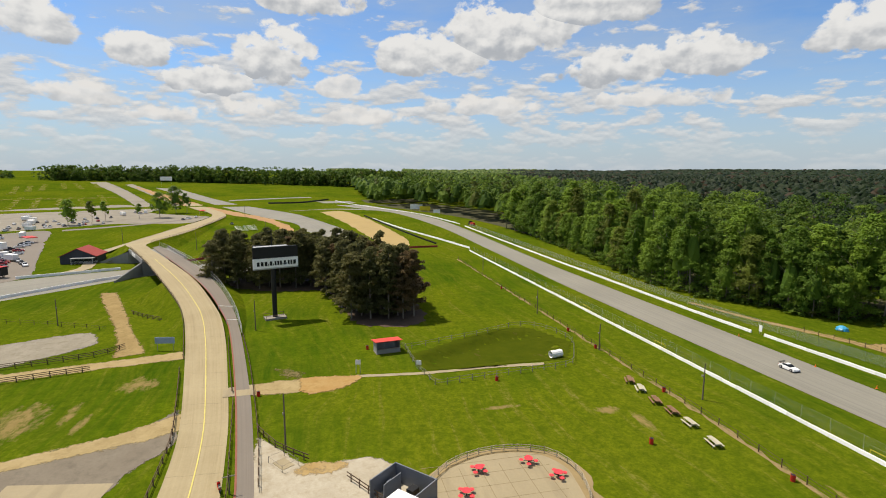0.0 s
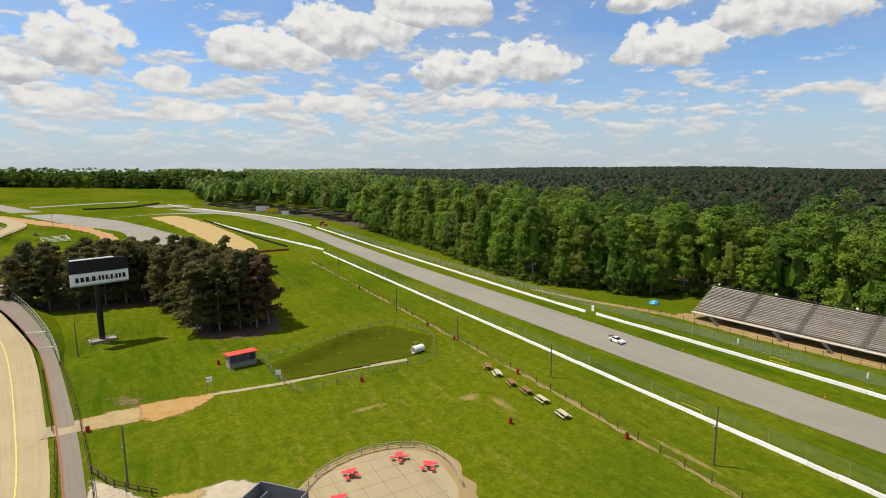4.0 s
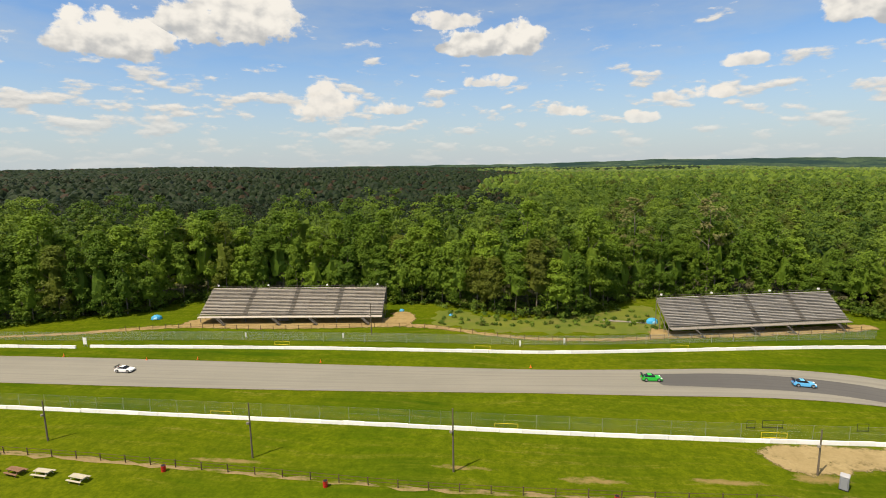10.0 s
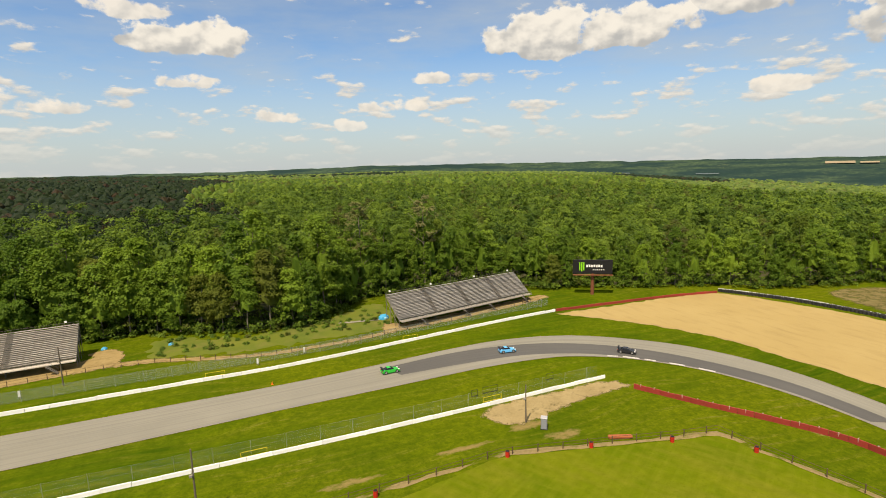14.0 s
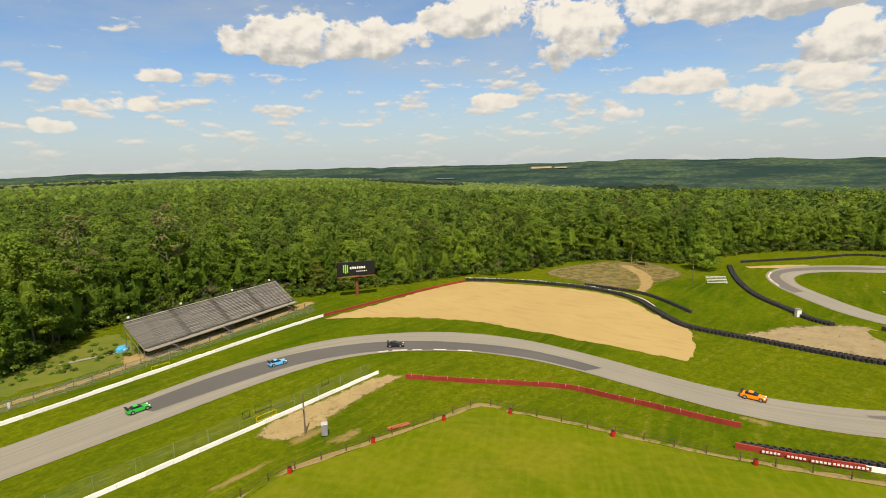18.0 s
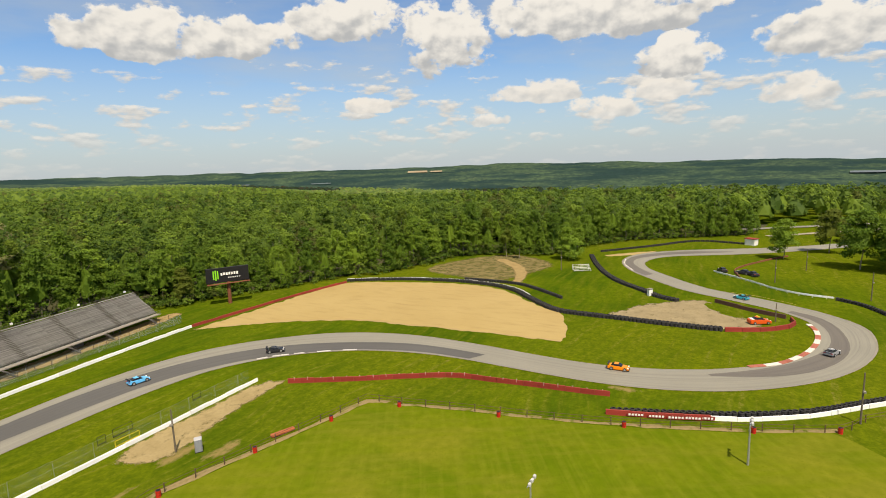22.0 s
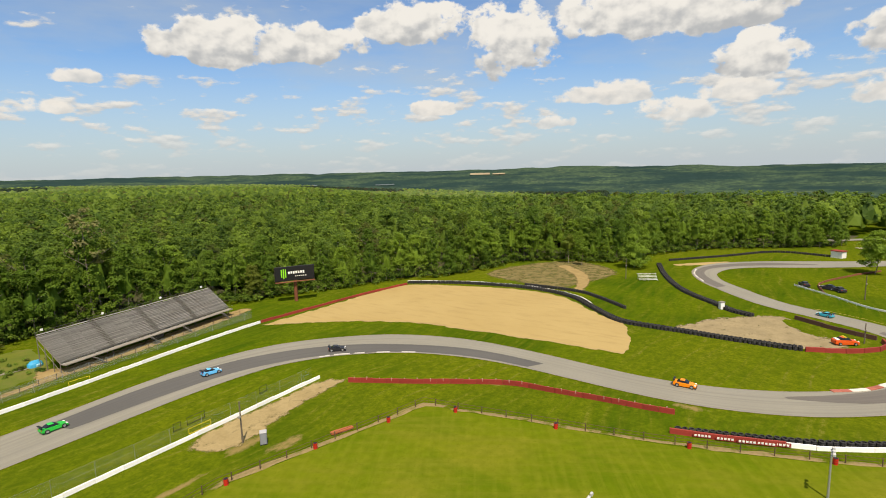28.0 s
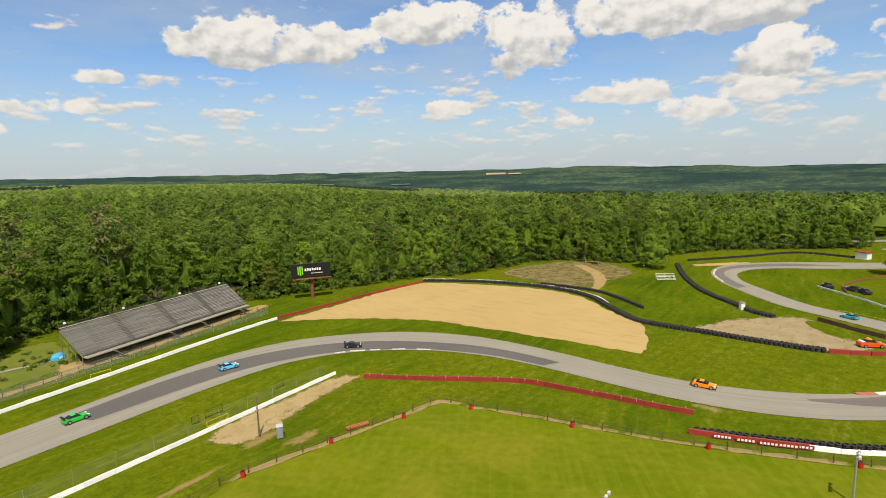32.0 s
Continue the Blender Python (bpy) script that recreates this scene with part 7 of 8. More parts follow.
# ---- vehicles ----
GLASS = plain("car_glass", (0.015, 0.018, 0.022), 0.1, 0, 0.1)


def car_meshes(length, width, height, low):
    """Side outline drawn out to the car's width and drawn in at the roof."""
    L, H = length, height
    prof = [(-0.5 * L, 0.28), (-0.5 * L, 0.62 * H), (-0.46 * L, 0.70 * H), (-0.36 * L, 0.72 * H), (0.16 * L, 0.66 * H), (0.40 * L, 0.56 * H), (0.49 * L, 0.44 * H), (0.5 * L, 0.24), (0.3 * L, low), (-0.3 * L, low)]
    cab = [(-0.36 * L, 0.70 * H), (-0.22 * L, 0.97 * H), (-0.02 * L, H), (0.06 * L, 0.97 * H), (0.20 * L, 0.66 * H)]

    def drawn(outline, w, top):
        bm = bmesh.new()
        n = len(outline)
        hi = max(z for _, z in outline)
        rows = [[bm.verts.new((x, s * w * (1 - top * (z / hi) ** 3), z)) for x, z in outline] for s in (-0.5, 0.5)]
        bm.faces.new(rows[0])
        bm.faces.new(rows[1][::-1])
        for i in range(n):
            bm.faces.new((rows[0][i], rows[1][i], rows[1][(i + 1) % n], rows[0][(i + 1) % n]))
        bmesh.ops.recalc_face_normals(bm, faces=bm.faces)
        bmesh.ops.bevel(bm, geom=list(bm.edges), offset=0.06, segments=2, affect="EDGES")
        return bm

    return drawn(prof, width, 0.12), drawn(cab, width * 0.86, 0.3)


def car(name, colour, label, at, turn, race=True, group="", size=(3.7, 1.66, 1.14)):
    root = thing(name, label, "car", group, "", at, turn)
    paint = plain("car_paint", colour, 0.3, 0, 0.1)
    body, cabin = car_meshes(*size, 0.16)
    part("body", body, paint, root)
    part("cabin_glass", cabin, GLASS, root, "dark tinted windows")
    L, W, H = size
    roof = part("roof", box(bmesh.new(), -0.1 * L, 0, H - 0.02, 0.2 * L, W * 0.6, 0.05, None, 0.02), paint, root)
    tyre = tyre_stack(1, 0.34, 0.26)
    rim = bmesh.new()
    rod(rim, (0, 0, 0.02), (0, 0, 0.25), 0.20, None, 10)
    rim_me = None
    for x in (-0.31 * L, 0.32 * L):
        for y in (-W * 0.5 + 0.12, W * 0.5 + 0.10):
            w = part("wheel", tyre, None, root)
            w.matrix_basis = pose(x, y, 0.34, 90, 0, 0)
            r = part("rim", rim_me or rim, STEEL, w)
            rim_me = r.data
    for y in (-0.34 * W, 0.34 * W):
        part("headlight", box(bmesh.new(), 0.455 * L, y, 0.47 * H, 0.22, 0.34, 0.1), WHITE_PAINT, root)
        part("tail_light", box(bmesh.new(), -0.49 * L, y, 0.55 * H, 0.06, 0.36, 0.12), RED_PLASTIC, root)
    if race:
        wing = part("rear_wing", box(bmesh.new(), -0.47 * L, 0, H * 0.98, 0.35, W * 0.95, 0.05), BLACK, root)
        for y in (-0.25 * W, 0.25 * W):
            part("strut", box(bmesh.new(), -0.46 * L, y, 0.68 * H, 0.1, 0.05, 0.3 * H), BLACK, wing)
        part("splitter", box(bmesh.new(), 0.48 * L, 0, 0.12, 0.3, W * 0.95, 0.05), BLACK, root)
    return root


car("race_car", (0.01, 0.42, 0.05), "bright green race car with a rear wing", (26.4, 96.8, 0.09), 3)
car("race_car", (0.10, 0.42, 0.72), "light blue race car entering the bend", (53, 96.6, 0.1), -8)
car("race_car", (0.75, 0.75, 0.74), "white race car on the straight", (-78.8, 91.4, 0.07), 1)
car("race_car", (0.75, 0.22, 0.01), "orange race car on the outer line", (94.2, 17.5, 0.07), -88)
car("race_car", (0.02, 0.02, 0.022), "black race car with a rear wing", (75.7, 84.8, 0.1), -48)
car("race_car", (0.22, 0.23, 0.24), "silver grey race car in the hairpin", (117, -17.4, 0.1), -28)
car("race_car", (0.03, 0.35, 0.45), "teal race car leaving the hairpin", (156, -3, 0.07), 55)
truck = car("service_truck", (0.62, 0.09, 0.015), "orange safety truck parked in the service area", (133.8, -6.2, 0.05), -62, False, "", (4.7, 1.85, 1.6))
part("light_bar", box(bmesh.new(), -0.35, 0, 1.62, 0.3, 1.3, 0.14), YELLOW, truck)
part("bed_rail", boxes((-1.6, 0, 1.1, 0.9, 1.3, 0.16)), WHITE_PAINT, truck, "white rail over the bed")
cars = [car("parked_car", c, l, (-240 - 6 * i, -116 - 4 * i, 0.05), 30, False, "cars in the paddock", (4.6, 1.8, 1.5)) for i, (c, l) in enumerate([((0.7, 0.7, 0.7), "white parked car in the paddock"), ((0.03, 0.03, 0.035), "black parked car in the paddock"), ((0.35, 0.36, 0.37), "silver parked car in the paddock"), ((0.35, 0.03, 0.03), "red parked car in the paddock")])]
rng = random.Random(5)
for row, (x0, y0, x1, y1, n, a) in enumerate([(-378, -196, -420, -150, 12, 28), (-392, -206, -436, -158, 11, 30), (-408, -222, -470, -160, 12, 25), (-300, -160, -352, -182, 9, 110), (-268, -136, -318, -150, 8, 115), (-236, -124, -262, -136, 5, 110), (-430, -104, -460, -94, 4, 20), (-500, -150, -520, -160, 3, 60)]):
    for k in range(n):
        u = (k + rng.uniform(0.1, 0.9)) / n
        x, y = x0 + (x1 - x0) * u + rng.uniform(-2, 2), y0 + (y1 - y0) * u + rng.uniform(-3, 3)
        copy_thing(cars[rng.choice([0, 0, 0, 1, 1, 2, 2, 3])], pose(x, y, 0.07 + gz(x, y), 0, 0, a + rng.choice([0, 180]) + rng.uniform(-12, 12)))
for x, y, a in ((-395, -60, 20), (-302, -48, 100)):
    copy_thing(cars[1], pose(x, y, 0.05, 0, 0, a))
for x, y, a in ((192, 2, 20), (190, -4, 60), (188, -6.5, 30)):
    copy_thing(cars[1], pose(x, y, 0.05, 0, 0, a))

# ---- bins, tables, poles ----


def bin_kind():
    root = thing("drum_bin", "red steel drum used as a litter bin", "bin", "red drum bins")
    bm = bmesh.new()
    rod(bm, (0, 0, 0), (0, 0, 1.0), 0.36, 0.36, 14)
    part("drum", bm, RED_PLASTIC, root)
    bm = bmesh.new()
    for z in (0.33, 0.66, 0.98):
        rod(bm, (0, 0, z), (0, 0, z + 0.04), 0.38, 0.38, 14)
    part("hoop", bm, RED_PAINT, root)
    part("liner", rod(bmesh.new(), (0, 0, 1.0), (0, 0, 1.03), 0.33, 0.33, 12), BLACK, root)
    return root


drum = bin_kind()
for i, (x, y) in enumerate([(-75.1, 60.2), (-86.6, 32.5), (-59.5, 46.9), (-47.2, 59), (-23.6, 58), (13.2, 58.8), (32.7, 59.9), (44.9, 57), (56.5, 53.3), (64.9, 46.3), (68.3, 30.5), (72.8, 12.9), (78.4, -3.4), (83, -13.8), (42.9, 66), (-99, 60), (-112, 59.8), (-160, 59.4), (-89.3, -10.6), (-109.5, 10.2)]):
    m = pose(x, y, 0, 0, 0, 40 * i) @ Matrix.Diagonal((0.84, 0.84, 0.86, 1))
    t = drum if i == 0 else copy_thing(drum, m)
    t.matrix_basis = m


def picnic_table(mat, label):
    root = thing("picnic_table", label, "picnic table", "picnic tables on the lawn")
    for k in range(5):
        part("top_plank", box(bmesh.new(), 0, -0.34 + 0.17 * k, 0.72, 2.5, 0.15, 0.05), mat, root)
    for y in (-0.72, 0.72):
        part("bench", box(bmesh.new(), 0, y, 0.42, 2.5, 0.28, 0.05), mat, root)
    for x in (-0.85, 0.85):
        bm = bmesh.new()
        for s in (-1, 1):
            rod(bm, (x, s * 0.72, 0), (x, s * 0.25, 0.72), 0.05, None, 4)
        rod(bm, (x, -0.8, 0.4), (x, 0.8, 0.4), 0.05, None, 4)
        part("trestle", bm, mat, root)
    return root


brown_t = picnic_table(plain("brown_table", (0.20, 0.11, 0.06), 0.8, 0, 0.3), "brown weathered wooden picnic table on the grass")
grey_t = picnic_table(plain("pale_table", (0.42, 0.38, 0.28), 0.8, 0, 0.3), "pale weathered wooden picnic table on the grass")
for i, (t, x, y, a) in enumerate([(brown_t, -80.5, 56.7, -24), (grey_t, -76.6, 56.4, -22), (brown_t, -71.6, 56.0, -16), (brown_t, -67.4, 56.2, -10), (grey_t, -63.2, 56.3, -4), (grey_t, -57.2, 55.6, -8)]):
    m = pose(x, y, 0, 0, 0, a)
    t = t if i in (0, 1) else copy_thing(t, m)
    t.matrix_basis = m


def red_table():
    root = thing("patio_table", "round red table with a ring of red seats", "table", "red tables on the patio")
    red = plain("red_coat", (0.75, 0.05, 0.06), 0.45, 0, 0.15)
    bm = bmesh.new()
    rod(bm, (0, 0, 0.72), (0, 0, 0.77), 0.72, None, 16)
    part("tabletop", bm, red, root)
    part("pedestal", rod(bmesh.new(), (0, 0, 0), (0, 0, 0.72), 0.07, None, 8), BLACK, root)
    for k in range(4):
        a = math.radians(45 + 90 * k)
        part("seat", rod(bmesh.new(), (1.15 * math.cos(a), 1.15 * math.sin(a), 0.42), (1.15 * math.cos(a), 1.15 * math.sin(a), 0.47), 0.38, None, 10), red, root)
        part("arm", rod(bmesh.new(), (0, 0, 0.3), (1.15 * math.cos(a), 1.15 * math.sin(a), 0.4), 0.04, None, 5), BLACK, root)
    return root


rt = red_table()
for i, (x, y) in enumerate([(-58.1, 20.2), (-58.6, 27.4), (-54.7, 29.9), (-53.5, 17.2)]):
    m = pose(x, y, 0.1, 0, 0, 25 * i) @ Matrix.Diagonal((0.85, 0.85, 0.95, 1))
    t = rt if i == 0 else copy_thing(rt, m)
    t.matrix_basis = m
PATIO = [(-57, 13.6), (-59.6, 16.6), (-61.6, 21.4), (-61.7, 26), (-60.2, 29.8), (-57, 31.8), (-53.6, 31.8), (-48, 30.5), (-44, 26), (-44, 16), (-50, 12)]
patch("patio_margin", [(-57.5, 12.6), (-61, 16.4), (-63, 21.4), (-63, 26.4), (-61.2, 31), (-57.4, 33.6), (-53, 33.8), (-46, 32), (-42, 26), (-43, 15), (-50, 11)], 0.03, DIRT, "bare tan earth round the patio", "dirt", 0.25)
patch("patio", PATIO, 0.08, CONCRETE_ROAD, "round concrete patio cast in square slabs", "patio", 0.02)
for k in range(6):
    ribbon("patio_joint", [(-60.5 + 2.8 * k, 13, 0), (-60.5 + 2.8 * k, 22, 0), (-60.5 + 2.8 * k, 30.5 - 0.4 * abs(k - 2), 0)], [(-60.42 + 2.8 * k, 13, 0), (-60.42 + 2.8 * k, 22, 0), (-60.42 + 2.8 * k, 30.5 - 0.4 * abs(k - 2), 0)], 0.09, DIRT_DARK, "dark joint between patio slabs", "joint")
for k in range(6):
    ribbon("patio_joint", [(-59.5, 15 + 2.8 * k, 0), (-52, 15 + 2.8 * k, 0), (-45, 15 + 2.8 * k, 0)], [(-59.5, 15.08 + 2.8 * k, 0), (-52, 15.08 + 2.8 * k, 0), (-45, 15.08 + 2.8 * k, 0)], 0.09, DIRT_DARK, "dark joint between patio slabs", "joint")
fence("patio_fence", [(-56.5, 13), (-60.2, 16.5), (-62.2, 21.4), (-62.3, 26.2), (-60.6, 30.6), (-57.2, 32.6), (-53.4, 32.7), (-49, 31.6)], "pale wooden rail fence round the patio", 1.9, 1.05, plain("pale_rails", (0.36, 0.31, 0.22), 0.85, 0, 0.3), (0.35, 0.65, 0.95), 0.07, 0.045)


def camera_stand():
    root = thing("storage_enclosure", "grey metal enclosure with a white canopy beside the patio", "enclosure", "", "", (-54.6, 9.6, 0), 42)
    grey = plain("grey_panels", (0.16, 0.17, 0.19), 0.6, 0.3, 0.2)
    for x, y, sx, sy in ((0, 2.4, 6.6, 0.15), (-3.2, 0, 0.15, 4.8), (3.2, 0, 0.15, 4.8), (-1.2, -0.6, 0.12, 3.2)):
        part("panel", box(bmesh.new(), x, y, 0, sx, sy, 2.6), grey, root)
    part("canopy", box(bmesh.new(), 2.6, -3.3, 2.7, 3.4, 2.6, 0.12), WHITE_PAINT, root, "white canopy roof")
    part("unit", boxes((-2.2, 0.4, 0, 1.2, 1.4, 1.2)), BLACK, root, "dark machine")
    part("unit", boxes((0.8, 0.8, 0, 1.0, 1.2, 1.4)), BLACK, root, "dark machine")
    part("unit_lid", boxes((-2.2, 0.4, 1.2, 0.9, 0.8, 0.2)), WHITE_PAINT, root)


camera_stand()


def light_pole(at, height, label, arms=False, mat=None):
    root = thing("light_pole", label, "pole", "poles along the course", "", at, 0)
    part("shaft", rod(bmesh.new(), (0, 0, -0.3), (0, 0, height), 0.14, 0.09, 8), mat or POLE_WOOD, root)
    if arms:
        part("crossarm", boxes((0, 0, height - 0.3, 2.0, 0.12, 0.12)), STEEL, root)
        for x in (-0.8, 0, 0.8):
            part("floodlight", box(bmesh.new(), x, -0.2, height - 0.15, 0.42, 0.3, 0.36, None, 0.05), plain("lamp_housing", (0.45, 0.45, 0.44), 0.5), root, "pale floodlight")
    else:
        part("loudspeaker", box(bmesh.new(), -0.25, -0.1, height * 0.62, 0.4, 0.32, 0.34, None, 0.05), GREY_WOOD, root, "grey loudspeaker on the shaft")
    return root


for x, y, h in [(-70.7, 64.7, 6.6), (-36.5, 63.5, 8.4), (-7.4, 63.1, 9.2), (-97.8, 60.2, 6.0), (40.2, 67.4, 6.4), (87.3, -16.7, 7.6), (-128.8, 58.8, 7), (-192, 63, 7), (-129.5, -15.4, 7.5), (-144.4, -64.5, 7), (-69.6, -4.9, 8.4), (-295.5, -98, 9), (-271.7, -58, 9), (-320, -30, 9), (-34, 118.6, 8), (178, 52, 7), (-456, -59, 10)]:
    light_pole((x, y, gz(x, y)), h, "slim brown wooden pole with a loudspeaker")
for x, y, h in [(69.3, -2.5, 5.9), (47.5, 18.2, 5.0)]:
    light_pole((x, y, 0), h, "grey steel pole with white floodlights", True, STEEL)
for x, y, h in [(180, -12, 7), (165, -32, 7.5), (152, -44, 7.5), (202, -22, 7), (136.5, -9.5, 4.4)]:
    light_pole((x, y, 0), h, "slim pole with a white lamp inside the bend")


def toilet():
    root = thing("portable_toilet", "grey portable toilet with a pale roof", "toilet", "", "", (41.8, 64.6, 0), -35)
    root.scale = (0.88, 0.88, 0.88)
    grey = plain("grey_plastic", (0.22, 0.23, 0.25), 0.5, 0, 0.1)
    part("cabin", box(bmesh.new(), 0, 0, 0.08, 1.1, 1.1, 1.9, None, 0.04), grey, root)
    part("roof", box(bmesh.new(), 0, 0, 1.95, 1.18, 1.18, 0.25, None, 0.1), plain("pale_roof", (0.36, 0.36, 0.37), 0.6), root)
    part("door", box(bmesh.new(), 0, -0.59, 0.15, 0.75, 0.04, 1.7), plain("pale_plastic", (0.26, 0.27, 0.29), 0.5), root)
    part("skid", boxes((0, 0, 0, 1.2, 1.2, 0.1)), BLACK, root)


toilet()


def culvert():
    root = thing("culvert_pipe", "white corrugated drain pipe on the grass bank", "pipe", "", "", (-95.6, 47.6, 0.75), 0)
    bm = bmesh.new()
    n = 14
    rings = []
    for k in range(9):
        r = 0.78 + (0.03 if k % 2 else 0)
        rings.append([bm.verts.new((r * math.cos(6.283 * i / n), 0.34 * k, r * math.sin(6.283 * i / n))) for i in range(n)])
    inner = [[bm.verts.new((0.7 * math.cos(6.283 * i / n), y, 0.7 * math.sin(6.283 * i / n))) for i in range(n)] for y in (0, 2.72)]
    for a, b in list(zip(rings, rings[1:])) + [(inner[0], rings[0]), (rings[-1], inner[1]), (inner[1], inner[0])]:
        for i in range(n):
            bm.faces.new((a[i], a[(i + 1) % n], b[(i + 1) % n], b[i]))
    bmesh.ops.recalc_face_normals(bm, faces=bm.faces)
    part("pipe", bm, plain("white_pipe", (0.72, 0.71, 0.68), 0.5), root).matrix_basis = pose(0, 0, 0, 0, 0, 12)


culvert()


def tent(at, label, s=1.0):
    root = thing("dome_tent", label, "tent", "blue tents", "", at, 20)
    bm = bmesh.new()
    bmesh.ops.create_icosphere(bm, subdivisions=2, radius=1.0)
    bmesh.ops.delete(bm, geom=[v for v in bm.verts if v.co.z < -0.05], context="VERTS")
    for v in bm.verts:
        v.co = Vector((v.co.x * 1.5 * s, v.co.y * 1.1 * s, max(0, v.co.z) ** 0.9 * 1.25 * s))
    part("canopy", bm, plain("blue_nylon", (0.03, 0.30, 0.52), 0.5, 0, 0.2), root)
    part("fly", box(bmesh.new(), 0, -1.0 * s, 0, 1.0 * s, 0.5 * s, 0.6 * s, None, 0.15), plain("pale_blue_nylon", (0.25, 0.50, 0.62), 0.5), root)


tent((-97.5, 127, 0.05 + float(land(-97.5, 127))), "blue dome tent on the grass by the woods")
tent((35.6, 134, float(land(35.6, 134))), "blue tarpaulin tent beside the grandstand", 1.1)
tent((-31, 140, float(land(-31, 140))), "small blue tent behind the grandstand", 0.5)
tent((-16.5, 136.5, float(land(-16.5, 136.5))), "small pale blue tent in the rough grass", 0.45)
patch("pale_boards", [(24, 134.4), (34, 133), (34.4, 134), (24, 135.6)], 0.12 + float(land(30, 134)), GREY_WOOD, "pale boards laid over the grass", "boards", 0.05)


def barrier(at, turn, mat, label, w=3.6, h=1.0):
    root = thing("barrier_frame", label, "barrier", "", "", at, turn)
    part("top_bar", rod(bmesh.new(), (-w / 2, 0, h), (w / 2, 0, h), 0.035, None, 6), mat, root)
    part("low_bar", rod(bmesh.new(), (-w / 2, 0, 0.15), (w / 2, 0, 0.15), 0.05, None, 6), mat, root)
    for x in (-w / 2, w / 2):
        part("upright", rod(bmesh.new(), (x, 0, 0), (x, 0, h), 0.035, None, 6), mat, root)


for x, y in ((-96.8, 74.8), (-48, 74.9), (-0.5, 75.4), (39, 76.6), (-53, 109.6), (-6.3, 110.4), (36.7, 114.6), (-130, 74.4)):
    barrier((x, y, 0), 1, YELLOW, "yellow tubular barrier beside the wall", 3.6, 0.95)
for x, y, w in ((36.9, 79.4, 1.2), (40.2, 79.8, 3.0), (53, 80, 1.6)):
    barrier((x, y, 0), 3, BLACK, "dark steel frame standing in the grass", w, 1.3)
root = thing("debris_net", "orange plastic netting over the fence", "netting", "", "", (50.4, 57.3, 0), -22)
part("net", box(bmesh.new(), 0, 0, 0.05, 3.6, 0.7, 0.45, None, 0.12), plain("faded_orange", (0.34, 0.10, 0.04), 0.8, 0, 0.3), root)
for x, y in ((-99.3, 98.2), (-67.6, 99.2), (-40, 99.9), (-78.8, 97.9), (4, 101)):
    c = thing("traffic_cone", "orange traffic cone at the track edge", "cone", "orange cones", "", (x, y, 0.06))
    part("body", rod(bmesh.new(), (0, 0, 0), (0, 0, 0.6), 0.17, 0.03, 10), ORANGE, c)
    part("base", boxes((0, 0, 0, 0.4, 0.4, 0.04)), ORANGE, c)


def board(at, turn, w, h, lift, mat, label):
    root = thing("trackside_sign", label, "sign", "", "", (at[0], at[1], gz(at[0], at[1])), turn)
    part("panel", box(bmesh.new(), 0, 0, lift, w, 0.1, h), mat, root)
    for x in (-w * 0.4, w * 0.4):
        part("leg", rod(bmesh.new(), (x, 0.1, -0.2), (x, 0.1, lift + h), 0.06, None, 5), STEEL, root)


board((-496, 92, 0), 70, 12, 4.5, 1.5, WHITE_PAINT, "large white trackside board")
board((-475, 96, 0), 70, 10, 4, 1.5, YELLOW, "large yellow trackside board")
board((-447, 101, 0), 70, 6, 3, 1.5, WHITE_PAINT, "white trackside board beside the wall")
board((-819, -209, 0), 75, 17, 5.5, 14, WHITE_PAINT, "white display board far across the field")
board((-95.8, 7.2, 0), 80, 1.0, 0.9, 1.9, WHITE_PAINT, "small white notice board on two legs")
board((-95.6, 19.2, 0), 60, 1.0, 0.9, 0.9, WHITE_PAINT, "small white notice on the gate")
board((-118.5, -33, 0), 80, 4.2, 1.4, 1.6, plain("blue_grey_sign", (0.22, 0.30, 0.38), 0.5), "blue-grey board over the lane")
board((-99.6, 104.6, 0), 0, 0.9, 1.6, 0.6, WHITE_PAINT, "white marshal post beside the wall gap")
for x, y in ((-64, 113.5), (-40, 115), (12, 115.6), (2, 113)):
    board((x, y, 0), 0, 0.35, 1.1, 0.4, WHITE_PAINT, "white distance marker behind the wall")
root = thing("marshal_box", "white marshal box beside the tyre wall", "box", "", "", (151.8, 19.4, 0), 40)
part("box", box(bmesh.new(), 0, 0, 0, 1.1, 1.1, 1.9, None, 0.05), WHITE_PAINT, root)
part("lid", boxes((0, 0, 1.9, 1.3, 1.3, 0.12)), GREY_WOOD, root)


def small_bleacher():
    root = thing("small_bleacher", "small white metal bleacher on the grass", "bleacher", "", "", (177.9, 44.5, 0), -62)
    for k in range(5):
        part("seat_plank", box(bmesh.new(), 0, 0.7 * k, 0.45 + 0.36 * k, 6.0, 0.3, 0.05), WHITE_PAINT, root)
    for x in (-2.8, 0, 2.8):
        bm = bmesh.new()
        rod(bm, (x, -0.2, 0.2), (x, 3.0, 2.0), 0.05, None, 5)
        rod(bm, (x, 3.0, 0), (x, 3.0, 2.2), 0.05, None, 5)
        rod(bm, (x, 0, 0), (x, 0, 0.4), 0.05, None, 5)
        part("frame", bm, STEEL, root)


small_bleacher()
shed = thing("marshal_hut", "small white hut at the far bend", "hut", "", "", (254, -8, 0), 60)
part("shell", box(bmesh.new(), 0, 0, 0, 4, 3, 2.6), WHITE_PAINT, shed)
part("roof", box(bmesh.new(), 0, 0, 2.6, 4.6, 3.6, 0.25), RED_PAINT, shed)
dig = thing("red_digger", "small red machine parked at the wall end", "machine", "", "", (-358, 106, 0), 20)
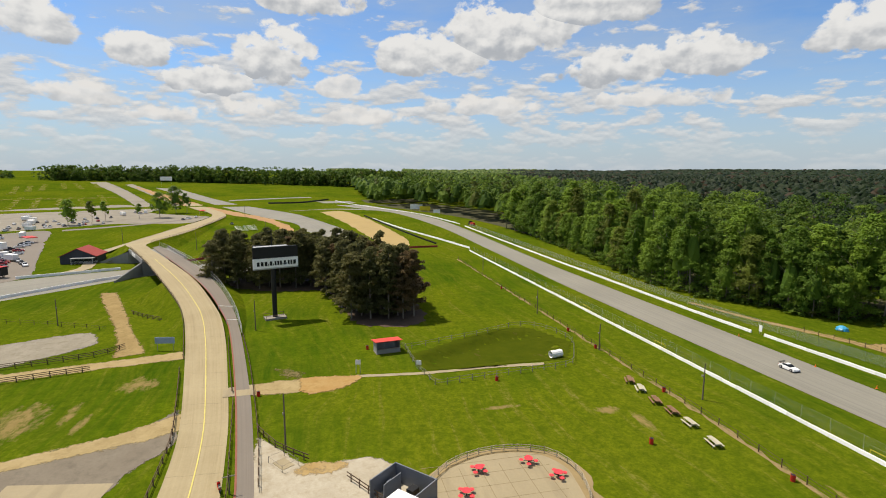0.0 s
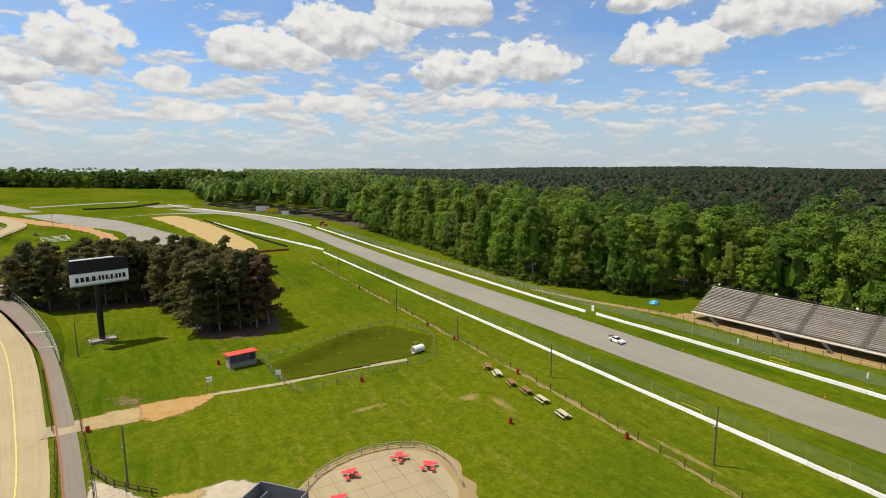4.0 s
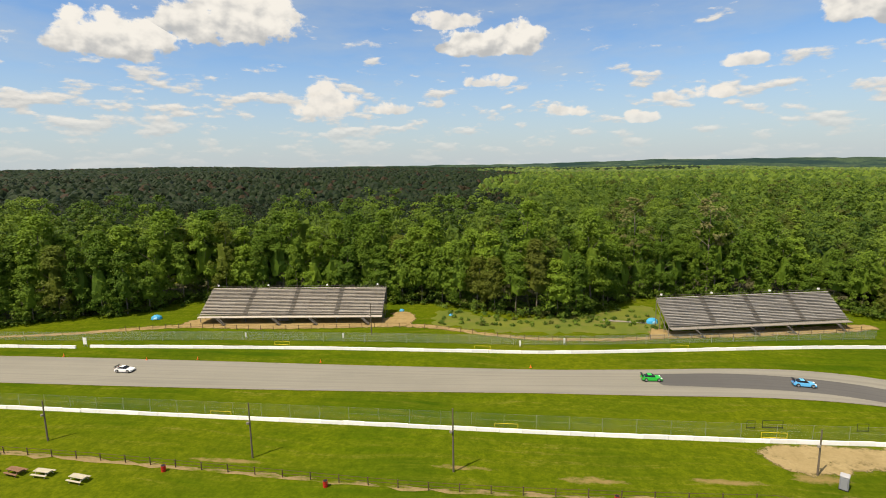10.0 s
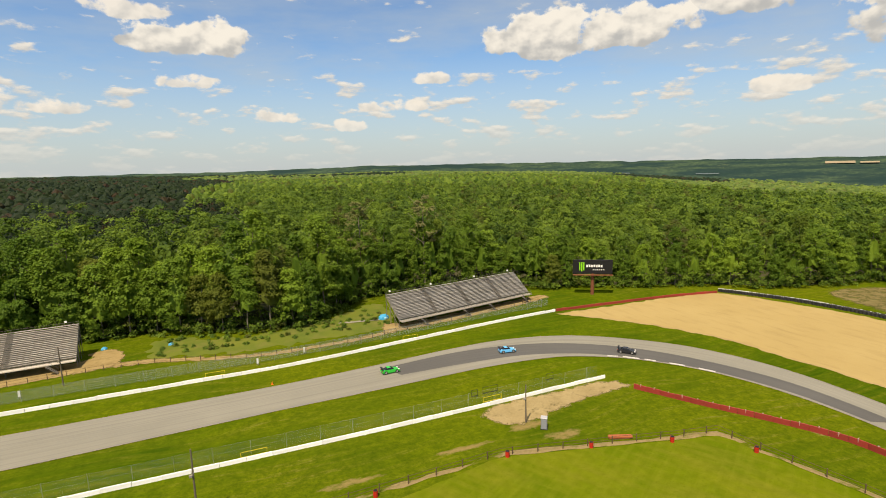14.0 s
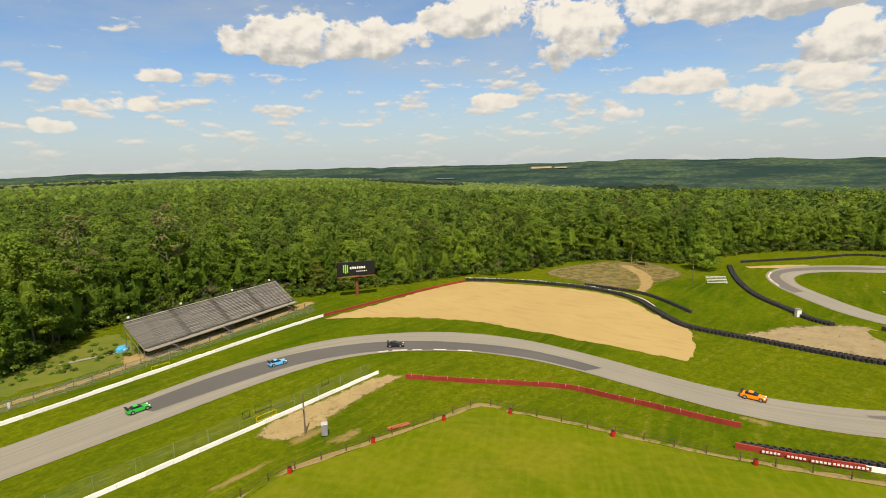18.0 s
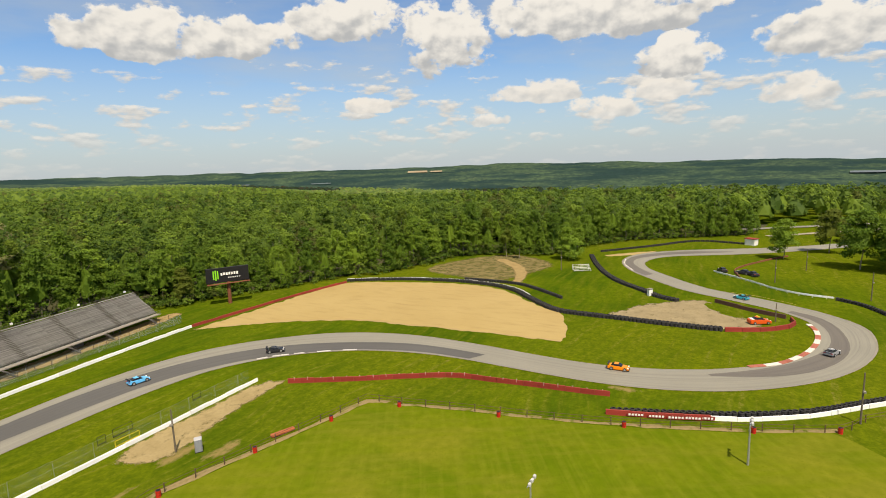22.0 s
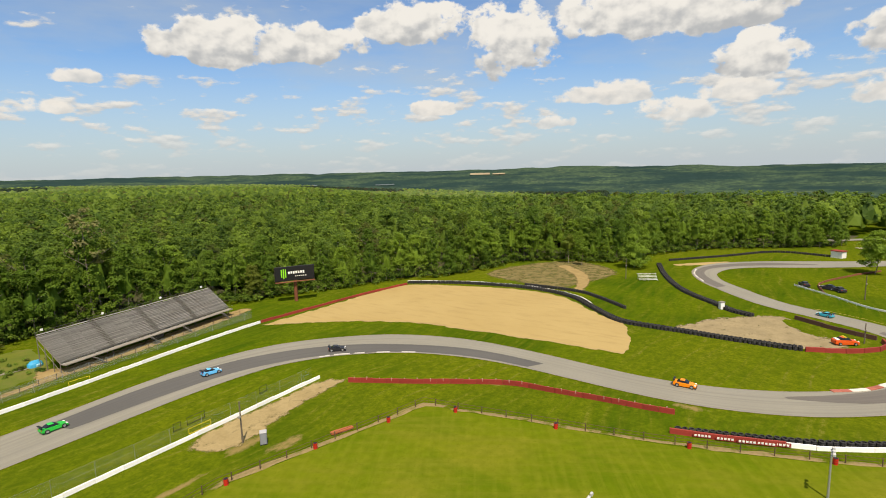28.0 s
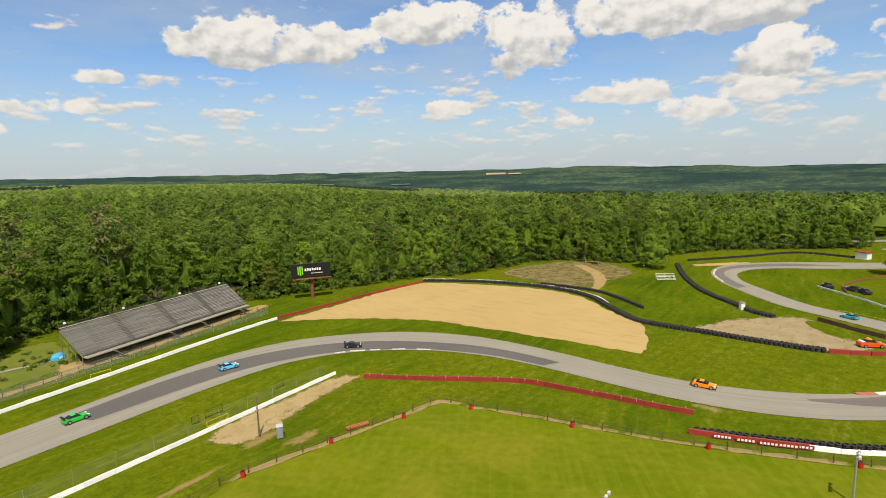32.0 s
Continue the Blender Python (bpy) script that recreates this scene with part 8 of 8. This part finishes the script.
part("cab", box(bmesh.new(), 0, 0, 0.8, 2.2, 1.8, 2.2, None, 0.1), BLACK, dig)
part("body", box(bmesh.new(), 2.4, 0, 0.5, 4, 2, 1.4, None, 0.1), RED_PLASTIC, dig)
for x in (-1, 3.5):
    for y in (-1, 1.2):
        part("wheel", tyre_stack(1, 0.6, 0.35), None, dig).matrix_basis = pose(x, y, 0.6, 90, 0, 0)


def scooter():
    root = thing("motor_scooter", "red motor scooter with a grey box beside the road rail", "scooter", "", "", (-61.2, -12.3, 0.09), 196)
    bm = bmesh.new()
    box(bm, -0.15, 0, 0.45, 0.95, 0.34, 0.3, None, 0.08)
    box(bm, 0.5, 0, 0.35, 0.18, 0.42, 0.6, None, 0.06)
    box(bm, 0.2, 0, 0.3, 0.6, 0.32, 0.1, None, 0.03)
    part("body", bm, RED_PLASTIC, root)
    part("seat", box(bmesh.new(), -0.2, 0, 0.75, 0.7, 0.28, 0.1, None, 0.04), BLACK, root)
    part("top_box", box(bmesh.new(), -0.72, 0, 0.78, 0.30, 0.32, 0.24, None, 0.05), GREY_WOOD, root, "grey luggage box")
    part("handlebar", rod(rod(bmesh.new(), (0.52, 0, 0.9), (0.42, 0, 1.05), 0.03, None, 6), (0.42, -0.34, 1.06), (0.42, 0.34, 1.06), 0.025, None, 6), BLACK, root)
    tyre = tyre_stack(1, 0.26, 0.12)
    for x in (-0.55, 0.62):
        part("wheel", tyre, None, root).matrix_basis = pose(x, 0.06, 0.26, 90, 0, 0)


scooter()
wire_pole = thing("wire_pole", "short dark pole with a crossarm beside the footpath", "pole", "", "", (-60.4, -11.0, 0), 100)
part("shaft", rod(bmesh.new(), (0, 0, -0.3), (0, 0, 2.6), 0.09, 0.08, 8), POLE_WOOD, wire_pole)
part("crossarm", boxes((0, 0, 2.3, 1.5, 0.08, 0.1)), GREY_WOOD, wire_pole)
pen = thing("yard_pen", "low square rope pen on thin posts in the gravel yard", "pen", "", "", (-65.8, -5.0, 0.05), 35)
for x, y in ((-1.7, -1.2), (1.7, -1.2), (1.7, 1.2), (-1.7, 1.2)):
    part("post", rod(bmesh.new(), (x, y, 0), (x, y, 1.0), 0.04, None, 6), GREY_WOOD, pen)
for a, b in (((-1.7, -1.2), (1.7, -1.2)), ((1.7, -1.2), (1.7, 1.2)), ((1.7, 1.2), (-1.7, 1.2)), ((-1.7, 1.2), (-1.7, -1.2))):
    part("rope", rod(bmesh.new(), (*a, 0.9), (*b, 0.9), 0.02, None, 5), GREY_WOOD, pen)
part("slab", boxes((0, 0, 0, 2.6, 1.8, 0.05)), CONCRETE_ROAD, pen, "pale concrete slab")

# a worn yellow line outside the hairpin exit
EXIT = [(162.7, -0.7), (160.9, -5.6), (157.4, -11.1), (154.1, -15.2)]
ribbon("edge_line", EXIT, [(x + 0.35, y + 0.25) for x, y in EXIT], 0.09, plain("worn_yellow_line", (0.45, 0.34, 0.07), 0.8, 0, 0.4, 0.5), "worn yellow line along the track edge", "road marking")
block_wall("infield_barrier", [(-614, -54), (-619, -21), (-640, 0), (-656, 12)], 1.6, 0.8, RUBBER, "long black tyre barrier across the infield")
far_seats = copy_thing(bpy.data.objects["small_bleacher"], pose(-350, -44, 0, 0, 0, 118) @ Matrix.Diagonal((2.2, 1.6, 1.6, 1)))
far_seats["label"] = "pale metal bleacher on the infield grass"


def path_gate(a, b):
    """A pale bar on two posts across the footpath."""
    root = thing("path_gate", "pale steel bar across the footpath", "gate", "bars across the footpath")
    for x, y, z in (a, b):
        part("post", rod(bmesh.new(), (x, y, z), (x, y, z + 1.1), 0.06, None, 6), STEEL, root)
    part("bar", rod(bmesh.new(), (*a[:2], a[2] + 1.05), (*b[:2], b[2] + 1.05), 0.06, None, 6), WHITE_PAINT, root)


path_gate((-143.4, -26.2, 2.2), (-142.2, -22.3, 2.1))
path_gate((-132.6, -22.6, 1.3), (-132.0, -19.7, 1.2))
